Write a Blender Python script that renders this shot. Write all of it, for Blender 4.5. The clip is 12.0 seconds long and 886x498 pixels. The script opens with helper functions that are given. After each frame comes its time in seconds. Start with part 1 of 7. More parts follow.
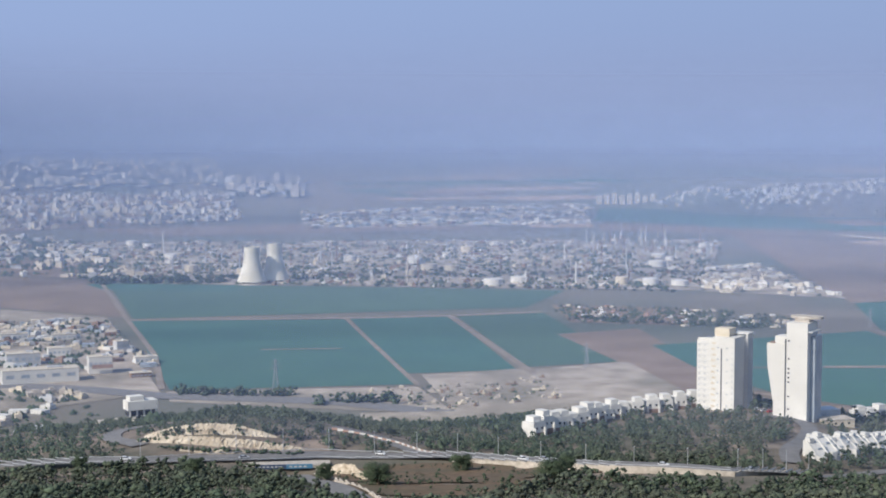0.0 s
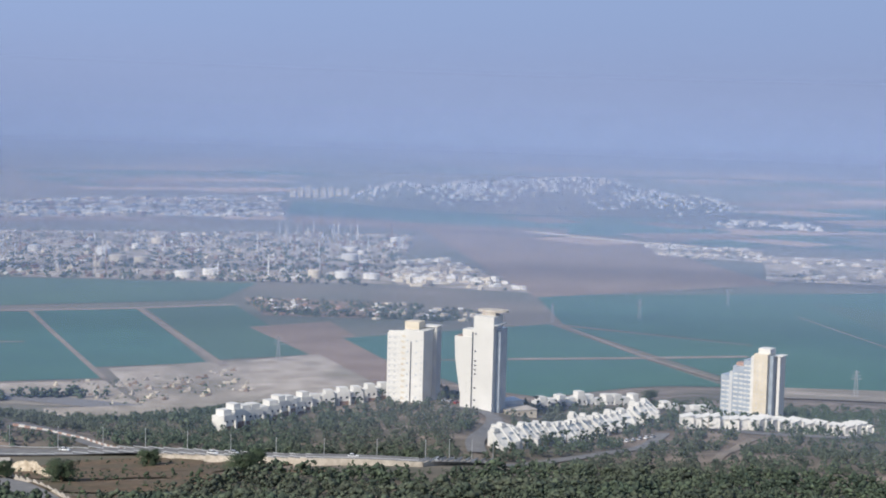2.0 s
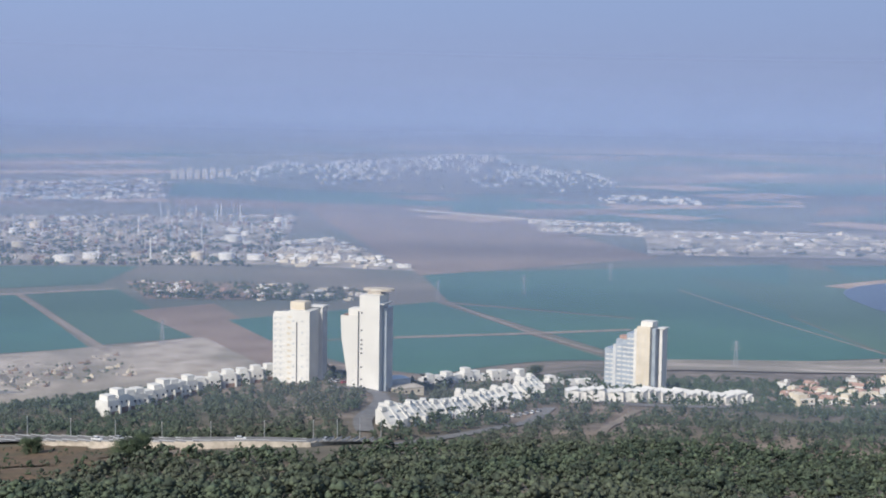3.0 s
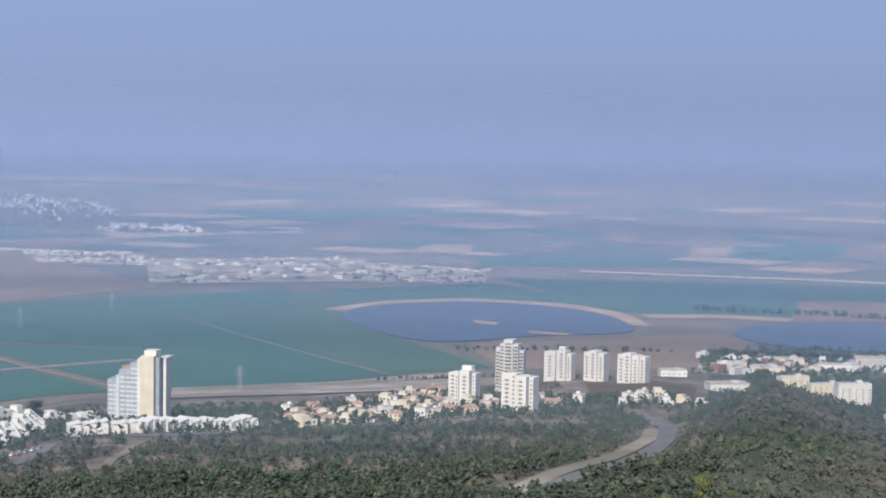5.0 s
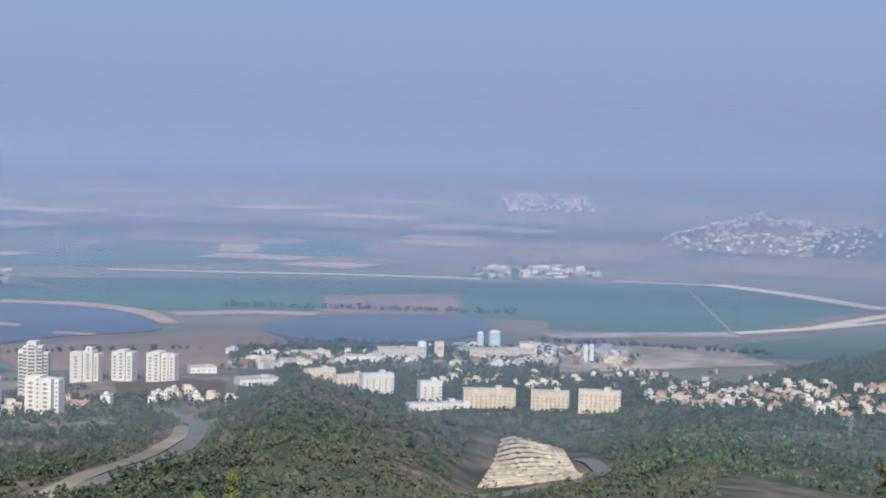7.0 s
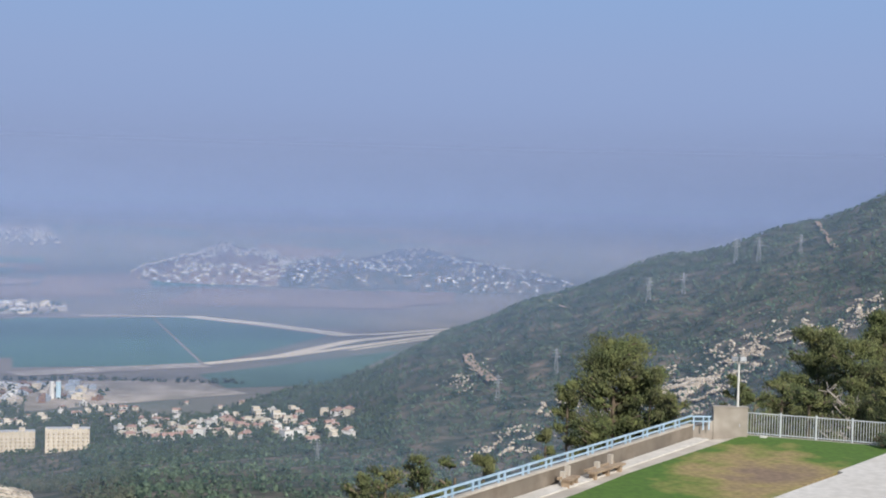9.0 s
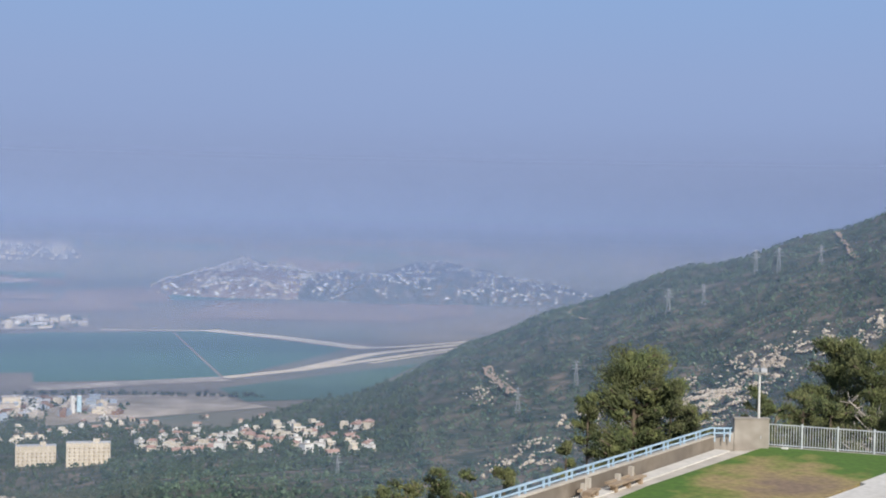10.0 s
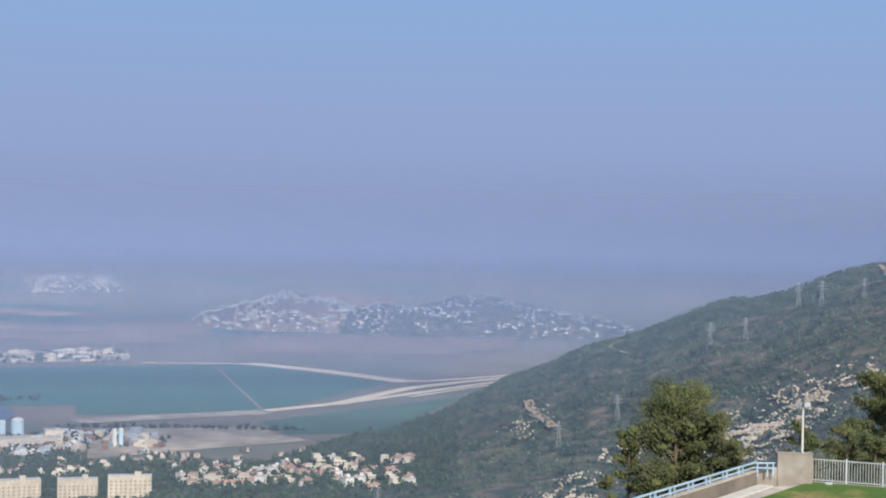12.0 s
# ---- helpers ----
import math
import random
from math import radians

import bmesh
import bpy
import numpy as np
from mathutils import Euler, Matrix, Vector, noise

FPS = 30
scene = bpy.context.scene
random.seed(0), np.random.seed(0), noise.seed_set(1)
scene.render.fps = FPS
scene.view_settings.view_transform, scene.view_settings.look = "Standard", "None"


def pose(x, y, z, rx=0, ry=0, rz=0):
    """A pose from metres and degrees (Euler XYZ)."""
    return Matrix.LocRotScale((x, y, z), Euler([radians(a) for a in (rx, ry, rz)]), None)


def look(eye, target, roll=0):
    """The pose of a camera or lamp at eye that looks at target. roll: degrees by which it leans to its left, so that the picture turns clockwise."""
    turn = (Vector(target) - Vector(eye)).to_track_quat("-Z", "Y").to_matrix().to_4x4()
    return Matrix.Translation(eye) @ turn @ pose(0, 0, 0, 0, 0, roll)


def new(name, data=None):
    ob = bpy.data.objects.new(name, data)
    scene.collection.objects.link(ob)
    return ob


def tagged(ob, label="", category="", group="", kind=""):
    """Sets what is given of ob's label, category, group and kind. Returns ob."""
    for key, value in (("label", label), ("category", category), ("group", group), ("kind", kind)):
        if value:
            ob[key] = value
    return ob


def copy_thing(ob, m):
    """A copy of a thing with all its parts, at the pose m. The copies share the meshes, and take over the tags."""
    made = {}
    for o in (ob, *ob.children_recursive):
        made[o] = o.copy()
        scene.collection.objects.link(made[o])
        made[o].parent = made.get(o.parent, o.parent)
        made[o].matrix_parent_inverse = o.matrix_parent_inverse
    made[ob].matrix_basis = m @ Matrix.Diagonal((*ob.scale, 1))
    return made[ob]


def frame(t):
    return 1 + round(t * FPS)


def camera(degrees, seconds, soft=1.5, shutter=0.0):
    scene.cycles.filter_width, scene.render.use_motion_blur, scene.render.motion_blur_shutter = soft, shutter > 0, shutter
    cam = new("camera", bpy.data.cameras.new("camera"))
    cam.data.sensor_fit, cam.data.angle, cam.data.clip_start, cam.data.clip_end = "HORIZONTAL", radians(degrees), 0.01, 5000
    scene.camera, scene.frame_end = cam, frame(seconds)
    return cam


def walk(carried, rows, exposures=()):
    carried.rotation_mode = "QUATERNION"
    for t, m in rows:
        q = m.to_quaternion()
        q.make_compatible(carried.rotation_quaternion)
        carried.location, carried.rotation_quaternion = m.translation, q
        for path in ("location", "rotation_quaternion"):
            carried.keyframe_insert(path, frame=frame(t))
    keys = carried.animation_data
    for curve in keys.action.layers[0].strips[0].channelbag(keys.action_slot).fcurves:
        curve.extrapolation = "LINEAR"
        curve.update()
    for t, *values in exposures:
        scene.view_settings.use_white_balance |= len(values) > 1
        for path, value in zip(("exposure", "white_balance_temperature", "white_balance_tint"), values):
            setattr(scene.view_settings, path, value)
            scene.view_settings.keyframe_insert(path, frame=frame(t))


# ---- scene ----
# ---- camera ----
cam = camera(33.15, 12.0, soft=1.9)
H = 300.0  # eye above the plain
ROWS = [  # seconds, heading to the right, pitch, roll
    (0.0, 0.00, -4.20, -0.11), (0.5, 1.64, -4.24, -0.51), (1.0, 2.29, -4.38, -0.46), (1.5, 6.30, -4.59, 0.75),
    (2.0, 11.81, -4.33, 1.50), (2.5, 12.77, -5.52, 0.90), (3.0, 16.28, -5.06, 0.88), (3.5, 22.09, -4.89, 1.26),
    (3.7, 24.72, -4.92, 1.59), (5.3, 37.71, -3.62, 0.76), (5.5, 39.56, -3.68, 0.67), (6.0, 43.83, -3.63, 0.79),
    (6.5, 48.27, -3.62, 1.13), (7.0, 53.36, -3.42, 1.55), (7.5, 58.23, -2.76, 1.70), (7.7, 60.13, -2.53, 1.86),
    (9.3, 74.46, -1.63, 1.48), (9.5, 74.04, -1.50, 1.41), (10.0, 72.85, -1.19, 1.21), (10.5, 72.37, -0.38, 1.30),
    (11.0, 72.05, 0.18, 1.17), (11.5, 71.46, 0.53, 1.07), (12.0, 71.27, 0.06, 1.16),
]
walk(cam, [(t, pose(0, 0, H, 90 + p, 0, -a) @ pose(0, 0, 0, 0, 0, r)) for t, a, p, r in ROWS])

# ---- world and sun ----
SUN_AZ, SUN_EL = 230.0, 37.0
world = bpy.data.worlds.new("sky")
scene.world = world
world.use_nodes = True
wn = world.node_tree
sky = wn.nodes.new("ShaderNodeTexSky")
sky.sky_type = "NISHITA"
sky.sun_disc = False
sky.sun_elevation, sky.sun_rotation = radians(SUN_EL), radians(SUN_AZ)
wn.links.new(sky.outputs[0], wn.nodes["Background"].inputs[0])
wn.nodes["Background"].inputs[1].default_value = 0.15
sun = new("sun", bpy.data.lights.new("sun", "SUN"))
sun.data.energy, sun.data.angle, sun.data.color = 4.4, radians(0.6), (1.0, 0.95, 0.88)
to_sun = Vector((math.sin(radians(SUN_AZ)) * math.cos(radians(SUN_EL)), math.cos(radians(SUN_AZ)) * math.cos(radians(SUN_EL)), math.sin(radians(SUN_EL))))
sun.matrix_world = look(to_sun * 1000, (0, 0, 0))

# ---- the lie of the land ----
# Each column: heading, then (distance, height) pairs of the hillside down to the plain.
COLUMNS = [
    (-60, [(0, 282), (60, 280), (200, 236), (480, 184), (650, 160), (800, 148), (950, 112), (1250, 40), (1500, 0)]),
    (-17, [(0, 282), (60, 280), (200, 236), (480, 184), (640, 160), (800, 147), (950, 112), (1200, 46), (1500, 0)]),
    (-8, [(0, 282), (60, 280), (200, 236), (480, 183), (615, 163), (645, 163), (660, 168), (685, 171), (720, 166), (800, 150), (950, 116), (1200, 46), (1500, 0)]),
    (0, [(0, 282), (60, 280), (200, 236), (480, 182), (640, 165), (800, 144), (950, 110), (1200, 46), (1500, 0)]),
    (7, [(0, 282), (60, 280), (200, 236), (480, 182), (640, 162), (760, 150), (860, 142), (950, 122), (1200, 56), (1600, 0)]),
    (12, [(0, 282), (60, 280), (200, 236), (480, 182), (640, 161), (730, 154), (800, 152), (880, 147), (960, 140), (1200, 60), (1700, 0)]),
    (16, [(0, 282), (60, 280), (200, 236), (480, 182), (640, 157), (750, 147), (850, 139), (960, 134), (1200, 70), (1700, 0)]),
    (22, [(0, 282), (60, 280), (200, 236), (480, 184), (640, 160), (760, 145), (850, 138), (960, 126), (1200, 85), (1550, 44), (1850, 0)]),
    (30, [(0, 282), (60, 280), (200, 236), (480, 184), (640, 163), (760, 147), (860, 137), (960, 120), (1200, 90), (1600, 38), (1900, 0)]),
    (37, [(0, 282), (60, 280), (200, 236), (480, 185), (640, 165), (760, 154), (860, 144), (980, 128), (1200, 100), (1400, 80), (1600, 45), (2000, 0)]),
    (40, [(0, 282), (60, 280), (200, 237), (480, 187), (640, 167), (800, 150), (980, 127), (1150, 108), (1380, 92), (1480, 86), (1750, 30), (2050, 0)]),
    (44, [(0, 282), (60, 280), (200, 238), (480, 190), (640, 170), (800, 152), (1000, 124), (1200, 108), (1400, 90), (1500, 80), (1750, 35), (2100, 0)]),
    (48, [(0, 283), (60, 280), (200, 238), (480, 192), (640, 190), (760, 186), (900, 160), (1100, 110), (1400, 80), (1700, 40), (2100, 0)]),
    (52, [(0, 284), (60, 281), (200, 236), (480, 188), (640, 176), (760, 168), (900, 130), (1100, 95), (1400, 72), (1700, 35), (2100, 0)]),
    (55, [(0, 285), (60, 281), (200, 232), (480, 183), (640, 158), (720, 150), (800, 156), (860, 148), (1000, 105), (1200, 90), (1450, 68), (1700, 35), (2100, 0)]),
    (58.5, [(0, 285), (60, 282), (200, 232), (480, 184), (640, 160), (760, 148), (860, 136), (1000, 112), (1200, 95), (1450, 68), (1700, 35), (2100, 0)]),
    (63, [(0, 286), (60, 283), (200, 240), (480, 196), (640, 174), (800, 150), (1000, 125), (1200, 106), (1450, 75), (1800, 25), (2100, 0)]),
    (69, [(0, 287), (60, 284), (200, 240), (480, 192), (640, 172), (800, 152), (1000, 132), (1200, 115), (1500, 102), (1750, 85), (2000, 0)]),
    (74, [(0, 287), (40, 284), (110, 270), (200, 240), (480, 185), (700, 158), (900, 142), (1200, 142), (1600, 151), (2000, 134), (2400, 0)]),
    (77.5, [(0, 287), (40, 284), (110, 272), (200, 240), (480, 180), (700, 155), (900, 145), (1200, 160), (1600, 188), (2000, 183), (2500, 0)]),
    (82.6, [(0, 287), (40, 284), (110, 274), (200, 240), (480, 180), (700, 165), (900, 168), (1200, 195), (1600, 232), (2000, 245), (2600, 0)]),
    (87.2, [(0, 287), (40, 284), (110, 276), (200, 242), (480, 190), (700, 180), (900, 195), (1200, 230), (1600, 272), (1900, 291), (2600, 0)]),
    (90.5, [(0, 287), (40, 284), (110, 277), (200, 244), (480, 200), (700, 195), (900, 215), (1200, 258), (1600, 306), (1850, 331), (2700, 0)]),
    (110, [(0, 287), (40, 285), (110, 280), (200, 270), (480, 250), (700, 260), (900, 290), (1200, 330), (1600, 370), (1850, 380), (2700, 0)]),
]
C_AZ = np.array([c[0] for c in COLUMNS], float)
C_R = np.linspace(0, 2800, 281)
C_Z = np.array([np.interp(C_R, [p[0] for p in c[1]], [p[1] for p in c[1]]) for c in COLUMNS])
_k = np.hanning(9); _k /= _k.sum()
C_Z = np.array([np.convolve(np.pad(row, 4, mode="edge"), _k, "valid") for row in C_Z])
NEAR, SPAN = 3500.0, 1350.0


def land(x, y):
    """Height of the ground at plan places (arrays), the hills and the plain at their foot."""
    x, y = np.asarray(x, float), np.asarray(y, float)
    r = np.clip(np.hypot(x, y), 0, 2799)
    az = np.degrees(np.arctan2(x, y))
    az = np.where(az < -100, az + 360, az)
    az = np.clip(az, C_AZ[0], C_AZ[-1] - 1e-6)
    i = np.clip(np.searchsorted(C_AZ, az, side="right") - 1, 0, len(C_AZ) - 2)
    f = (az - C_AZ[i]) / (C_AZ[i + 1] - C_AZ[i])
    f = f * f * (3 - 2 * f) * 0.5 + f * 0.5
    q = r / 10.0
    j = np.clip(q.astype(int), 0, 279)
    g = q - j
    a = C_Z[i, j] * (1 - g) + C_Z[i, j + 1] * g
    b = C_Z[i + 1, j] * (1 - g) + C_Z[i + 1, j + 1] * g
    z = a * (1 - f) + b * f
    bump = np.sin(x / 37.0 + 1.3 * np.sin(y / 53.0)) * np.sin(y / 41.0 + np.sin(x / 61.0)) * 2.2
    fade = np.clip((r - 150) / 200, 0, 1) * np.clip((z - 25) / 50, 0, 1)
    cut = 7.5 * np.exp(-(((x + 60) / 15.0) ** 2) - ((y - 602) / 15.0) ** 2)  # the dip under the road bridge
    return np.maximum(z + bump * fade - cut, 0.0)


def plan(x, y):
    """Plan place to world place; past NEAR the plain is drawn closer and rises towards the horizon. Also gives the scale there."""
    x, y = np.asarray(x, float), np.asarray(y, float)
    d = np.maximum(np.hypot(x, y), 1e-6)
    s = np.where(d > NEAR, (NEAR + SPAN * (1 - np.exp(-(np.maximum(d, NEAR) - NEAR) / SPAN))) / d, 1.0)
    z = np.where(d > NEAR, H * (1 - s), land(x, y))
    return x * s, y * s, z, s


def bearing(az, d):
    return d * math.sin(radians(az)), d * math.cos(radians(az))


# ---- materials ----
def nodes_of(name):
    m = bpy.data.materials.new(name)
    m.use_nodes = True
    t = m.node_tree
    return m, t, t.nodes["Principled BSDF"]


def surface(name, a, b, scale=1.0, rough=0.8, bump=0.0, metal=0.0, detail=6.0, lo=0.35, hi=0.65, c=None, scale2=None, mix2=0.5, island=0.0):
    """Two colours mixed by noise in world metres, a third by a broader noise, and fine relief."""
    m, t, p = nodes_of(name)
    geo = t.nodes.new("ShaderNodeNewGeometry")
    n = t.nodes.new("ShaderNodeTexNoise")
    n.inputs["Scale"].default_value, n.inputs["Detail"].default_value = scale, detail
    t.links.new(geo.outputs["Position"], n.inputs["Vector"])
    ramp = t.nodes.new("ShaderNodeValToRGB")
    ramp.color_ramp.elements[0].position, ramp.color_ramp.elements[1].position = lo, hi
    ramp.color_ramp.elements[0].color, ramp.color_ramp.elements[1].color = (*a, 1), (*b, 1)
    t.links.new(n.outputs[0], ramp.inputs[0])
    out = ramp.outputs[0]
    if c:
        n2 = t.nodes.new("ShaderNodeTexNoise")
        n2.inputs["Scale"].default_value, n2.inputs["Detail"].default_value = scale2 or scale / 8, 4
        t.links.new(geo.outputs["Position"], n2.inputs["Vector"])
        r2 = t.nodes.new("ShaderNodeMapRange")
        r2.inputs[1].default_value, r2.inputs[2].default_value, r2.inputs[4].default_value = 0.42, 0.62, mix2
        t.links.new(n2.outputs[0], r2.inputs[0])
        mx = t.nodes.new("ShaderNodeMix")
        mx.data_type = "RGBA"
        t.links.new(r2.outputs[0], mx.inputs[0])
        t.links.new(out, mx.inputs[6])
        mx.inputs[7].default_value = (*c, 1)
        out = mx.outputs[2]
    if island:
        hs = t.nodes.new("ShaderNodeHueSaturation")
        mr = t.nodes.new("ShaderNodeMapRange")
        mr.inputs[3].default_value, mr.inputs[4].default_value = 1 - island, 1 + island
        t.links.new(geo.outputs["Random Per Island"], mr.inputs[0])
        t.links.new(mr.outputs[0], hs.inputs["Value"])
        t.links.new(out, hs.inputs["Color"])
        out = hs.outputs[0]
    t.links.new(out, p.inputs["Base Color"])
    p.inputs["Roughness"].default_value, p.inputs["Metallic"].default_value = rough, metal
    if bump:
        bp = t.nodes.new("ShaderNodeBump")
        bp.inputs["Strength"].default_value, bp.inputs["Distance"].default_value = 0.6, bump
        t.links.new(n.outputs[0], bp.inputs["Height"])
        t.links.new(bp.outputs[0], p.inputs["Normal"])
    return m


def haze(name, tint, opacity, rise, top0, top1):
    """A tinted, partly clear sheet standing in for haze, lit by sun and sky: clear at the ground, full at the given
    rise above it, clear again from top0 to top1.
    """
    m, t, p = nodes_of(name)
    t.nodes.remove(p)
    geo = t.nodes.new("ShaderNodeNewGeometry")
    sep = t.nodes.new("ShaderNodeSeparateXYZ")
    t.links.new(geo.outputs["Position"], sep.inputs[0])
    over = t.nodes.new("ShaderNodeAttribute")
    over.attribute_name = "over_ground"
    up, dn = t.nodes.new("ShaderNodeMapRange"), t.nodes.new("ShaderNodeMapRange")
    up.interpolation_type = dn.interpolation_type = "SMOOTHSTEP"
    for node, lo, hi, a, b, out in ((up, 0.0, rise, 0.0, opacity, over.outputs["Fac"]), (dn, top0, top1, 1.0, 0.0, sep.outputs["Z"])):
        node.inputs[1].default_value, node.inputs[2].default_value, node.inputs[3].default_value, node.inputs[4].default_value = lo, hi, a, b
        t.links.new(out, node.inputs[0])
    mul = t.nodes.new("ShaderNodeMath")
    mul.operation = "MULTIPLY"
    t.links.new(up.outputs[0], mul.inputs[0])
    t.links.new(dn.outputs[0], mul.inputs[1])
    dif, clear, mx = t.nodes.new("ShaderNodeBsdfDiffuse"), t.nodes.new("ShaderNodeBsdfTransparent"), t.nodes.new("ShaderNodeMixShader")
    sea = t.nodes.new("ShaderNodeMapRange")  # tint brightened towards the sea
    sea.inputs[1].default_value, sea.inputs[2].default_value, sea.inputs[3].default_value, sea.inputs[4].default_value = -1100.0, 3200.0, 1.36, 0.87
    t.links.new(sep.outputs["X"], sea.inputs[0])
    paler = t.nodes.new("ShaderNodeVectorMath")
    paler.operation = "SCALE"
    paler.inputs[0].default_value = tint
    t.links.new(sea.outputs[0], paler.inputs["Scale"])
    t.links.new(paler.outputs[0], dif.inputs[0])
    level = t.nodes.new("ShaderNodeCombineXYZ")  # fixed upward normal: the whole sheet is lit as a level layer
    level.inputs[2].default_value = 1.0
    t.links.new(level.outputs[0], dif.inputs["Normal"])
    t.links.new(mul.outputs[0], mx.inputs[0])
    t.links.new(clear.outputs[0], mx.inputs[1])
    t.links.new(dif.outputs[0], mx.inputs[2])
    t.links.new(mx.outputs[0], t.nodes["Material Output"].inputs[0])
    return m


SOIL = surface("dry_hillside", (0.15, 0.118, 0.090), (0.32, 0.25, 0.195), 0.06, 0.95, 0.3, lo=0.38, hi=0.72, c=(0.075, 0.080, 0.052), scale2=0.012, mix2=0.7)
MAQUIS = surface("scrubby_hillside", (0.040, 0.056, 0.038), (0.22, 0.165, 0.122), 0.05, 0.95, 0.3, lo=0.42, hi=0.70, c=(0.04, 0.058, 0.036), scale2=0.010, mix2=0.55)
PLAIN = surface("plain_soil", (0.135, 0.122, 0.094), (0.20, 0.168, 0.132), 0.004, 0.95, c=(0.085, 0.118, 0.09), scale2=0.0012, mix2=0.65)
CROP = surface("dark_green_crop", (0.034, 0.108, 0.088), (0.045, 0.132, 0.104), 0.012, 0.9, c=(0.048, 0.122, 0.086), scale2=0.002, mix2=0.6)
CROP2 = surface("light_green_crop", (0.055, 0.115, 0.080), (0.07, 0.138, 0.094), 0.012, 0.9, c=(0.045, 0.10, 0.075), scale2=0.003, mix2=0.6)
TILLED = surface("tilled_brown_field", (0.19, 0.138, 0.102), (0.25, 0.182, 0.138), 0.01, 0.95, c=(0.18, 0.13, 0.09), scale2=0.002, mix2=0.6)
STUBBLE = surface("pale_stubble", (0.33, 0.235, 0.165), (0.42, 0.305, 0.215), 0.01, 0.95)
BARE = surface("bare_dusty_ground", (0.30, 0.25, 0.195), (0.46, 0.395, 0.32), 0.03, 0.95, c=(0.16, 0.14, 0.10), scale2=0.008, mix2=0.7)
TRACK = surface("pale_dirt_track", (0.20, 0.165, 0.13), (0.28, 0.23, 0.18), 0.05, 0.95)
CHALK = surface("white_chalk_road", (0.50, 0.41, 0.29), (0.66, 0.56, 0.41), 0.05, 0.95)
WATER = surface("reservoir_water", (0.055, 0.088, 0.130), (0.065, 0.102, 0.145), 0.01, 0.4)
ASPHALT = surface("worn_asphalt", (0.15, 0.145, 0.14), (0.21, 0.20, 0.19), 0.2, 0.9)
WHITE = surface("white_render", (0.60, 0.58, 0.535), (0.70, 0.68, 0.63), 0.12, 0.85, 0.0, c=(0.54, 0.515, 0.465), scale2=0.03, mix2=0.5)
CREAM = surface("cream_stone_cladding", (0.52, 0.45, 0.34), (0.63, 0.56, 0.44), 0.15, 0.85)
GREYWALL = surface("grey_render", (0.40, 0.40, 0.40), (0.52, 0.52, 0.51), 0.1, 0.85)
CONCRETE = surface("weathered_concrete", (0.42, 0.37, 0.31), (0.58, 0.52, 0.44), 1.4, 0.9, 0.01, c=(0.30, 0.26, 0.21), scale2=0.35, mix2=0.6)
REDROOF = surface("red_roof_tiles", (0.29, 0.18, 0.14), (0.40, 0.27, 0.21), 0.4, 0.85)
# window glass, also used as painted shade in recess and undercroft
GLASS_AND_SHADE = surface("dark_glass_and_shade", (0.03, 0.035, 0.045), (0.06, 0.065, 0.08), 0.3, 0.2)
LEAF = surface("pine_foliage", (0.020, 0.037, 0.025), (0.070, 0.094, 0.055), 0.16, 0.85, island=0.45, lo=0.36, hi=0.64, c=(0.088, 0.082, 0.062), scale2=0.010, mix2=0.35)
# tree colour paled to imitate haze on the spur; brown is dry growth
SPURLEAF = surface("haze_paled_dry_foliage", (0.026, 0.048, 0.034), (0.090, 0.110, 0.066), 0.16, 0.85, island=0.30, lo=0.32, hi=0.68, c=(0.125, 0.100, 0.078), scale2=0.016, mix2=0.42)
SCRUB = surface("dark_scrub_foliage", (0.020, 0.046, 0.034), (0.092, 0.128, 0.076), 0.05, 0.85, island=0.5, lo=0.38, hi=0.62, c=(0.03, 0.058, 0.036), scale2=0.007, mix2=0.5)
GREEN = surface("garden_tree_foliage", (0.026, 0.044, 0.025), (0.058, 0.084, 0.042), 0.5, 0.8, island=0.4)
PINE = surface("sunlit_pine_needles", (0.040, 0.058, 0.018), (0.130, 0.145, 0.046), 1.3, 0.75, island=0.5, c=(0.115, 0.100, 0.040), scale2=0.5, mix2=0.4)
FENCEPAINT = surface("pale_grey_fence_paint", (0.42, 0.44, 0.44), (0.52, 0.54, 0.54), 1.0, 0.6)
# brownish concrete, its colour darkened for the parapet's shadowed inner face
SHADED_CONC = surface("shade_darkened_brown_concrete", (0.15, 0.12, 0.09), (0.24, 0.20, 0.155), 1.2, 0.95, 0.01, c=(0.12, 0.10, 0.08), scale2=0.3, mix2=0.6)
DRYGRASS = surface("dry_brown_grass", (0.090, 0.058, 0.033), (0.165, 0.108, 0.060), 0.35, 0.95, 0.3, c=(0.085, 0.072, 0.042), scale2=0.06, mix2=0.75)
ROCK = surface("pale_limestone_rock", (0.42, 0.35, 0.26), (0.66, 0.58, 0.46), 0.25, 0.95, 0.3, c=(0.28, 0.22, 0.15), scale2=0.07, mix2=0.5)
PYLONGREY = surface("dull_pylon_steel", (0.24, 0.25, 0.26), (0.32, 0.33, 0.34), 0.4, 0.6)
STEEL = surface("galvanised_steel", (0.38, 0.39, 0.40), (0.50, 0.51, 0.52), 0.4, 0.5, metal=0.3)
BLUEMETAL = surface("pale_blue_painted_rail", (0.30, 0.42, 0.52), (0.42, 0.54, 0.64), 2.0, 0.5)
PAVING = surface("pale_paving", (0.52, 0.485, 0.43), (0.63, 0.59, 0.53), 2.5, 0.9, 0.003, c=(0.46, 0.42, 0.36), scale2=0.4)
# glazing colour, also painted on where walls and gaps lie in shade
BLUEGREY = surface("blue_grey_glass_and_shade", (0.26, 0.30, 0.34), (0.36, 0.40, 0.44), 0.2, 0.3)
LIGHTBLUE = surface("pale_blue_silo_paint", (0.40, 0.55, 0.62), (0.52, 0.66, 0.72), 0.1, 0.6)
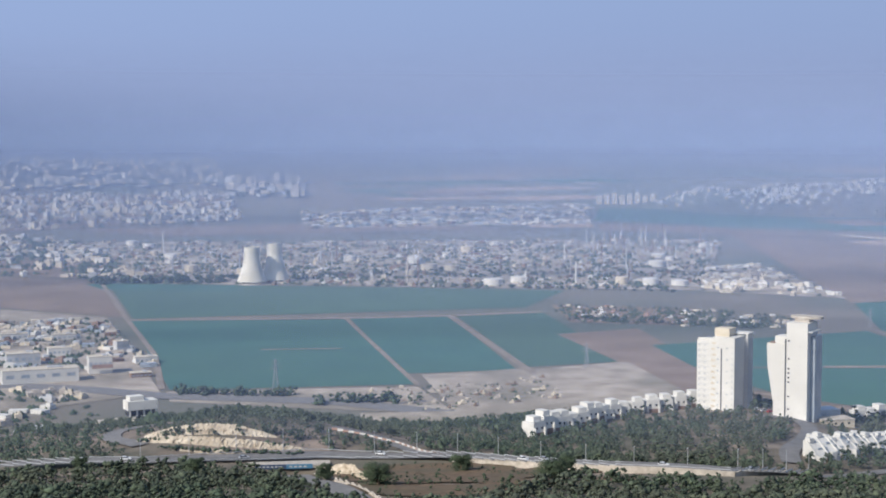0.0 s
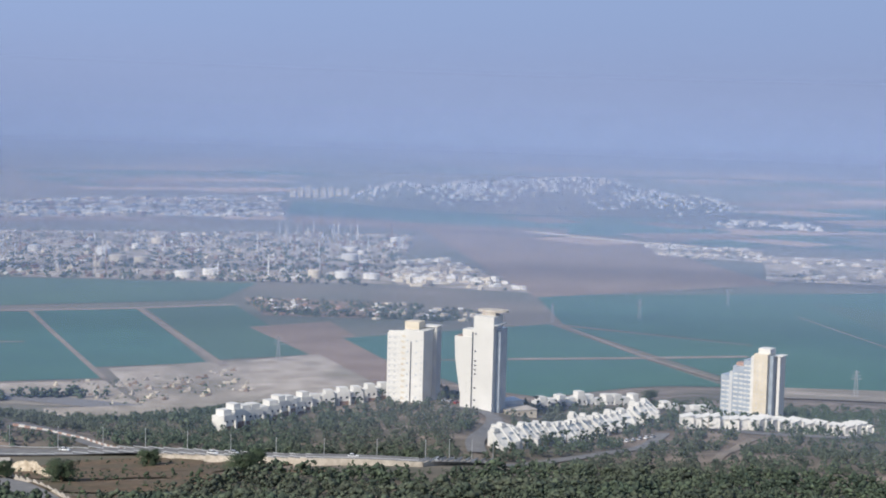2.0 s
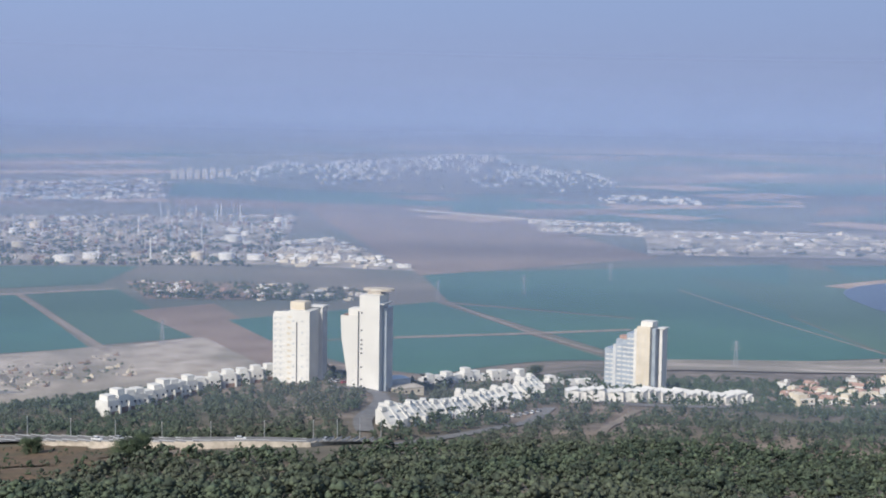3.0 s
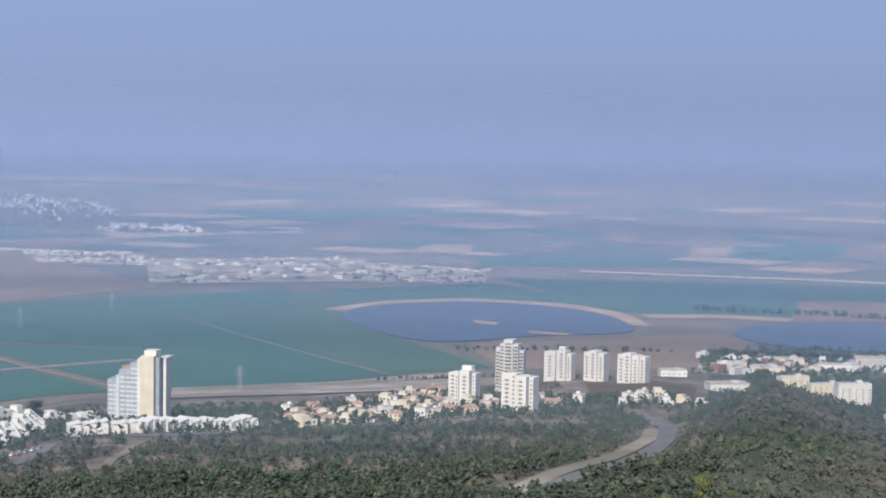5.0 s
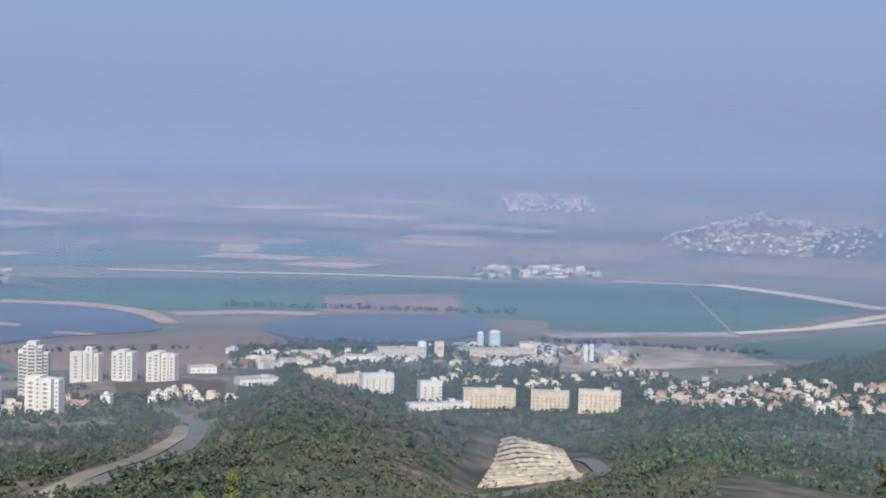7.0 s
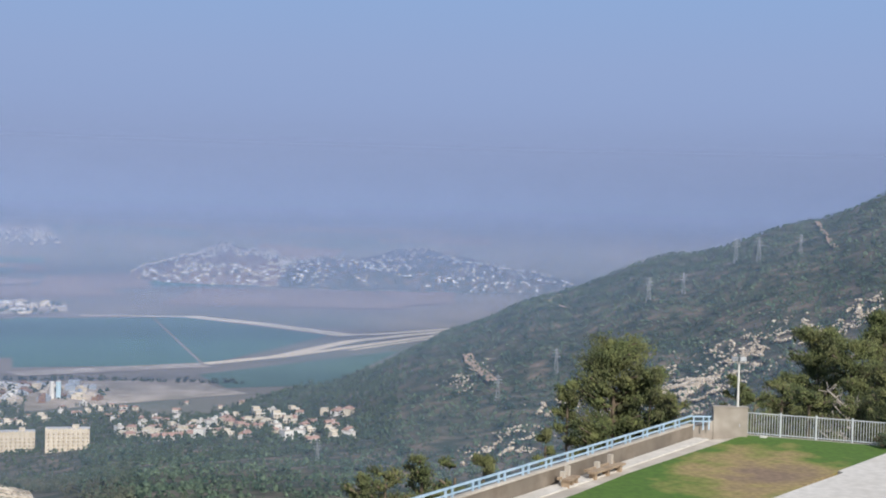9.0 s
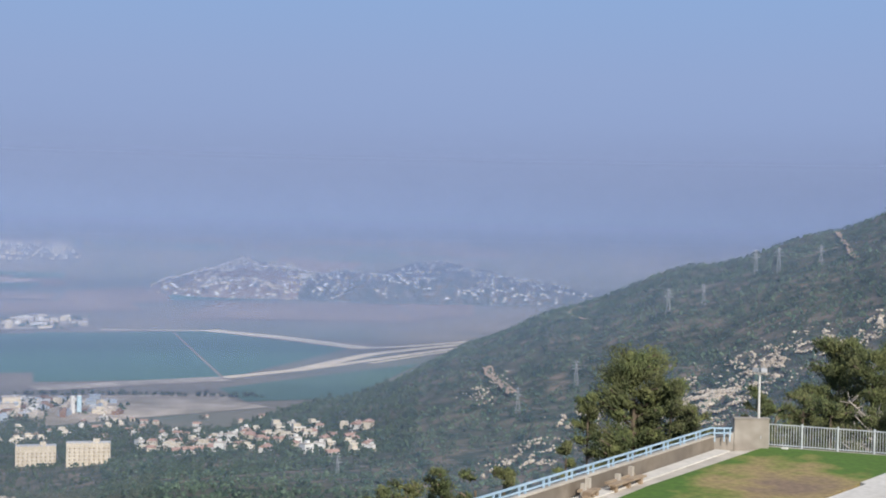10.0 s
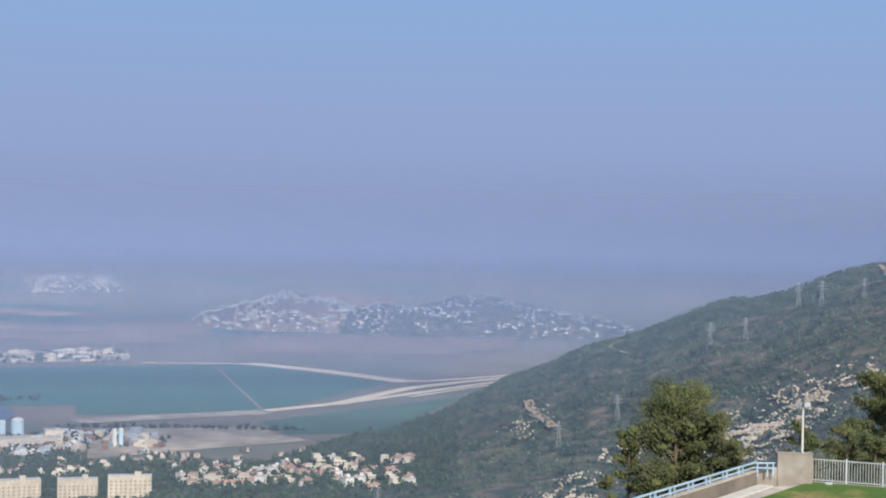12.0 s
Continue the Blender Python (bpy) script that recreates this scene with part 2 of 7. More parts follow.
NAVY = surface("dark_blue_sign_paint", (0.02, 0.04, 0.09), (0.04, 0.07, 0.13), 0.5, 0.6)
SIGNBLUE = surface("bright_blue_sign_paint", (0.05, 0.16, 0.26), (0.08, 0.21, 0.32), 0.5, 0.6)
# rusty steel, also the brown painted for carport and underpass shade
RUST_AND_SHADE = surface("rust_steel_and_shade_brown", (0.16, 0.10, 0.07), (0.26, 0.17, 0.12), 0.1, 0.8)
# flat brown that paints the shade inside loggias and window openings
OPENING_SHADE = surface("brown_opening_shade", (0.20, 0.165, 0.12), (0.30, 0.25, 0.19), 0.5, 0.8)
BARK = surface("grey_brown_bark", (0.10, 0.075, 0.05), (0.17, 0.13, 0.09), 3.0, 0.95, 0.02)


# ---- mesh helpers ----
def mesh_object(name, verts, faces, mat, parent=None, smooth=False):
    me = bpy.data.meshes.new(name)
    me.from_pydata([tuple(v) for v in verts], [], [tuple(f) for f in faces])
    me.materials.append(mat)
    if smooth:
        me.shade_smooth()
    me.update()
    ob = new(name, me)
    if parent:
        ob.parent = parent
    return ob


class Soup:
    """Collects boxes and patches into one mesh."""

    def __init__(self):
        self.v, self.f = [], []

    def add(self, verts, faces):
        k = len(self.v)
        self.v += [tuple(p) for p in verts]
        self.f += [tuple(i + k for i in f) for f in faces]

    def box(self, x, y, z, w, d, h, turn=0.0):
        c, s = math.cos(turn), math.sin(turn)
        pts = []
        for zz in (z, z + h):
            for px, py in ((-w / 2, -d / 2), (w / 2, -d / 2), (w / 2, d / 2), (-w / 2, d / 2)):
                pts.append((x + px * c - py * s, y + px * s + py * c, zz))
        self.add(pts, ((3, 2, 1, 0), (4, 5, 6, 7), (0, 1, 5, 4), (1, 2, 6, 5), (2, 3, 7, 6), (3, 0, 4, 7)))

    def drum(self, x, y, z, r0, r1, h, n=14):
        pts = [(x + r * math.cos(2 * math.pi * i / n), y + r * math.sin(2 * math.pi * i / n), zz) for r, zz in ((r0, z), (r1, z + h)) for i in range(n)]
        self.add(pts, [(i, (i + 1) % n, n + (i + 1) % n, n + i) for i in range(n)] + [tuple(range(2 * n - 1, n - 1, -1))[::-1]])

    def done(self, name, mat, parent=None):
        return mesh_object(name, self.v, self.f, mat, parent)


def patch(name, corners, mat, label, lift=0.5, n=14, category="field", wob=0.0):
    """A four-cornered plot of ground laid on the plain."""
    (ax, ay), (bx, by), (cx, cy), (dx, dy) = corners
    u, v = np.meshgrid(np.linspace(0, 1, n + 1), np.linspace(0, 1, n + 1))
    x = (1 - v) * ((1 - u) * ax + u * bx) + v * ((1 - u) * dx + u * cx)
    y = (1 - v) * ((1 - u) * ay + u * by) + v * ((1 - u) * dy + u * cy)
    X, Y, Z, S = plan(x.ravel(), y.ravel())
    D = np.hypot(X, Y)
    lift = lift + np.clip(D - 3300, 0, None) * 0.0015
    faces = [(j * (n + 1) + i, j * (n + 1) + i + 1, (j + 1) * (n + 1) + i + 1, (j + 1) * (n + 1) + i) for j in range(n) for i in range(n)]
    ob = mesh_object(name, np.column_stack([X, Y, Z + lift]), faces, mat)
    return tagged(ob, label, category, kind="structure")


def ribbon(name, pts, width, mat, label, lift=0.9, step=25.0, category="road", flat=None):
    """A road or track of even width along plan points."""
    P = []
    for (ax, ay), (bx, by) in zip(pts[:-1], pts[1:]):
        n = max(2, int(math.hypot(bx - ax, by - ay) / step))
        P += [(ax + (bx - ax) * i / n, ay + (by - ay) * i / n) for i in range(n)]
    P.append(pts[-1])
    P = np.array(P, float)
    for _ in range(2):
        P[1:-1] = (P[:-2] + 2 * P[1:-1] + P[2:]) / 4
    d = np.gradient(P, axis=0)
    nrm = np.column_stack([-d[:, 1], d[:, 0]]) / np.maximum(np.linalg.norm(d, axis=1), 1e-6)[:, None]
    L, R = P + nrm * width / 2, P - nrm * width / 2
    zc = plan(P[:, 0], P[:, 1])
    if lift is None:
        lift = bank(P[:, 0], P[:, 1])
    rows = []
    for side in (L, R):
        X, Y, Z, S = plan(side[:, 0], side[:, 1])
        lf = lift + np.clip(np.hypot(X, Y) - 3300, 0, None) * 0.0015
        rows.append(np.column_stack([X, Y, np.maximum(Z, zc[2]) + lf]))
    n = len(P)
    faces = [(i, n + i, n + i + 1, i + 1) for i in range(n - 1)]
    return tagged(mesh_object(name, np.vstack(rows), faces, mat), label, category, kind="structure")


# ---- the ground, one sheet to the horizon ----
def build_ground():
    az = np.concatenate([np.arange(-24, 96, 0.4), np.arange(96, 336, 6.0)])
    rr = np.concatenate([[3], np.arange(20, 400, 20), np.arange(400, 1000, 10), np.arange(1000, 2800, 16), np.linspace(2800, 4300, 30), np.geomspace(4500, 60000, 34)])
    A, R = np.meshgrid(np.radians(az), rr)
    X, Y, Z, S = plan((R * np.sin(A)).ravel(), (R * np.cos(A)).ravel())
    n, m = len(az), len(rr)
    faces, mats = [], []
    for j in range(m - 1):
        for i in range(n):
            k = (i + 1) % n
            faces.append((j * n + i, j * n + k, (j + 1) * n + k, (j + 1) * n + i))
            hill = Z[(j + 1) * n + i] > 6 and rr[j] < 2800
            mats.append((2 if (az[i] > 61 and rr[j] > 560) or 45.5 < az[i] < 100 else 0) if hill else 1)
    faces.append(tuple(range(n))[::-1])
    mats.append(0)
    ob = mesh_object("ground", np.column_stack([X, Y, Z]), faces, SOIL, smooth=True)
    ob.data.materials.append(PLAIN)
    ob.data.materials.append(MAQUIS)
    ob.data.polygons.foreach_set("material_index", mats)
    tagged(ob, "dry wooded hillside falling to a hazy farmed plain", "ground", kind="structure")


build_ground()


def arc_sheet(name, r, z0, z1, mat, a0=-70, a1=150, n=110, rows=12):
    verts = [(r * math.sin(radians(a0 + (a1 - a0) * i / n)), r * math.cos(radians(a0 + (a1 - a0) * i / n)), z0 + (z1 - z0) * j / rows) for j in range(rows + 1) for i in range(n + 1)]
    faces = [(j * (n + 1) + i, j * (n + 1) + i + 1, (j + 1) * (n + 1) + i + 1, (j + 1) * (n + 1) + i) for j in range(rows) for i in range(n)]
    return mesh_object(name, verts, faces, mat, smooth=True)


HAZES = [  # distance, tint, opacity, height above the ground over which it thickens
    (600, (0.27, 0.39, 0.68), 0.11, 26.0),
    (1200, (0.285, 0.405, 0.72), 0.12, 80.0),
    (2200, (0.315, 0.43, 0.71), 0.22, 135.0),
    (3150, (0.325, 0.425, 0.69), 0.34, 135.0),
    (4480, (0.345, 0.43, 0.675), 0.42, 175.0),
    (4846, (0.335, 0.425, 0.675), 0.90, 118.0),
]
# upright sheets imitate haze by laying their tint over what stands behind
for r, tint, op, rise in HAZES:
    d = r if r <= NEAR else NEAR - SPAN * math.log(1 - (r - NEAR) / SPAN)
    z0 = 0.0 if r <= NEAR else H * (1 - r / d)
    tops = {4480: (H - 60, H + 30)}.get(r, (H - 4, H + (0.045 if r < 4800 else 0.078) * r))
    ob = arc_sheet("haze_sheet", r, z0 - 3, H + (0.05 if r < 4800 else 0.08) * r, haze("haze_tint", tint, op, rise, *tops), n=130, rows=34)
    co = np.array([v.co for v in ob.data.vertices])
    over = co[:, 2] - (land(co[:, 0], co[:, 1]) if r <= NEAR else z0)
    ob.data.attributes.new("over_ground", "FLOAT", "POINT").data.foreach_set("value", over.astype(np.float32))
    tagged(ob, "blue-tinted sheet standing in for haze over the plain", "haze", kind="structure")

m, t, p = nodes_of("hazy_sky")
t.nodes.remove(p)
geo, sep, ramp, emit = (t.nodes.new(k) for k in ("ShaderNodeNewGeometry", "ShaderNodeSeparateXYZ", "ShaderNodeValToRGB", "ShaderNodeEmission"))
mr = t.nodes.new("ShaderNodeMapRange")
mr.inputs[1].default_value, mr.inputs[2].default_value = 0.0, 1700.0
t.links.new(geo.outputs["Position"], sep.inputs[0])
t.links.new(sep.outputs["Z"], mr.inputs[0])
t.links.new(mr.outputs[0], ramp.inputs[0])
side = t.nodes.new("ShaderNodeMapRange")  # paler towards the sea
side.inputs[1].default_value, side.inputs[2].default_value, side.inputs[3].default_value, side.inputs[4].default_value = -1500.0, 2600.0, 1.10, 1.0
t.links.new(sep.outputs["X"], side.inputs[0])
t.links.new(side.outputs[0], emit.inputs[1])
t.links.new(ramp.outputs[0], emit.inputs[0])
t.links.new(emit.outputs[0], t.nodes["Material Output"].inputs[0])
ramp.color_ramp.elements[0].position, ramp.color_ramp.elements[0].color = 0.17, (0.275, 0.345, 0.565, 1)
ramp.color_ramp.elements[1].position, ramp.color_ramp.elements[1].color = 0.80, (0.255, 0.430, 0.735, 1)
e = ramp.color_ramp.elements.new(0.45)
e.color = (0.288, 0.388, 0.635, 1)
tagged(arc_sheet("backdrop_sky", 4930, -40, 2200, m), "hazy pale blue sky meeting the horizon", "sky", kind="structure")
# ---- the plain: plots, tracks ----
KIND_OF = {"dark_green_crop": "dark green irrigated crop field on the plain", "light_green_crop": "lighter green crop field on the plain", "tilled_brown_field": "ploughed brown field on the plain",
           "pale_stubble": "pale harvested stubble field in the haze", "bare_dusty_ground": "bare dusty trampled ground on the plain"}
LIFT = [0.5]


def plot(corners, mat, n=12):
    LIFT[0] += 0.004
    patch("field", corners, mat, KIND_OF[mat.name], lift=LIFT[0], n=n)


WAYS = []
HIGHWAY = [(-190, 628), (-154, 613), (-126, 611), (-88, 628), (-55, 640), (-21, 632), (4, 616), (38, 591), (69, 570), (111, 561), (152, 611)]
BANK = (2.6, 2.6, 1.6, 0.8, 0.6, 0.5, 1.6, 2.6, 2.8, 1.8, 0.5)  # height of the highway above the slope


def bank(x, y):
    """Height of the highway above the land beside a plan place."""
    x, y = np.atleast_1d(np.asarray(x, float)), np.atleast_1d(np.asarray(y, float))
    best, out = np.full(len(x), 1e9), np.zeros(len(x))
    for (ax, ay), (bx, by), h0, h1 in zip(HIGHWAY[:-1], HIGHWAY[1:], BANK[:-1], BANK[1:]):
        dx, dy = bx - ax, by - ay
        u = np.clip(((x - ax) * dx + (y - ay) * dy) / (dx * dx + dy * dy), 0, 1)
        d = np.hypot(x - ax - u * dx, y - ay - u * dy)
        out = np.where(d < best, h0 + (h1 - h0) * u, out)
        best = np.minimum(best, d)
    return out




def way(name, pts, width, mat):
    LIFT[0] += 0.006
    plain_name = "road" if mat in (ASPHALT, CHALK) else "track"
    label = {ASPHALT: "worn grey asphalt road on the hillside", CHALK: "pale chalky dirt road", TRACK: "pale narrow dirt track", BARE: "dusty bare strip beside the fields", STUBBLE: "pale sandy bank along the reservoir"}[mat]
    far = math.hypot(*pts[0]) > 1450
    ribbon(plain_name, pts, width, mat, label, lift=LIFT[0] + 0.12 if far else (None if width == 13 else 0.5), step=25 if far else 8)
    if not far:
        WAYS.append((np.array(pts, float), width))


# ---- plots of the plain ----
plot((bearing(28.0, 3200), bearing(33.5, 3050), bearing(33.5, 2480), bearing(28.6, 2540)), CROP2)
plot((bearing(36.5, 2280), bearing(47.0, 2520), bearing(47.0, 2060), bearing(37.5, 2080)), TILLED)
plot(((-706, 3115), (242, 2944), (147, 2647), (-522, 2489)), CROP2)
plot(((-520, 2458), (-163, 2475), (-34, 1811), (-329, 1773)), CROP)
plot(((-156, 2483), (10, 2512), (96, 1927), (-50, 1896)), CROP)
plot(((21, 2529), (173, 2576), (249, 1999), (112, 1951)), CROP2)
plot(((-331, 1761), (-31, 1794), (16, 1608), (-314, 1692)), BARE)
plot(((-28, 1886), (116, 1941), (157, 1606), (16, 1608)), BARE)
plot(((175, 2282), (310, 2349), (347, 1948), (296, 1711)), TILLED)
plot(((118, 1926), (249, 1999), (296, 1711), (139, 1606)), BARE)
plot(((-979, 3275), (-735, 3165), (-535, 2505), (-797, 2663)), TILLED)
plot(((-789, 2636), (-571, 2514), (-337, 1757), (-486, 1613)), BARE)
plot(((304, 2155), (663, 2313), (695, 1951), (331, 1947)), CROP)
plot(((329, 1932), (692, 1935), (722, 1704), (426, 1643)), CROP)
plot(((758, 2746), (1582, 2805), (1077, 1901), (686, 2310)), CROP)
plot(((682, 2282), (1071, 1891), (918, 1616), (745, 1785)), CROP)
plot(((901, 4671), (1435, 4075), (1365, 2975), (747, 2706)), TILLED)
plot(((695, 6451), (1806, 5756), (2178, 3871), (940, 4877)), CROP)
plot(((1270, 2609), (1416, 2383), (1240, 1716), (1090, 1642)), CROP2)
plot(((1168, 2546), (1261, 2590), (1082, 1644), (693, 1670)), CROP)
plot(((1134, 2680), (1248, 2606), (1083, 1655), (778, 1664)), CROP)
plot(((1265, 2619), (1393, 2335), (1257, 1648), (1100, 1667)), CROP2)
plot(((1638, 2768), (2095, 2728), (1973, 2133), (1591, 2579)), CROP)
plot(((2191, 2853), (3014, 2156), (2763, 1975), (1990, 2322)), CROP)
plot(((2005, 2340), (2420, 2118), (2141, 1887), (1924, 2127)), CROP)
plot(((2431, 2126), (2674, 1955), (2346, 1693), (2134, 1868)), TILLED)
plot(((1389, 1880), (1859, 1792), (1719, 1596), (1304, 1683)), TILLED)
plot(((2984, 2162), (3470, 1624), (2615, 1221), (2294, 1653)), CROP)
plot(((3163, 2015), (3382, 1627), (3141, 1190), (2455, 1168)), CROP)
plot(((2805, 1786), (2587, 1231), (2450, 1177), (2256, 1436)), CROP)
plot(((2316, 1112), (2905, 939), (2286, 864), (2176, 995)), CROP2)
plot(((2086, 1327), (2231, 1101), (2129, 935), (1789, 1137)), BARE)
plot(((1908, 1413), (2246, 1078), (2145, 980), (1797, 1289)), BARE)
plot(((2635, 5141), (2852, 5032), (2669, 4647), (2451, 4761)), STUBBLE)
plot(((2727, 3956), (2881, 3905), (2616, 3587), (2498, 3683)), STUBBLE)
plot(((3620, 3605), (3748, 3536), (3337, 3176), (3239, 3261)), STUBBLE)
plot(((3292, 3967), (3443, 3962), (3025, 3534), (2856, 3508)), TILLED)
plot(((2824, 4733), (3006, 4772), (2624, 4253), (2502, 4284)), TILLED)
plot(((3858, 4338), (4020, 4303), (3556, 3863), (3425, 3895)), TILLED)
plot(((3589, 4568), (3721, 4502), (3376, 4115), (3257, 4178)), TILLED)
plot(((3498, 5623), (4051, 5492), (3593, 4910), (3113, 5046)), TILLED)
plot(((3919, 3310), (4147, 3254), (3794, 2942), (3597, 3061)), TILLED)
plot(((4557, 3426), (4803, 3336), (4206, 2862), (3959, 2941)), TILLED)
plot(((5544, 3899), (6002, 3739), (5209, 3164), (4801, 3295)), TILLED)
plot(((3172, 6623), (4497, 6294), (3983, 5399), (2530, 5431)), CROP)
plot(((2608, 3535), (3219, 3303), (2880, 2910), (2373, 3164)), CROP)
plot(((4302, 4066), (4088, 3350), (3166, 2692), (3091, 2985)), CROP)
plot(((296, 5320), (524, 5385), (520, 5040), (300, 5047)), STUBBLE)
plot(((665, 6336), (1698, 5696), (1421, 4766), (552, 5459)), CROP)
plot(((550, 5241), (1421, 4766), (1318, 4418), (510, 4853)), TILLED)
plot(((-750, 3103), (-423, 3049), (-411, 2956), (-688, 2984)), CROP)
plot(((-1255, 4970), (-333, 5342), (220, 4986), (-849, 4610)), TILLED)
plot(((2572, 5010), (2883, 5044), (2692, 4668), (2364, 4647)), STUBBLE)
plot(((2651, 3868), (2866, 3875), (2681, 3638), (2465, 3638)), STUBBLE)
plot(((2761, 4666), (2964, 4726), (2723, 4305), (2465, 4236)), TILLED)
plot(((3791, 4265), (3932, 4241), (3516, 3818), (3434, 3862)), TILLED)
plot(((3542, 3556), (3698, 3503), (3370, 3203), (3245, 3280)), STUBBLE)
plot(((6808, 3006), (7146, 2716), (8963, 3293), (9539, 4129)), TILLED)
plot(((4529, 2181), (4769, 1647), (4039, 1291), (3786, 1944)), TILLED)
plot(((4858, 2956), (5333, 2814), (4433, 2297), (4141, 2559)), TILLED)
plot(((5061, 2624), (5318, 2346), (4788, 2069), (4534, 2371)), CROP)
plot(((4148, 2754), (4517, 2527), (4041, 2200), (3668, 2454)), TILLED)
plot(((4926, 1701), (5303, 1513), (4384, 1249), (4163, 1349)), TILLED)

# ---- roads and tracks ----
way("highway", HIGHWAY, 13, ASPHALT)
way("street_b", [(150, 597), (184, 638), (207, 652), (239, 683), (287, 766)], 7, ASPHALT)
way("loop_road", [(-142, 718), (-156, 727), (-161, 712), (-152, 675), (-134, 650)], 9, ASPHALT)
way("ramp", [(-53, 692), (-38, 685), (-24, 668), (-11, 638), (4, 616)], 8, ASPHALT)
way("lower_road", [(-62, 587), (-46, 528), (-30, 479), (-23, 451), (-14, 400), (-8, 352), (2, 280)], 11, ASPHALT)
way("tower_road", [(171, 802), (191, 808), (195, 786), (190, 761), (172, 709), (156, 666), (152, 640)], 9, ASPHALT)
way("forest_road", [(306, 385), (349, 415), (386, 433), (451, 479), (503, 520), (546, 562), (691, 726), (721, 774)], 10, ASPHALT)
way("forest_verge", [(300, 391), (340, 421), (392, 452), (462, 503), (512, 541), (552, 580)], 9, BARE)
way("path_a", [(260, 628), (304, 707), (325, 733)], 5, TRACK)
way("street_a", [(310, 796), (325, 781), (336, 750), (374, 734), (445, 828)], 8, ASPHALT)
way("quarry_road", [(462, 330), (491, 328), (535, 332), (548, 323), (610, 355), (644, 381), (651, 393)], 9, ASPHALT)
way("scar_a", [(1866, 391), (1850, 396), (1812, 394), (1683, 362), (1667, 352), (1588, 329), (1586, 321)], 4, STUBBLE)
way("scar_b", [(1410, 388), (1378, 375), (1364, 374), (1341, 360), (1299, 346), (1269, 332), (1227, 319), (1203, 307)], 9, STUBBLE)
way("scar_c", [(1846, 76), (1769, 67), (1643, 61), (1577, 51), (1543, 50), (1473, 41)], 5, STUBBLE)
way("farm_track", [(-520, 2466), (-156, 2491), (10, 2521), (173, 2576)], 22, TRACK)
way("farm_track", [(-163, 2483), (-103, 2171), (-31, 1803)], 8, TRACK)
way("farm_track", [(12, 2512), (64, 2200), (116, 1893)], 12, TRACK)
way("farm_track", [(-262, 2115), (-146, 2125)], 8, TRACK)
way("farm_track", [(-718, 3115), (-521, 2450), (-402, 2061), (-340, 1777)], 9, TRACK)
way("farm_track", [(502, 1942), (697, 1945), (853, 1954)], 18, TRACK)
way("farm_track", [(679, 2304), (699, 1950), (730, 1759)], 8, TRACK)
way("highway_plain", [(-544, 1809), (-433, 1779), (-327, 1726), (-120, 1690), (10, 1608)], 38, ASPHALT)
way("dust_road", [(-88, 1586), (9, 1598), (101, 1597)], 60, BARE)
way("pale_road", [(1236, 4595), (1466, 4166), (1590, 3986)], 60, CHALK)
way("pale_road", [(2507, 2927), (2660, 2728), (2895, 2461), (3081, 2171)], 45, CHALK)
way("pale_road", [(3313, 1918), (3438, 1670)], 32, CHALK)
way("pale_road", [(3447, 1690), (3341, 1442), (3199, 1205), (3169, 1146)], 62, CHALK)
way("pale_road", [(2471, 1176), (2656, 1109), (3039, 1099), (3252, 1038), (3436, 969)], 34, CHALK)
way("pale_road", [(2646, 1105), (2955, 1043), (3197, 994), (3375, 952)], 26, CHALK)
way("pale_road", [(3155, 1195), (3224, 1111), (3324, 1061), (3499, 987)], 30, CHALK)
way("pale_road", [(2852, 1031), (3091, 987), (3294, 942)], 14, CHALK)
way("pale_road", [(2171, 1381), (2332, 1260), (2455, 1168)], 70, BARE)
way("farm_track", [(751, 1613), (900, 1617), (1178, 1629)], 14, TRACK)
way("valley_road", [(744, 1598), (889, 1598), (1149, 1589)], 40, BARE)
way("farm_track", [(1140, 2410), (1102, 1933), (1093, 1660)], 5, TRACK)
way("shore", [(1450, 2389), (1630, 2472), (1803, 2442), (1908, 2279), (1887, 2103), (1790, 1941)], 65, STUBBLE)
way("shore", [(1916, 2047), (2054, 1981), (2126, 1874)], 65, STUBBLE)
way("farm_track", [(3351, 1735), (2455, 1168)], 6, TRACK)
way("farm_track", [(2063, 1292), (2202, 1057)], 10, TRACK)

# ---- where the things stand: plan place, height ----
TOWER_A = (160, 847.5, 145.2)
TOWER_B = (192, 822, 144.8)
TOWER_C = (414, 923, 117.1)  # 1012 m off
BLOCK_A = (688, 939, 103.6)  # 1164 m off
BLOCK_B = (798, 1023, 92.2)  # 1298 m off
BLOCK_C = (641, 809, 121.3)  # 1032 m off
BLOCK_D = (884, 1055, 91.8)  # 1376 m off
BLOCK_E = (907, 1032, 92.6)  # 1374 m off
BLOCK_F = (908, 983, 96.1)  # 1338 m off
ROW_A0 = (45, 735, 152.9)  # 736 m off
ROW_A1 = (98, 834, 144.1)  # 840 m off
ROW_A2 = (147, 872, 142.8)  # 884 m off
ROW_B0 = (168, 663, 156.3)  # 684 m off
ROW_B1 = (242, 761, 140.9)  # 798 m off
ROW_B2 = (298, 824, 136.4)  # 876 m off
ROW_C0 = (311, 795, 137.4)  # 854 m off
ROW_C1 = (344, 786, 137.4)  # 858 m off
ROW_C2 = (439, 827, 124.0)  # 936 m off
COOL_A = (-399, 3096, 0.0)  # 3122 m off
COOL_B = (-357, 3142, 0.0)  # 3152 m off
LB_C = (1134, 855, 67.9)  # 1420 m off
LB_D = (1070, 741, 83.1)  # 1302 m off
LB_E = (1088, 689, 85.3)  # 1288 m off
LB_F = (1047, 615, 97.4)  # 1214 m off
SILO_A = (1955, 1374, -0.0)  # 2390 m off
SILO_B = (1975, 1360, -0.3)  # 2398 m off
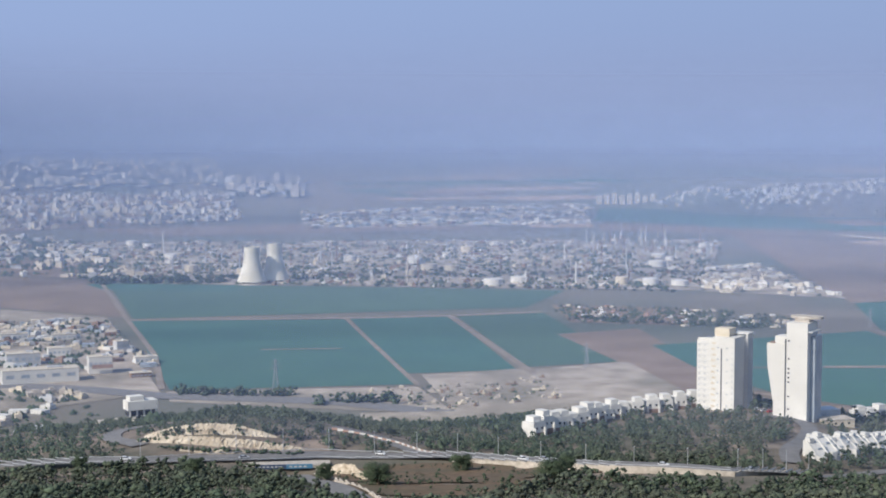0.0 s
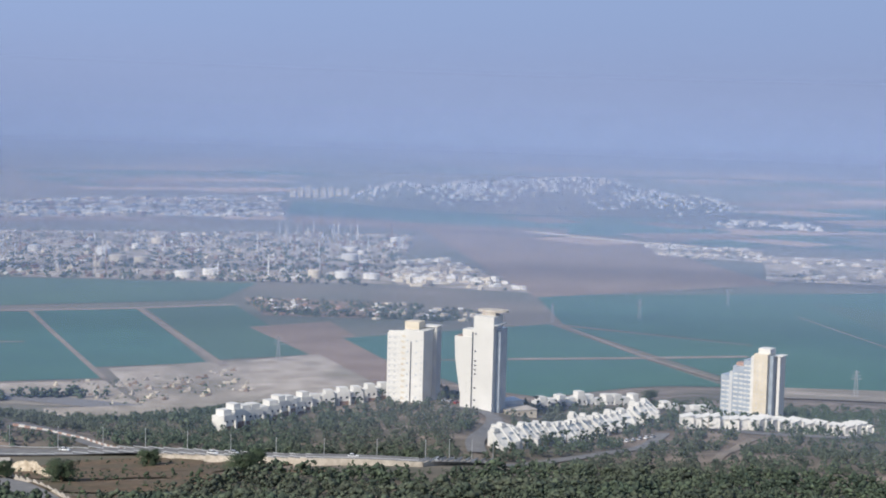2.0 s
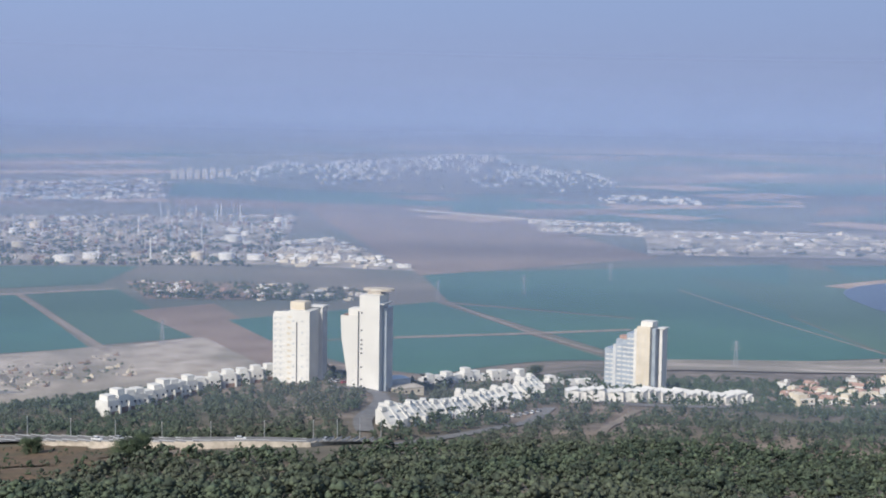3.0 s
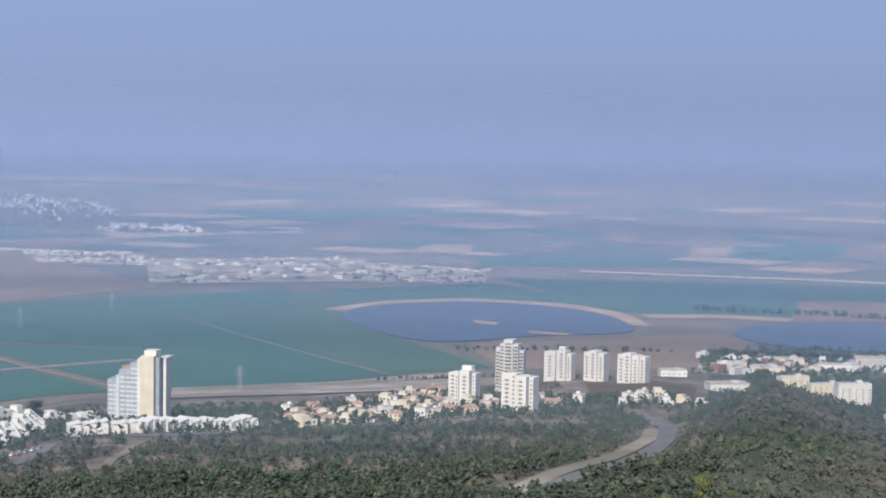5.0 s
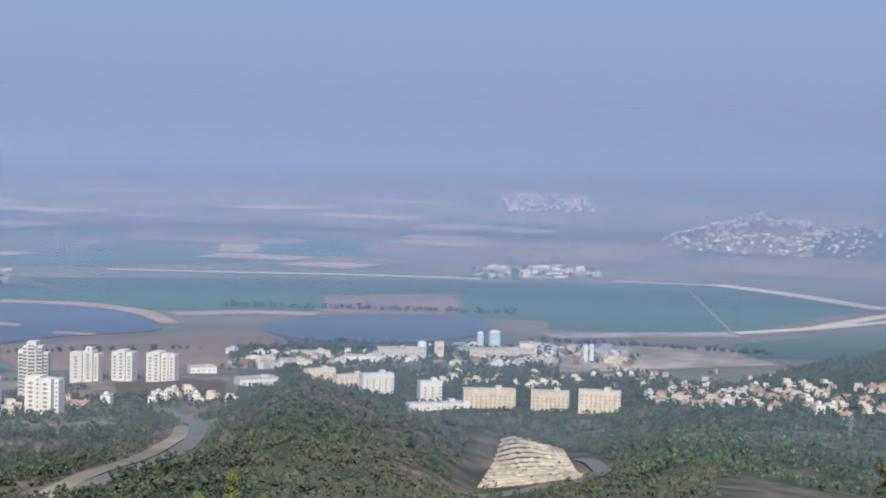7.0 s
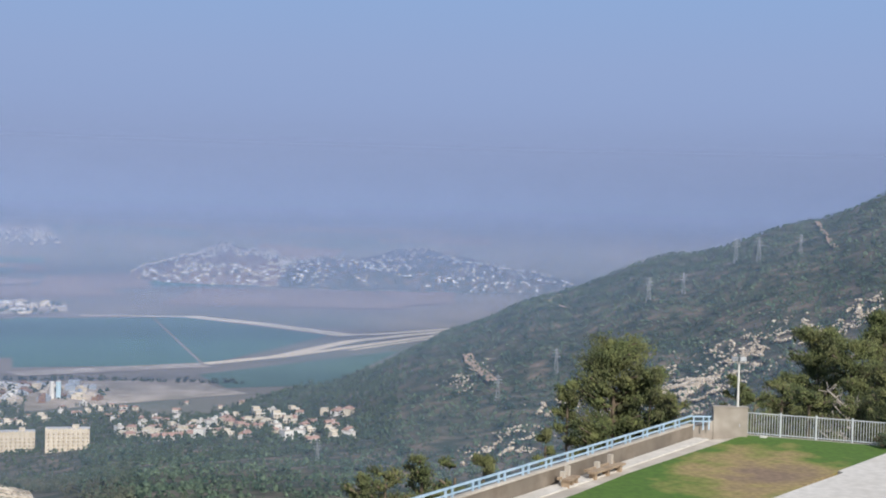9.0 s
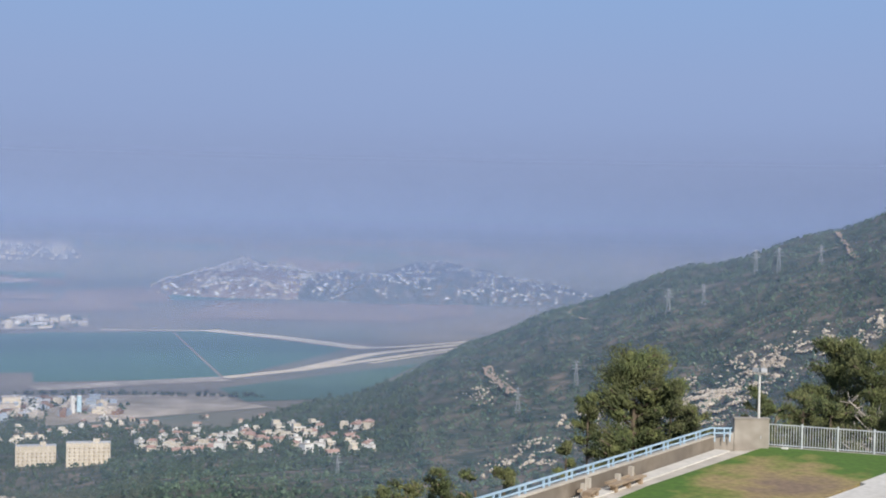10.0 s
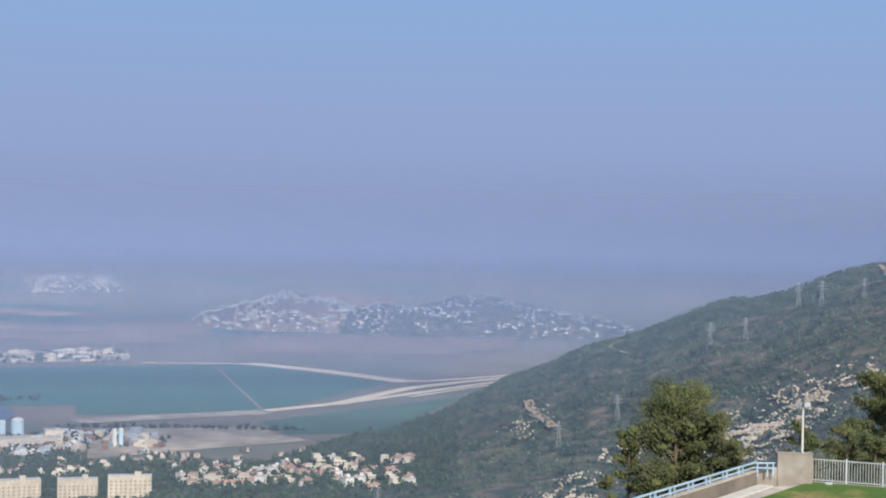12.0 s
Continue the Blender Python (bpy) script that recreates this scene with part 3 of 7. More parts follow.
SILO_C = (1932, 1157, -0.1)  # 2252 m off
SILO_D = (1795, 1370, -0.2)  # 2258 m off
HALL_A = (1878, 1283, -0.0)  # 2274 m off
HALL_B = (1760, 1382, -0.1)  # 2238 m off
HALL_C = (1015, 970, 81.7)  # 1404 m off
HALL_D = (1357, 1394, 15.3)  # 1946 m off
BRIDGE = (-69, 630, 162.9)  # 634 m off
VILLA0 = (1133, 617, 90.0)  # 1290 m off
VILLA1 = (988, 343, 134.8)  # 1046 m off
VILLA2 = (1253, 452, 116.2)  # 1332 m off
HOUSE0 = (561, 1006, 95.5)  # 1152 m off
HOUSE3 = (798, 1128, 78.3)  # 1382 m off
PYLON_A = (188, 1935, -0.1)  # 1944 m off
PYLON_B = (675, 2338, -0.1)  # 2434 m off
PYLON_C = (841, 2384, -0.1)  # 2528 m off
PYLON_D = (1075, 2564, -0.0)  # 2780 m off
PYLON_E = (-203, 1785, -0.1)  # 1796 m off
PYLON_F = (761, 1457, 31.7)  # 1644 m off
PYL_H1 = (1563, 144, 248.5)  # 1570 m off
PYL_H2 = (1527, 118, 251.6)  # 1532 m off
PYL_H3 = (1524, 77, 261.6)  # 1526 m off
PYL_H4 = (1434, 214, 211.1)  # 1450 m off
PYL_H5 = (1453, 183, 219.6)  # 1464 m off
PYL_H6 = (1198, 253, 163.6)  # 1224 m off
PYL_H7 = (1119, 282, 150.2)  # 1154 m off
PYL_H8 = (842, 324, 141.1)  # 902 m off
BIGTREE = (314, 865, 134.1)  # 920 m off
GARAGE = (217, 818, 141.6)  # 846 m off
FARROW0 = (723, 6889, 0.0)  # 6927 m off
FARROW1 = (970, 6878, 0.0)  # 6946 m off
HQ_A = (522, 366, 158.2)  # 638 m off
HQ_B = (640, 435, 152.6)  # 774 m off
HQ_C = (675, 418, 144.7)  # 794 m off
HQ_D = (583, 350, 156.1)  # 680 m off
STATION = (-168, 817, 150.1)  # 834 m off
BUSH_A = (-23, 517, 178.3)  # 518 m off
BUSH_B = (39, 529, 176.6)  # 530 m off
BUSH_C = (7, 580, 169.2)  # 580 m off
ROW_D0 = (247, 876, 135.4)  # 910 m off
LBX_A = (1357, 1191, 28.9)  # 1806 m off
LBX_B = (1286, 1081, 39.6)  # 1680 m off
LBX_C = (1160, 942, 63.3)  # 1494 m off
# ---- built-up stretches of the plain ----
REFINERY = ((-1052, 4362), (837, 4432), (511, 2939), (-608, 3100))
WHITE_TIP = ((575, 3383), (755, 3565), (761, 2787), (518, 2917))
WEST_TOWN = ((-1380, 4626), (-1069, 4363), (-621, 3138), (-987, 3303))
BAND = ((-588, 6092), (671, 6891), (520, 5242), (-465, 5008))
CITY_LEFT = ((-2384, 8009), (-1194, 8195), (-741, 5505), (-1447, 4854))
CITY_FAR = ((-7163, 24115), (-3314, 21658), (-1413, 9704), (-2593, 8716))
CITY_MID = ((-1635, 11377), (-1048, 11335), (-705, 7769), (-1099, 7639))
HAMLET = ((196, 2691), (445, 2615), (414, 2376), (209, 2423))
HAMLET2 = ((415, 2615), (591, 2511), (543, 2345), (384, 2362))
WORKS = ((-731, 2438), (-579, 2490), (-378, 1957), (-554, 1843))
WORKS2 = ((-536, 1781), (-428, 1759), (-139, 749), (-265, 881))
YARDS = ((-98, 1775), (126, 1866), (142, 1713), (-15, 1625))
DEPOT_A = ((1492, 4219), (1741, 3921), (1563, 3500), (1352, 3709))
DEPOT_B = ((1651, 3718), (2240, 3538), (1838, 2898), (1365, 3038))
DEPOT_C = ((2145, 3414), (2318, 3049), (2054, 2731), (1822, 2873))
COMPLEX = ((3411, 2419), (3724, 2199), (3358, 1978), (3095, 2200))
VILLAGE_C = ((10854, 7493), (11816, 7140), (7822, 4662), (7299, 4975))
SPECKS = ((2215, 5465), (2525, 5157), (2323, 4743), (2017, 4947))
VALLEY_A = ((1697, 1316), (1958, 1059), (1651, 891), (1330, 990))
PLANT = ((1605, 1594), (1877, 1411), (1760, 1302), (1457, 1447))
PLANT2 = ((1920, 1421), (2130, 1203), (1971, 1084), (1748, 1273))
EAST_VALLEY = ((1887, 1068), (2050, 898), (1318, 548), (1694, 941))
LAKE_A = ((1396, 2311), (1523, 2427), (1643, 2451), (1789, 2423), (1870, 2304), (1887, 2152), (1818, 1987), (1740, 1872), (1662, 1866), (1552, 1912), (1402, 1897), (1334, 1926), (1331, 2052))
LAKE_B = ((1854, 1795), (2076, 1872), (2359, 1685), (2201, 1502), (1964, 1445), (1785, 1584))
SPIT_A = ((1583, 2143), (1603, 2087), (1573, 2055), (1559, 2095))
SPIT_B = ((1576, 1972), (1611, 1901), (1588, 1878), (1555, 1938))


# ---- the wood on the hillside ----
OCT = np.array([(1, 0, 0), (-1, 0, 0), (0, 1, 0), (0, -1, 0), (0, 0, 1), (0, 0, -1)], float)
OCT_F = np.array([(0, 2, 4), (2, 1, 4), (1, 3, 4), (3, 0, 4), (2, 0, 5), (1, 2, 5), (3, 1, 5), (0, 3, 5)])


def clumps(centres, sizes, rng, light=False):
    """Many small ragged clumps of foliage as one mesh."""
    n = len(centres)
    v = OCT[None] * sizes[:, None, None] * rng.uniform(0.6, 1.4, (n, 6, 1)) + rng.normal(0, 0.18, (n, 6, 3)) * sizes[:, None, None]
    v[:, :, 2] *= 0.8
    v = v + centres[:, None, :]
    faces = OCT_F[:4] if light else OCT_F
    if light:
        v[:, :4, 2] -= 0.45 * sizes[:, None]
    f = faces[None] + (np.arange(n) * 6)[:, None, None]
    return v.reshape(-1, 3), f.reshape(-1, 3)


def big_mesh(name, v, f, mat, smooth=False):
    me = bpy.data.meshes.new(name)
    me.vertices.add(len(v))
    me.vertices.foreach_set("co", np.ascontiguousarray(v, dtype=np.float32).ravel())
    me.loops.add(f.size)
    me.loops.foreach_set("vertex_index", np.ascontiguousarray(f, dtype=np.int32).ravel())
    me.polygons.add(len(f))
    me.polygons.foreach_set("loop_start", np.arange(0, f.size, 3, dtype=np.int32))
    me.materials.append(mat)
    me.update()
    me.validate()
    if smooth:
        me.shade_smooth()
    return new(name, me)


def keep_clear(x, y, extra=4.0):
    ok = np.ones(len(x), bool)
    for pts, w in WAYS:
        for a, b in zip(pts[:-1], pts[1:]):
            d = b - a
            u = np.clip(((x - a[0]) * d[0] + (y - a[1]) * d[1]) / max(d @ d, 1e-6), 0, 1)
            ok &= np.hypot(x - a[0] - u * d[0], y - a[1] - u * d[1]) > w / 2 + extra
            ok &= np.hypot(x * 1.012 - a[0] - u * d[0], y * 1.012 - a[1] - u * d[1]) > w / 2 + extra
    for cx, cy, r in CLEAR:
        ok &= np.hypot(x - cx, y - cy) > r
    return ok


def wood(name, az0, az1, r0, r1, spacing, height, blobs, label, seed, thin=0.25, zmin=25, mat=None, light=False):
    rng = np.random.default_rng(seed)
    area = 0.5 * radians(az1 - az0) * (r1 * r1 - r0 * r0)
    n = int(area / (spacing * spacing))
    r = np.sqrt(rng.uniform(r0 * r0, r1 * r1, n))
    a = np.radians(rng.uniform(az0, az1, n))
    x, y = r * np.sin(a), r * np.cos(a)
    gap = np.sin(x / 31 + 2 * np.sin(y / 47)) * np.sin(y / 29 + 2 * np.sin(x / 59)) + 0.6 * np.sin(x / 11) * np.sin(y / 13)
    keep = (gap > -1.5 + thin * 4) | (rng.uniform(0, 1, n) < 0.2)
    z = land(x, y)
    keep &= (z > zmin) & keep_clear(x, y)
    x, y, z, n = x[keep], y[keep], z[keep], int(keep.sum())
    h = height * (0.45 + 0.75 * rng.uniform(0, 1, n) ** 1.4)
    w = h * rng.uniform(0.36, 0.56, n)
    k = blobs
    g = rng.uniform(0, 2 * np.pi, (n, k))
    t = rng.uniform(0.2, 1.0, (n, k))
    dome = np.sqrt(np.clip(1.08 - t * t, 0.05, 1))
    rad = w[:, None] * np.sqrt(rng.uniform(0, 1, (n, k))) * dome * 0.95
    c = np.stack([x[:, None] + rad * np.cos(g), y[:, None] + rad * np.sin(g), z[:, None] + t * h[:, None] * 0.88], -1).reshape(-1, 3)
    big = np.where(np.arange(k)[None] < k * 0.4, 1.0, 0.55)
    s = (w[:, None] * rng.uniform(0.23, 0.40, (n, k)) * big * max(1.0, math.sqrt(18 / k))).ravel()
    v, f = clumps(c, s, rng, light)
    tagged(big_mesh(name, v, f, mat or LEAF, True), label, "trees", kind="stuff")
    return n


# ---- things: shared helpers ----
CLEAR = []  # stretches without trees: x, y, radius


def thing(name, x, y, z, turn=0.0, label="", category="", group=""):
    ob = new(name)
    ob.matrix_world = pose(x, y, z, 0, 0, math.degrees(turn))
    return tagged(ob, label, category, group)


def part(name, soup, mat, parent, label=""):
    ob = soup.done(name, mat, parent)
    return tagged(ob, label)


def boxpart(name, mat, parent, x, y, z, w, d, h, turn=0.0, label=""):
    s = Soup()
    s.box(x, y, z, w, d, h, turn)
    return part(name, s, mat, parent, label)


def copies(ob, name, mat, parent, places):
    """More parts on the same mesh, moved by each offset."""
    for dx, dy, dz in places:
        o = new(name, ob.data)
        o.parent = parent
        o.location = (dx, dy, dz)


def beam(s, a, b, w):
    a, b = Vector(a), Vector(b)
    d = (b - a).normalized()
    u = d.cross(Vector((0.31, 0.2, 0.93))).normalized() * w / 2
    v = d.cross(u).normalized() * w / 2
    pts = [p + i * u + j * v for p in (a, b) for i, j in ((-1, -1), (1, -1), (1, 1), (-1, 1))]
    s.add(pts, ((3, 2, 1, 0), (4, 5, 6, 7), (0, 1, 5, 4), (1, 2, 6, 5), (2, 3, 7, 6), (3, 0, 4, 7)))


def facing(x, y, off=0.0):
    """Turn that points a thing's front (its -y side) at the hilltop, swung by off."""
    return -math.atan2(x, y) + off


def along(points, n):
    """n even places along a line of plan points."""
    P = np.array([p[:2] for p in points], float)
    L = np.concatenate([[0], np.cumsum(np.hypot(*np.diff(P, axis=0).T))])
    q = np.linspace(0, L[-1], n)
    return np.column_stack([np.interp(q, L, P[:, 0]), np.interp(q, L, P[:, 1])])


def window_grid(parent, mat, xs, zs, y, w, h, depth=0.35, name="window"):
    first = None
    for x in xs:
        for z in zs:
            if first is None:
                s = Soup()
                s.box(0, 0, 0, w, depth, h)
                first = s.done(name, mat, parent)
                first.location = (x, y, z)
            else:
                o = new(name, first.data)
                o.parent = parent
                o.location = (x, y, z)


# ---- the two tall apartment towers on the hill ----
def tower_a():
    x, y, z = TOWER_A
    t = thing("apartment_tower", x, y, z - 3, facing(x, y, -0.42), "tall white apartment tower with a zigzag column of balconies", "apartment tower")
    boxpart("side_wing", WHITE, t, -7.4, 0.6, 0, 10.6, 13.5, 43)
    boxpart("main_body", WHITE, t, 4.4, 0, 0, 13, 15, 45.5)
    boxpart("penthouse", CREAM, t, 1.5, 1.0, 45.5, 9, 9, 4.6, label="cream rooftop plant room")
    boxpart("parapet", WHITE, t, -7.6, -5.6, 43, 9, 0.4, 1.4)
    boxpart("rear_wing", GREYWALL, t, 8.8, 9.5, 0, 9, 7, 44)
    boxpart("roof_canopy", WHITE, t, 9.4, 9.0, 46.6, 9.5, 8, 0.7, label="flat white roof canopy")
    boxpart("canopy_pier", WHITE, t, 12.6, 9.0, 40, 1.2, 6, 6.6)
    boxpart("stair_slot", GLASS_AND_SHADE, t, 3.0, -7.42, 3, 0.7, 0.4, 36, label="dark vertical stair slot")
    # near-black strip paints the shade behind the balconies
    boxpart("recess", GLASS_AND_SHADE, t, -1.6, -6.3, 4, 1.6, 1.0, 37, label="dark strip painted as the balcony recess's shade")
    s = Soup()
    s.box(0, 0, 0, 2.3, 1.5, 1.1)
    first = s.done("balcony", CREAM, t)
    first.location = (-2.1, -6.9, 5)
    window_grid(t, GREYWALL, (-11.2, -7.8), [3.4 + 3.3 * k for k in range(12)], -6.1, 1.2, 1.2)
    window_grid(t, GREYWALL, (9.6,), [3.4 + 3.3 * k for k in range(12)], -7.4, 1.0, 1.1)
    copies(first, "balcony", CREAM, t, [(-2.1 + (0.5 if k % 2 else 0), -6.9, 5 + 3.3 * k) for k in range(1, 12)])
    window_grid(t, BLUEGREY, (0.8, 6.4), [6 + 6.6 * k for k in range(6)], -7.4, 0.9, 0.9)
    window_grid(t, GREYWALL, (-9.5, -6.0), [4.6 + 3.3 * k for k in range(12)], -6.1, 2.6, 0.25, name="floor_line")
    window_grid(t, BLUEGREY, (-3.6,), [4 + 3.3 * k for k in range(12)], -5.9, 1.0, 1.4)
    CLEAR.append((x, y, 17))


def tower_b():
    x, y, z = TOWER_B
    t = thing("apartment_tower", x, y, z - 3, facing(x, y, -0.36), "tallest white apartment tower with a round roof slab", "apartment tower")
    s = Soup()  # wing whose outer edge leans in towards the foot
    prof = [(-6.2, 0), (-6.4, 12), (-8.8, 26), (-9.8, 32), (-10.4, 45), (1.0, 45), (1.0, 0)]
    pts = [(px, py, pz) for py in (-5.5, 8) for px, pz in prof]
    k = len(prof)
    s.add(pts, [tuple(range(k - 1, -1, -1))[::-1], tuple(range(k, 2 * k))[::-1]] + [(i, i + k, (i + 1) % k + k, (i + 1) % k) for i in range(k)])
    part("leaning_wing", s, WHITE, t)
    boxpart("wing_top", WHITE, t, -2.6, 1, 45, 7.5, 9, 4.0)
    boxpart("wing_cornice", RUST_AND_SHADE, t, -7.6, 1, 45, 3.2, 11, 0.6)
    boxpart("stair_slot", GLASS_AND_SHADE, t, 1.6, -4.2, 3, 1.5, 6, 45, label="dark recessed stair slot")
    boxpart("main_body", WHITE, t, 8.0, -0.5, 0, 12, 15, 57.5)
    # blue-grey paints the shade of the side turned from the sun
    boxpart("shade_tinted_side", BLUEGREY, t, 15.2, 2.5, 0, 2.6, 11, 50, label="side wall tinted blue-grey for its shade")
    boxpart("rear_wing", GREYWALL, t, -4, 10, 0, 14, 6, 43)
    s = Soup()
    s.drum(0, 0, 0, 8.2, 8.2, 1.3, 24)
    slab = part("roof_disc", s, CONCRETE, t, "round concrete roof slab")
    slab.location, slab.scale = (9.5, 3, 59.3), (1.12, 0.7, 1.0)
    boxpart("lift_house", CONCRETE, t, 8.5, 2, 57.5, 8, 8, 2.0)
    boxpart("upper_cornice", GREYWALL, t, 15.0, -1, 52.5, 3.4, 14, 0.7)
    window_grid(t, GLASS_AND_SHADE, (3.4,), [9, 16, 24, 26.5, 29, 31.5, 37, 47], -8.0, 1.1, 0.9)
    window_grid(t, GREYWALL, (9.8,), [8 + 5.2 * q for q in range(9)], -7.95, 0.7, 0.6)
    window_grid(t, GREYWALL, (-2.6,), [8 + 5.2 * q for q in range(7)], -5.45, 0.7, 0.6)
    CLEAR.append((x, y, 20))


def tower_c():
    x, y, z = TOWER_C
    t = thing("apartment_tower", x, y, z - 3, facing(x, y, -0.40), "stepped apartment tower, glazed wings beside a cream core", "apartment tower")
    for nm, mat, cx, w, h, dy in (("low_wing", BLUEGREY, -25.0, 7.0, 30, 3), ("stair_bay", GREYWALL, -20.5, 2.4, 33, 1.5), ("middle_wing", BLUEGREY, -15.2, 8.2, 37, 1.0), ("upper_bay", BLUEGREY, -8.5, 5.6, 42, 0.5), ("balcony_bay", WHITE, -4.6, 2.6, 45, 0), ("core", CREAM, 1.2, 9.6, 47, -0.5)):
        boxpart(nm, mat, t, cx, dy, 0, w, 13, h)
        if nm in ("low_wing", "middle_wing", "upper_bay"):
            window_grid(t, WHITE, (cx - w * 0.2, cx + w * 0.3), [3.4 + 3.1 * k for k in range(int(h / 3.1) - 1)], dy - 6.55, w * 0.36, 1.0, name="balcony")
    # shade of the narrow right side is put into its colour
    boxpart("shade_tinted_side", BLUEGREY, t, 7.2, 2.0, 0, 2.6, 11, 46, label="side wall coloured blue-grey as if shaded")
    boxpart("fin_wall", WHITE, t, 10.6, 5.5, 0, 2.0, 9, 45.5)
    boxpart("roof_slab", WHITE, t, 11.0, 4.5, 45.5, 5.0, 9, 0.7)
    boxpart("penthouse", WHITE, t, 2.0, 1.0, 47, 8.5, 9, 3.4)
    boxpart("plant_room", REDROOF, t, -15.2, 1, 37, 6, 7, 2.2, label="red rooftop plant room")
    boxpart("ledge", WHITE, t, 0.5, -5.8, 44, 4.0, 1.4, 1.0)
    window_grid(t, WHITE, (-4.6,), [3 + 3.1 * k for k in range(14)], -6.8, 2.2, 0.9, name="balcony")
    window_grid(t, GREYWALL, (-0.8, 2.8), [4 + 3.1 * k for k in range(13)], -6.95, 0.9, 0.9)
    CLEAR.append((x - 6, y + 3, 22))


tower_a()
tower_b()
tower_c()


# ---- the slab blocks further along ----
def block(place, segs, floors, label, off=-0.35, recess=(), balconies=False, base=-4.0):
    """segs: (x, width, depth, height) of the upright slices side by side."""
    x, y, z = place
    t = thing("apartment_block", x, y, z + base, facing(x, y, off), label, "apartment block", "apartment blocks on the ridge")
    for cx, cy, w, d, h in segs:
        cy = cy * 2.0
        boxpart("slice", WHITE, t, cx, cy, 0, w, d, h - base)
        boxpart("parapet", WHITE, t, cx, cy - d / 2 + 0.2, h - base, w * 0.9, 0.4, 0.9)
        window_grid(t, GREYWALL if not balconies else GLASS_AND_SHADE, (cx - w * 0.22, cx + w * 0.22), [3.2 - base + 3.0 * k for k in range(int((h - 3) / 3.0))], cy - d / 2 + 0.1, 1.1 if not balconies else 1.5, 1.2 if not balconies else 1.3)
        # brown boxes on the front paint the shade of loggias
        window_grid(t, OPENING_SHADE, (cx,), [3.0 - base + 3.0 * k for k in range(int((h - 3) / 3.0))], cy - d / 2 + 0.08, min(2.4, w * 0.3), 1.7, name="loggia_shade")
        if balconies:
            window_grid(t, WHITE, (cx,), [2.2 - base + 3.0 * k for k in range(int((h - 2) / 3.0))], cy - d / 2 - 0.6, w * 0.86, 1.0, depth=1.4, name="balcony")
    for cx, cy, h in recess:
        # solid grey strip whose colour stands for the recess's shade
        boxpart("recess", GREYWALL, t, cx, cy, 3 - base, 1.0, 1.0, h, label="grey strip painted for a shaded recess")
        window_grid(t, GLASS_AND_SHADE, (cx,), [4 - base + 3.0 * k for k in range(int((h - 3) / 3.0))], cy - 0.5, 1.2, 1.2)
    CLEAR.append((x, y, 16))


block(BLOCK_A, [(-7, 0, 7, 14, 24), (-2.5, -2, 3, 12, 25), (3.5, -1, 8, 15, 26.5), (9.5, 1, 3, 12, 24), (2, 2, 8, 8, 29)], 8, "white stepped apartment block beside villas", recess=[(-0.6, -7.6, 19)])
block(BLOCK_B, [(-9, 2, 5, 12, 38), (-4.5, 0, 4.5, 14, 42), (1, -1, 8, 16, 46), (7, 0, 4.5, 14, 42), (11, 2, 4.5, 12, 36)], 14, "taller white block ringed with balconies", balconies=True, off=-0.2)
block(BLOCK_C, [(-7, 0, 8, 14, 26), (-1, -2, 3.5, 12, 27), (4, -1, 8, 15, 25), (9.5, 1.5, 3, 12, 24)], 8, "white apartment block in front of the balconied one", recess=[(-0.2, -8.3, 20)])
block(BLOCK_D, [(-8.5, 0, 11, 14, 26), (-1.5, 1, 3, 12, 27), (3.5, -1, 8, 14, 27.5), (9.5, 0.5, 5, 13, 25), (0, 3, 6, 8, 30)], 9, "white slab block with cypresses at its foot")
block(BLOCK_E, [(-6.5, 0, 6, 14, 26), (0, -1, 7.5, 14, 28), (7, 0, 6, 14, 26)], 9, "white slab block with ribbed front")
block(BLOCK_F, [(-9, 0, 7, 13, 26), (-2, -1.5, 7, 15, 28), (4.5, 0, 6, 14, 26), (10, 1, 6, 13, 25)], 9, "white slab block with shaded end", recess=[(-4.6, -7.2, 21)])


# dusty strip between the villas and the plain
patch("dusty_strip", (bearing(23, 1830), bearing(38, 1900), bearing(37, 1600), bearing(24, 1480)), BARE, "pale dusty ground between the houses and the plain", lift=1.2, n=30, category="ground")
# bare grassy knoll below the blocks
patch("knoll", (bearing(40.9, 1350), bearing(45.2, 1360), bearing(45.0, 1190), bearing(41.2, 1180)), DRYGRASS, "bare brown grassy knoll below the blocks", lift=0.8, n=20, category="ground")
for k in range(6):
    CLEAR.append((*bearing(41.4 + 0.7 * k, 1255), 42))
    CLEAR.append((*bearing(41.4 + 0.7 * k, 1320), 40))

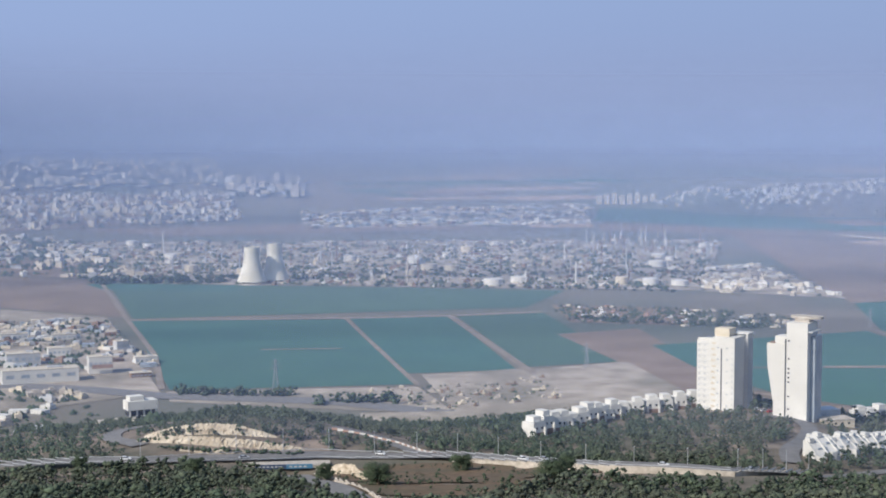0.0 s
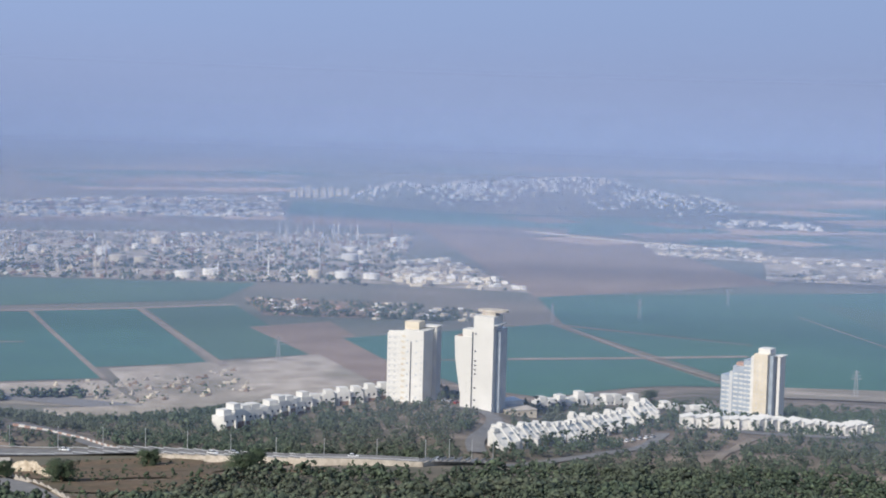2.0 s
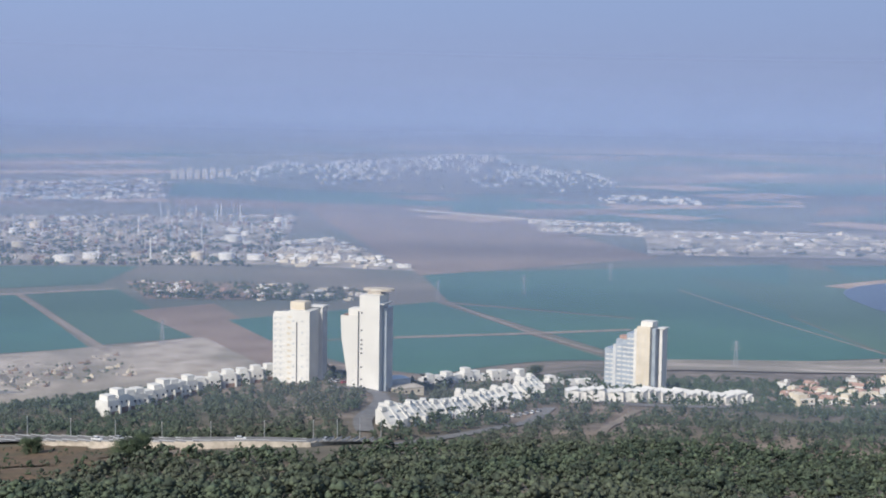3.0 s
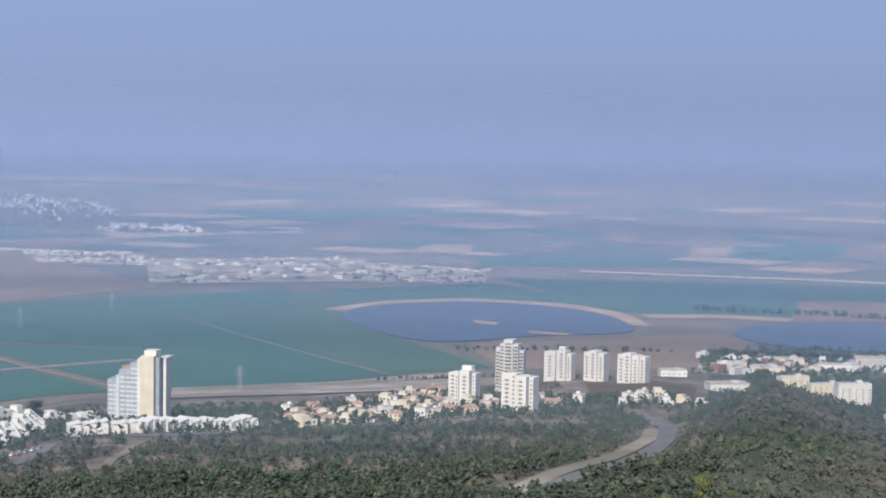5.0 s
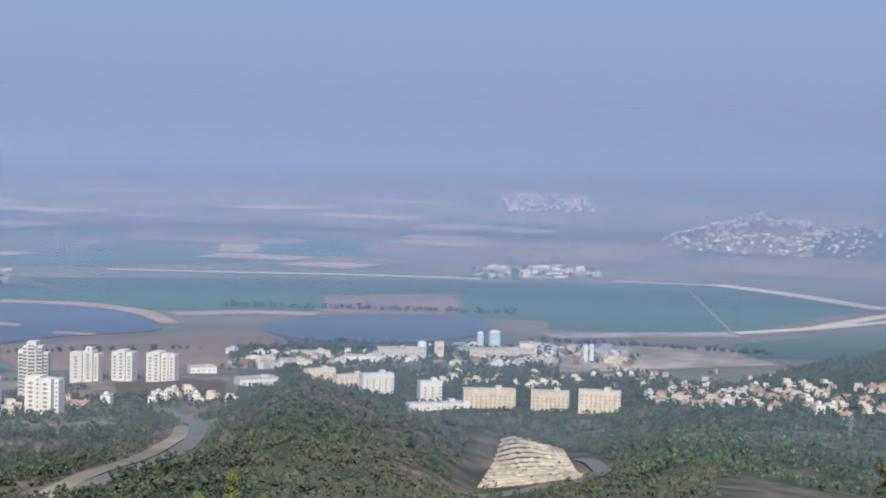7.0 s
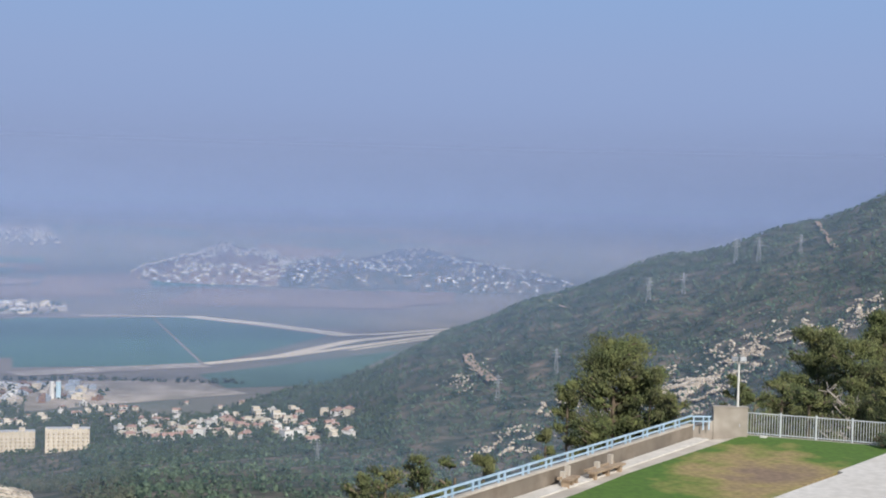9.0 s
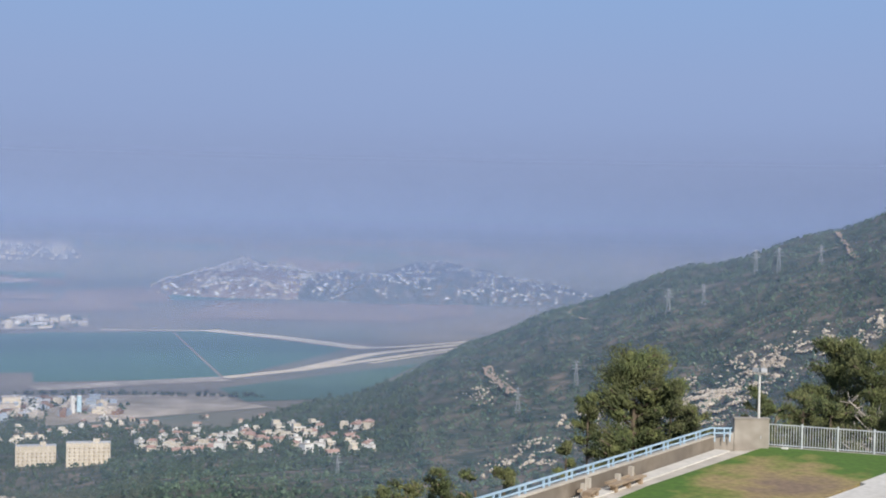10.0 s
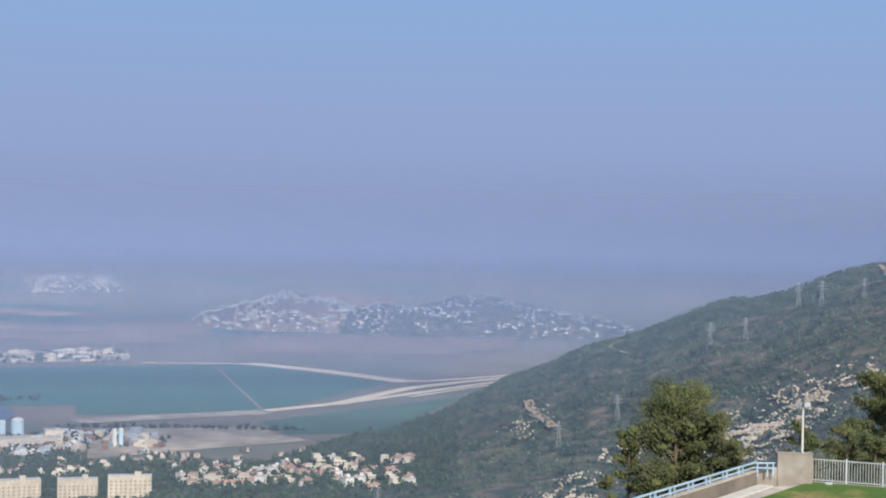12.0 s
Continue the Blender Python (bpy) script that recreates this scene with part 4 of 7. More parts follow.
# ---- rows of terraced houses ----
def terrace_unit(kind):
    t = new("terraced_house")
    if kind == "cube":
        boxpart("wall", WHITE, t, 0, 0, -3, 7.4, 9, 8.6)
        boxpart("upper_storey", WHITE, t, 1.2, 1.5, 5.6, 5.0, 6, 2.7)
        boxpart("parapet", WHITE, t, 0, -4.3, 5.6, 7.2, 0.35, 0.8)
        # brown panel on the wall paints the dark of the carport
        boxpart("carport", RUST_AND_SHADE, t, 0, -4.6, -2.4, 5.8, 0.5, 3.2, label="brown panel painted as a shaded carport opening")
        boxpart("pier", WHITE, t, -3.2, -5.2, -3, 0.8, 1.2, 6.2)
        boxpart("pier", WHITE, t, 3.2, -5.2, -3, 0.8, 1.2, 6.2)
        window_grid(t, GLASS_AND_SHADE, (-1.8, 1.8), (2.4,), -4.55, 1.2, 1.2)
    elif kind == "slope":
        s = Soup()
        prof = [(-5.4, -3), (-5.4, 0.8), (-3.4, 2.2), (1.8, 6.6), (4.6, 6.6), (4.6, -3)]
        for sx in (-3.5, 3.2):
            k = len(s.v)
            pts = [(sx + dx, py, pz + (0.8 if i in (1, 2, 3, 4) else 0)) for dx in (0, 0.7) for i, (py, pz) in enumerate(prof)]
            n = len(prof)
            s.add(pts, [tuple(range(n)), tuple(range(2 * n - 1, n - 1, -1))] + [(i, i + n, (i + 1) % n + n, (i + 1) % n)[::-1] for i in range(n)])
            part("party_wall", s, WHITE, t)
            s = Soup()
        pts = [(px, py, pz) for px in (-2.9, 3.2) for py, pz in prof]
        n = len(prof)
        s.add(pts, [tuple(range(n)), tuple(range(2 * n - 1, n - 1, -1))] + [(i, i + n, (i + 1) % n + n, (i + 1) % n)[::-1] for i in range(n)])
        part("sloping_roof", s, WHITE, t)
        # blue-grey block gives the roof a painted dark gap
        boxpart("roof_gap_shade", BLUEGREY, t, 1.2, -0.6, 3.2, 2.6, 2.4, 1.3, label="blue-grey block standing for a shaded roof gap")
        boxpart("stair_head", WHITE, t, -1.4, 2.6, 6.6, 2.6, 3.2, 2.0)
        boxpart("entrance_block", WHITE, t, -1.6, -6.6, -3, 2.8, 2.6, 4.6)
        boxpart("garden_wall", WHITE, t, 1.9, -7.2, -3, 2.4, 0.4, 2.6)
        boxpart("water_tank", WHITE, t, 1.6, 3.6, 6.6, 1.3, 1.2, 1.2)
        window_grid(t, GLASS_AND_SHADE, (1.5,), (-1.2,), -5.4, 1.5, 1.5)
    else:
        boxpart("wall", WHITE, t, 0, 0, -3, 7.0, 9, 9.8)
        s = Soup()
        s.add([(-3.6, -4.8, 6.8), (3.6, -4.8, 8.4), (3.6, 4.8, 8.4), (-3.6, 4.8, 6.8), (-3.6, -4.8, 6.4), (3.6, -4.8, 8.0), (3.6, 4.8, 8.0), (-3.6, 4.8, 6.4)], ((0, 1, 2, 3), (7, 6, 5, 4), (4, 5, 1, 0), (5, 6, 2, 1), (6, 7, 3, 2), (7, 4, 0, 3)))
        part("shed_roof", s, WHITE, t)
        boxpart("porch", WHITE, t, -1.6, -5.2, -3, 2.6, 1.8, 5.4)
        boxpart("fin", WHITE, t, 3.4, -5.0, -3, 0.3, 1.4, 9.6)
        window_grid(t, GREYWALL, (1.6,), (0.0, 3.2), -4.5, 1.4, 1.3)
    return t


LABELS = {"cube": "white cubic terraced house above carports", "slope": "white terraced house with a long sloping roof", "shed": "white terraced house with a slanting shed roof"}


def row_of(kind, line, n, off, group, rnd, sway=7.0, narrow=1.0, sink=0.0, jump=2.6):
    first = None
    P = along(line, n)
    for i, (x, y) in enumerate(P):
        d = P[min(i + 1, n - 1)] - P[max(i - 1, 0)]
        turn = math.atan2(d[1], d[0]) + off
        z = float(land(x, y)) + rnd.uniform(0.0, jump) - sink
        k = 1 + rnd.uniform(-2.0, 2.0) / math.hypot(x, y)
        x, y = x * k, y * k
        m = pose(x, y, z, 0, 0, math.degrees(turn) + rnd.uniform(-sway, sway))
        if first is None:
            first = terrace_unit(kind)
            first.matrix_world = m
            tagged(first, LABELS[kind], "house", group)
        else:
            copy_thing(first, m).scale = (narrow * rnd.uniform(0.92, 1.08), rnd.uniform(0.9, 1.1), rnd.uniform(0.85, 1.15))
        CLEAR.append((x, y, 6.5))
        CLEAR.append((x * 0.988, y * 0.988, 5.5))


rnd = random.Random(5)
row_of("cube", [ROW_A0, ROW_A1, ROW_A2], 16, -0.5, "terraced row below the towers", rnd)
row_of("slope", [ROW_B0, ROW_B1, ROW_B2], 26, -0.12, "sloping terraced row", rnd, sway=24.0, narrow=0.95)
row_of("slope", [(p[0] * 1.022, p[1] * 1.022) for p in (ROW_B0, ROW_B1, ROW_B2)], 13, 0.25, "sloping terraced row", rnd, sway=24.0, narrow=0.95)
row_of("shed", [ROW_C0, ROW_C1, ROW_C2], 27, 0.0, "shed-roofed terraced row", rnd, sway=2.0, narrow=0.72, sink=0.4, jump=0.8)
row_of("cube", [ROW_D0[:2], bearing(19.3, 955)], 11, 0.0, "terraced row at the back of the ridge", rnd, sink=3.6)
row_of("cube", [bearing(20.5, 965), bearing(22.0, 985)], 5, 0.0, "terraced row at the back of the ridge", rnd, sink=3.6)

# low garage building with parked roof deck
gx, gy, gz = GARAGE
t = thing("garage_building", gx, gy, gz - 2, facing(gx, gy, 0.5), "low cream garage with a rear deck coloured dark for shade", "garage")
boxpart("wall", CREAM, t, 0, 0, 0, 19, 12, 5.5)
boxpart("roof", CONCRETE, t, 0, 0, 5.5, 19.6, 12.6, 0.5)
# deck box takes blue-grey as the colour of its shade
boxpart("rear_deck", BLUEGREY, t, -1, 13, 0, 18, 12, 9)
window_grid(t, GLASS_AND_SHADE, (-6, -2, 2, 6), (3.2,), -6.0, 1.3, 1.2)
CLEAR.append((gx, gy, 16))


# ---- villas ----
def villa(kind):
    t = new("villa")
    if kind == 0:
        boxpart("wall", CREAM, t, 0, 0, -3, 11, 9, 8.6)
        s = Soup()
        s.add([(-6, -5, 5.6), (6, -5, 5.6), (6, 5, 5.6), (-6, 5, 5.6), (-3, 0, 8.2), (3, 0, 8.2)], ((0, 1, 5, 4), (1, 2, 5), (2, 3, 4, 5), (3, 0, 4), (3, 2, 1, 0)))
        part("hip_roof", s, REDROOF, t, "red tiled hip roof")
        window_grid(t, GLASS_AND_SHADE, (-3.4, 0.2, 3.4), (0.2, 3.2), -4.5, 1.3, 1.4)
    elif kind == 1:
        boxpart("wall", CREAM, t, 0, 0, -3, 12, 10, 8.4)
        boxpart("upper_storey", CREAM, t, -2, 1, 5.4, 7, 7, 3.2)
        boxpart("parapet", WHITE, t, 0, -4.8, 5.4, 12, 0.3, 0.9)
        boxpart("balcony", WHITE, t, 2.5, -5.7, 2.2, 5, 1.6, 1.0)
        window_grid(t, GLASS_AND_SHADE, (-4, -0.6, 3.2), (0.2, 3.3), -5.0, 1.5, 1.5)
    elif kind == 2:
        boxpart("wall", WHITE, t, 0, 0, -3, 9, 9, 10.5)
        boxpart("side_wing", CREAM, t, 6, 1.2, -3, 5, 7, 6.6)
        boxpart("roof", CONCRETE, t, 0, 0, 7.5, 9.4, 9.4, 0.4)
        boxpart("stair_head", WHITE, t, 1.6, 1.4, 7.9, 3.2, 3.2, 2.2)
        window_grid(t, GLASS_AND_SHADE, (-2.6, 2.2), (0.2, 3.4), -4.5, 1.3, 1.4)
    else:
        boxpart("wall", WHITE, t, 0, 0, -3, 14, 8, 6.8)
        s = Soup()
        s.add([(-7.5, -4.6, 3.8), (7.5, -4.6, 3.8), (7.5, 4.6, 3.8), (-7.5, 4.6, 3.8), (-7.5, 0, 6.6), (7.5, 0, 6.6)], ((0, 1, 5, 4), (1, 2, 5), (2, 3, 4, 5), (3, 0, 4), (3, 2, 1, 0)))
        part("gable_roof", s, REDROOF, t, "faded red tiled gable roof")
        window_grid(t, GLASS_AND_SHADE, (-4.5, 0, 4.5), (0.6,), -4.0, 1.5, 1.5)
        boxpart("chimney", WHITE, t, 3.5, 1.5, 5.0, 0.9, 0.9, 2.6)
    return t


VILLA_LABELS = ("two-storey cream villa with a red hip roof", "cream and white flat-roofed villa with balcony", "tall white cubic villa with a side wing", "long white house with a faded red gable roof")
VILLAS = []


def villas(quad, n, group, seed, apart=13.0, sizes=(0.62, 0.95), kinds=(0, 1, 2, 3, 1, 3)):
    rnd = random.Random(seed)
    (ax, ay), (bx, by), (cx, cy), (dx, dy) = quad
    done, tries = [], 0
    while len(done) < n and tries < 4000:
        tries += 1
        u, v = rnd.random(), rnd.random()
        x = (1 - v) * ((1 - u) * ax + u * bx) + v * ((1 - u) * dx + u * cx)
        y = (1 - v) * ((1 - u) * ay + u * by) + v * ((1 - u) * dy + u * cy)
        if any(math.hypot(x - p, y - q) < apart for p, q in done) or any(math.hypot(x - p, y - q) < r + 5 for p, q, r in CLEAR):
            continue
        done.append((x, y))
        k = rnd.choice(kinds)
        z = float(land(x, y)) + 0.6
        sc = rnd.uniform(*sizes)
        m = pose(x, y, z, 0, 0, math.degrees(facing(x, y, rnd.choice((-0.5, -0.2, 0.25, 0.6, 1.2)))))
        if k not in PROTO:
            PROTO[k] = villa(k)
            PROTO[k].matrix_world = m
            tagged(PROTO[k], VILLA_LABELS[k], "house", group)
            ob = PROTO[k]
        else:
            ob = copy_thing(PROTO[k], m)
            ob["group"] = group
        ob.scale = (sc, sc, sc)
    for x, y in done:
        CLEAR.append((x, y, 4.0))
        VILLAS.append((x, y))


PROTO = {}
villas((HOUSE0[:2], HOUSE3[:2], (570, 770), (440, 765)), 74, "villas on the slope below the ridge", 11)
villas(((1400, 765), VILLA2[:2], VILLA1[:2], VILLA0[:2]), 84, "villas in the side valley", 12, apart=13)
villas(VALLEY_A, 34, "houses among trees in the valley", 13, apart=20)
villas(EAST_VALLEY, 22, "houses among trees in the valley", 14, apart=18)
villas((BLOCK_A[:2], (760, 930), (680, 800), (610, 800)), 8, "villas on the slope below the ridge", 15, apart=15)
villas((bearing(40.5, 1150), bearing(45.5, 1250), bearing(45.5, 1130), bearing(41, 1060)), 9, "villas on the slope below the ridge", 16, apart=15, kinds=(1, 2))


# ---- long cream housing blocks in the valley ----
def long_block(place, w, h, mat, label, off=0.0, bays=6):
    x, y, z = place
    t = thing("housing_block", x, y, z - 4, facing(x, y, off), label, "apartment block", "long housing blocks in the valley")
    boxpart("wall", mat, t, 0, 0, 0, w, 11, h + 4)
    boxpart("roof", GREYWALL, t, 0, 0, h + 4, w + 0.4, 11.4, 0.4)
    for k in range(bays):
        bx = -w / 2 + w * (k + 0.5) / bays
        boxpart("bay", mat, t, bx - w / bays * 0.22, -6.0, 0, w / bays * 0.42, 1.8, h + 5)
        # brown panels stand for the shaded openings between the bays
        window_grid(t, OPENING_SHADE, (bx + w / bays * 0.2,), [5.4 + 3.0 * q for q in range(int(h / 3) - 1)], -5.45, w / bays * 0.30, 1.4)
    boxpart("stair_head", mat, t, w * 0.18, 0, h + 4.4, 5, 5, 2.6)
    CLEAR.append((x, y, w * 0.45))


long_block(LBX_A, 38, 14, CREAM, "cream housing block stepping down a wooded spur", 0.5, 5)
long_block(LBX_B, 42, 15, CREAM, "cream housing block stepping down a wooded spur", 0.5, 6)
long_block(LBX_C, 34, 20, WHITE, "white housing block at the end of the spur", 0.4, 5)
long_block(LB_C, 22, 20, WHITE, "white block with long dark balconies", 0.3, 3)
long_block(LB_D, 46, 17, CREAM, "cream ribbed housing block below the works", 0.12, 11)
long_block(LB_E, 33, 17, CREAM, "cream ribbed housing block beside trees", 0.0, 9)
long_block(LB_F, 34, 18, CREAM, "cream ribbed housing block at the valley bend", -0.05, 9)
rx, ry = bearing(53.4, 1290)
long_block((rx, ry, float(land(rx, ry))), 60, 6, WHITE, "low white roofs along the wooded spur", 0.35, 6)


# ---- works and silos in the valley ----
def hall(x, y, z, w, d, h, mat, label, off=0.0, roof=None, bays=5):
    t = thing("works_hall", x, y, z - 1, facing(x, y, off), label, "industrial hall")
    boxpart("wall", mat, t, 0, 0, 0, w, d, h + 1)
    boxpart("roof", roof or CONCRETE, t, 0, 0, h + 1, w + 0.8, d + 0.8, 0.7)
    window_grid(t, BLUEGREY, [-w / 2 + w * (k + 0.5) / bays for k in range(bays)], (h * 0.5,), -d / 2, w / bays * 0.55, h * 0.25)
    boxpart("roof_vent", GREYWALL, t, w * 0.2, 0, h + 1.7, w * 0.2, d * 0.4, 1.6)


def silo(place, r, h, mat, label):
    x, y, z = place
    t = thing("silo", x, y, z - 0.5, 0, label, "silo", "works silos")
    s = Soup()
    s.drum(0, 0, 0, r, r, h, 20)
    part("barrel", s, mat, t)
    s = Soup()
    s.drum(0, 0, h, r, r * 0.5, r * 0.35, 20)
    part("cap", s, WHITE, t)
    s = Soup()
    s.drum(0, 0, 0, r * 1.06, r * 1.06, h * 0.12, 20)
    part("base_ring", s, CONCRETE, t)


silo(SILO_A, 5.5, 24, LIGHTBLUE, "pale blue round works silo")
silo(SILO_B, 10, 25, LIGHTBLUE, "wide pale blue round works silo")
silo((SILO_C[0] - 4, SILO_C[1] + 3, 0), 3.6, 27, WHITE, "slim white round silo")
silo((SILO_C[0] + 4, SILO_C[1] - 3, 0), 3.6, 27, LIGHTBLUE, "slim pale blue round silo")
silo((SILO_D[0], SILO_D[1], 0), 7, 22, LIGHTBLUE, "pale blue silo beside a works hall")
hall(*HALL_A, 95, 30, 13, CONCRETE, "long grey concrete works hall", 0.1)
hall(HALL_A[0] + 38, HALL_A[1] - 26, 0, 26, 22, 22, CREAM, "tall cream works building", 0.1, bays=2)
hall(*HALL_B, 72, 28, 15, CONCRETE, "dusty concrete works hall", 0.1)
hall(SILO_D[0] + 22, SILO_D[1] - 16, 0, 14, 14, 22, CREAM, "tall ochre works tower", 0.1, bays=1)
hall(*HALL_C, 38, 18, 9, WHITE, "white public building with a flat roof", 0.35)
hall(HALL_D[0], HALL_D[1], HALL_D[2], 34, 22, 9, WHITE, "large white hall with a low roof", 0.2)
for k, (u, v) in enumerate(((0.15, 0.5), (0.4, 0.3), (0.62, 0.7), (0.85, 0.4), (0.3, 0.8))):
    (ax, ay), (bx, by), (cx, cy), (dx, dy) = PLANT
    x = (1 - v) * ((1 - u) * ax + u * bx) + v * ((1 - u) * dx + u * cx)
    y = (1 - v) * ((1 - u) * ay + u * by) + v * ((1 - u) * dy + u * cy)
    hall(x, y, float(land(x, y)), 40 + 8 * (k % 3), 20, 7 + k % 3, (CONCRETE, CREAM, WHITE)[k % 3], "low industrial shed among trees", 0.1)

# ---- works on the plain to the north ----
wa, wb = WORKS[3], WORKS[2]
for (az, d, w, dp, h, mat, label, off) in ((-15.3, 1905, 92, 26, 17, WHITE, "long white works hall with a blank front", 0.12), (-13.1, 1960, 30, 22, 22, WHITE, "white works building with a red band", 0.1), (-15.9, 2060, 44, 24, 16, GREYWALL, "grey works hall with a stair tower", 0.1),
                                          (-14.6, 2130, 30, 20, 12, WHITE, "white flat-roofed shed beside the yards", 0.1), (-11.4, 2035, 30, 16, 9, WHITE, "white shed beside the fields", 0.2), (-12.3, 2150, 18, 14, 16, GREYWALL, "grey office block with ribbon windows", 0.4),
                                          (-16.2, 2330, 40, 20, 9, WHITE, "white shed in the works area", 0.1), (-14.4, 2310, 36, 18, 8, WHITE, "white shed in the works area", 0.1), (-11.6, 1915, 26, 14, 6, RUST_AND_SHADE, "brown low shed beside the fields", 0.2)):
    x, y = bearing(az, d)
    hall(x, y, 0, w, dp, h, mat, label, off, roof=CREAM)
bx_, by_ = bearing(-13.0, 1945)
t = thing("sign_band", bx_, by_, 8, facing(bx_, by_, 0.1), "red painted band on the works front", "cladding")
boxpart("panel", REDROOF, t, 0, 0, 0, 26, 0.8, 5)
sx, sy, sz = STATION
t = thing("site_building", sx, sy, sz - 2, facing(sx, sy, 0.3), "white irregular building with slim piers", "building")
boxpart("body", WHITE, t, 0, 0, 3.5, 17, 9, 5)
boxpart("upper_storey", WHITE, t, -3, 0, 8.5, 8, 7, 2.5)
for px in (-7, -3, 1, 5, 8):
    boxpart("pier", WHITE, t, px, -3.5, 0, 0.8, 0.8, 3.5)
# solid dark block stands in for the shade below the body
boxpart("undercroft_shade", GLASS_AND_SHADE, t, 0, 1, 0, 15, 6, 3.5)


# ---- scattered towns and the refinery, far off in the haze ----
def spots(quad, n, rng):
    (ax, ay), (bx, by), (cx, cy), (dx, dy) = quad
    u, v = rng.uniform(0, 1, n), rng.uniform(0, 1, n)
    return (1 - v) * ((1 - u) * ax + u * bx) + v * ((1 - u) * dx + u * cx), (1 - v) * ((1 - u) * ay + u * by) + v * ((1 - u) * dy + u * cy)


def town(quad, n, w, h, label, seed, mats=None, trees=0, tree_size=7.0, lean=2.2, gaps=-0.22, grain=190.0):
    rng = np.random.default_rng(seed)
    mats = mats or (WHITE, CREAM, GREYWALL, REDROOF)
    soups = [Soup() for _ in mats]
    x, y = spots(quad, n, rng)
    m = np.array([noise.noise(Vector((p / grain, q / grain, 7))) > gaps for p, q in zip(x, y)])
    x, y, n = x[m], y[m], int(m.sum())
    X, Y, Z, S = plan(x, y)
    Z = Z + np.clip(np.hypot(X, Y) - 3300, 0, None) * 0.0015 + 1.5
    for i in range(n):
        ww = rng.uniform(*w) * S[i]
        dd = rng.uniform(*w) * S[i] * 0.8
        hh = (h[0] + (h[1] - h[0]) * rng.uniform(0, 1) ** lean) * S[i]
        k = int(rng.integers(0, len(mats)))
        turn = rng.choice((-0.4, 0.1, 0.5)) + rng.normal(0, 0.08)
        soups[k].box(X[i], Y[i], Z[i] - 1, ww, dd, hh + 1, turn)
        if rng.uniform() < 0.5:
            soups[k].box(X[i] + 0.15 * ww, Y[i], Z[i] + hh, ww * 0.4, dd * 0.5, 2.5 * S[i], turn)
    for s, m in zip(soups, mats):
        if s.v:
            tagged(s.done("distant_buildings", m), label, "buildings", kind="stuff")
    if trees:
        x, y = spots(quad, trees, rng)
        X, Y, Z, S = plan(x, y)
        k = 3
        sz = tree_size * rng.uniform(0.5, 1.2, (trees, k)) * S[:, None] * 0.6
        c = np.stack([X[:, None] + rng.normal(0, 1, (trees, k)) * tree_size * 0.7 * S[:, None], Y[:, None] + rng.normal(0, 1, (trees, k)) * tree_size * 0.7 * S[:, None], Z[:, None] + sz * 0.7], -1)
        v, f = clumps(c.reshape(-1, 3), sz.ravel(), rng, True)
        tagged(big_mesh("distant_trees", v, f, GREEN), "dark trees between distant buildings", "trees", kind="stuff")


ALLW = (WHITE, CREAM, CREAM, CONCRETE, GREYWALL)
IND2 = (WHITE, CREAM, CONCRETE, CONCRETE, GREYWALL, RUST_AND_SHADE, RUST_AND_SHADE, TILLED, TILLED)
IND = (WHITE, CREAM, GREYWALL, CONCRETE, RUST_AND_SHADE, BLUEGREY)
town(REFINERY, 1700, (3.5, 14), (2, 8), "hazy refinery sheds, units and pipework", 21, IND2, 1300, 8, lean=3.0, gaps=-0.02, grain=85.0)
town(WHITE_TIP, 190, (7, 22), (3, 7), "white low sheds at the refinery edge", 22, (WHITE, WHITE, CREAM, CONCRETE), 15)
town(WEST_TOWN, 170, (10, 26), (5, 14), "hazy sheds and houses west of the refinery", 23, ALLW, 260, 11)
town(BAND, 420, (12, 36), (4, 10), "pale industrial sheds in the haze", 24, IND, 200, 12)
town(CITY_LEFT, 620, (10, 28), (6, 26), "hazy town of white blocks", 25, ALLW, 320, 14)
town(CITY_MID, 60, (22, 55), (15, 60), "far row of pale blocks in the haze", 27, ALLW, 60, 20)
town(HAMLET, 60, (3.5, 10), (1.8, 3.4), "low farm buildings on the plain", 30, (WHITE, CREAM, CONCRETE, REDROOF, REDROOF, WHITE), 150, 6, gaps=-0.05, grain=60.0)
town(HAMLET2, 26, (5, 16), (1.8, 3.2), "pale greenhouse sheds on the plain", 31, (CREAM, CONCRETE, WHITE), 50, 7)
town(WORKS, 150, (6, 18), (2.5, 6), "works sheds and yards beside the fields", 32, IND, 150, 6)
town(WORKS2, 70, (7, 20), (2.5, 5), "low sheds beside the highway", 33, (WHITE, CREAM, CONCRETE, GREYWALL), 120, 6)
town(YARDS, 60, (2, 9), (0.5, 1.4), "heaps and low sheds on bare ground", 34, (CONCRETE, CONCRETE, TILLED, CREAM), 60, 3)
town(DEPOT_A, 80, (6, 22), (1.8, 4), "pale depot sheds on the plain", 35, (WHITE, CREAM, CONCRETE, CONCRETE), 50, 8)
town(DEPOT_B, 130, (5, 24), (1.8, 6), "pale works sheds on the plain", 36, (CREAM, CONCRETE, CONCRETE, WHITE), 50, 8)
town(DEPOT_C, 60, (6, 28), (1.2, 3.0), "pale works sheds on the plain", 37, (CREAM, CONCRETE, CONCRETE), 60, 8)
town(COMPLEX, 26, (16, 44), (5, 10), "pale blocks beside the far road", 38, (CREAM, CONCRETE, CONCRETE, WHITE), 70, 11)
town(SPECKS, 50, (12, 30), (5, 12), "far farm sheds", 42, (WHITE, CREAM), 40, 12)
town(PLANT2, 90, (8, 26), (3, 9), "sheds and yards of the cement works", 43, IND, 60, 7)
town(PLANT, 60, (8, 24), (4, 9), "sheds among trees near the reservoir", 44, IND, 160, 8)

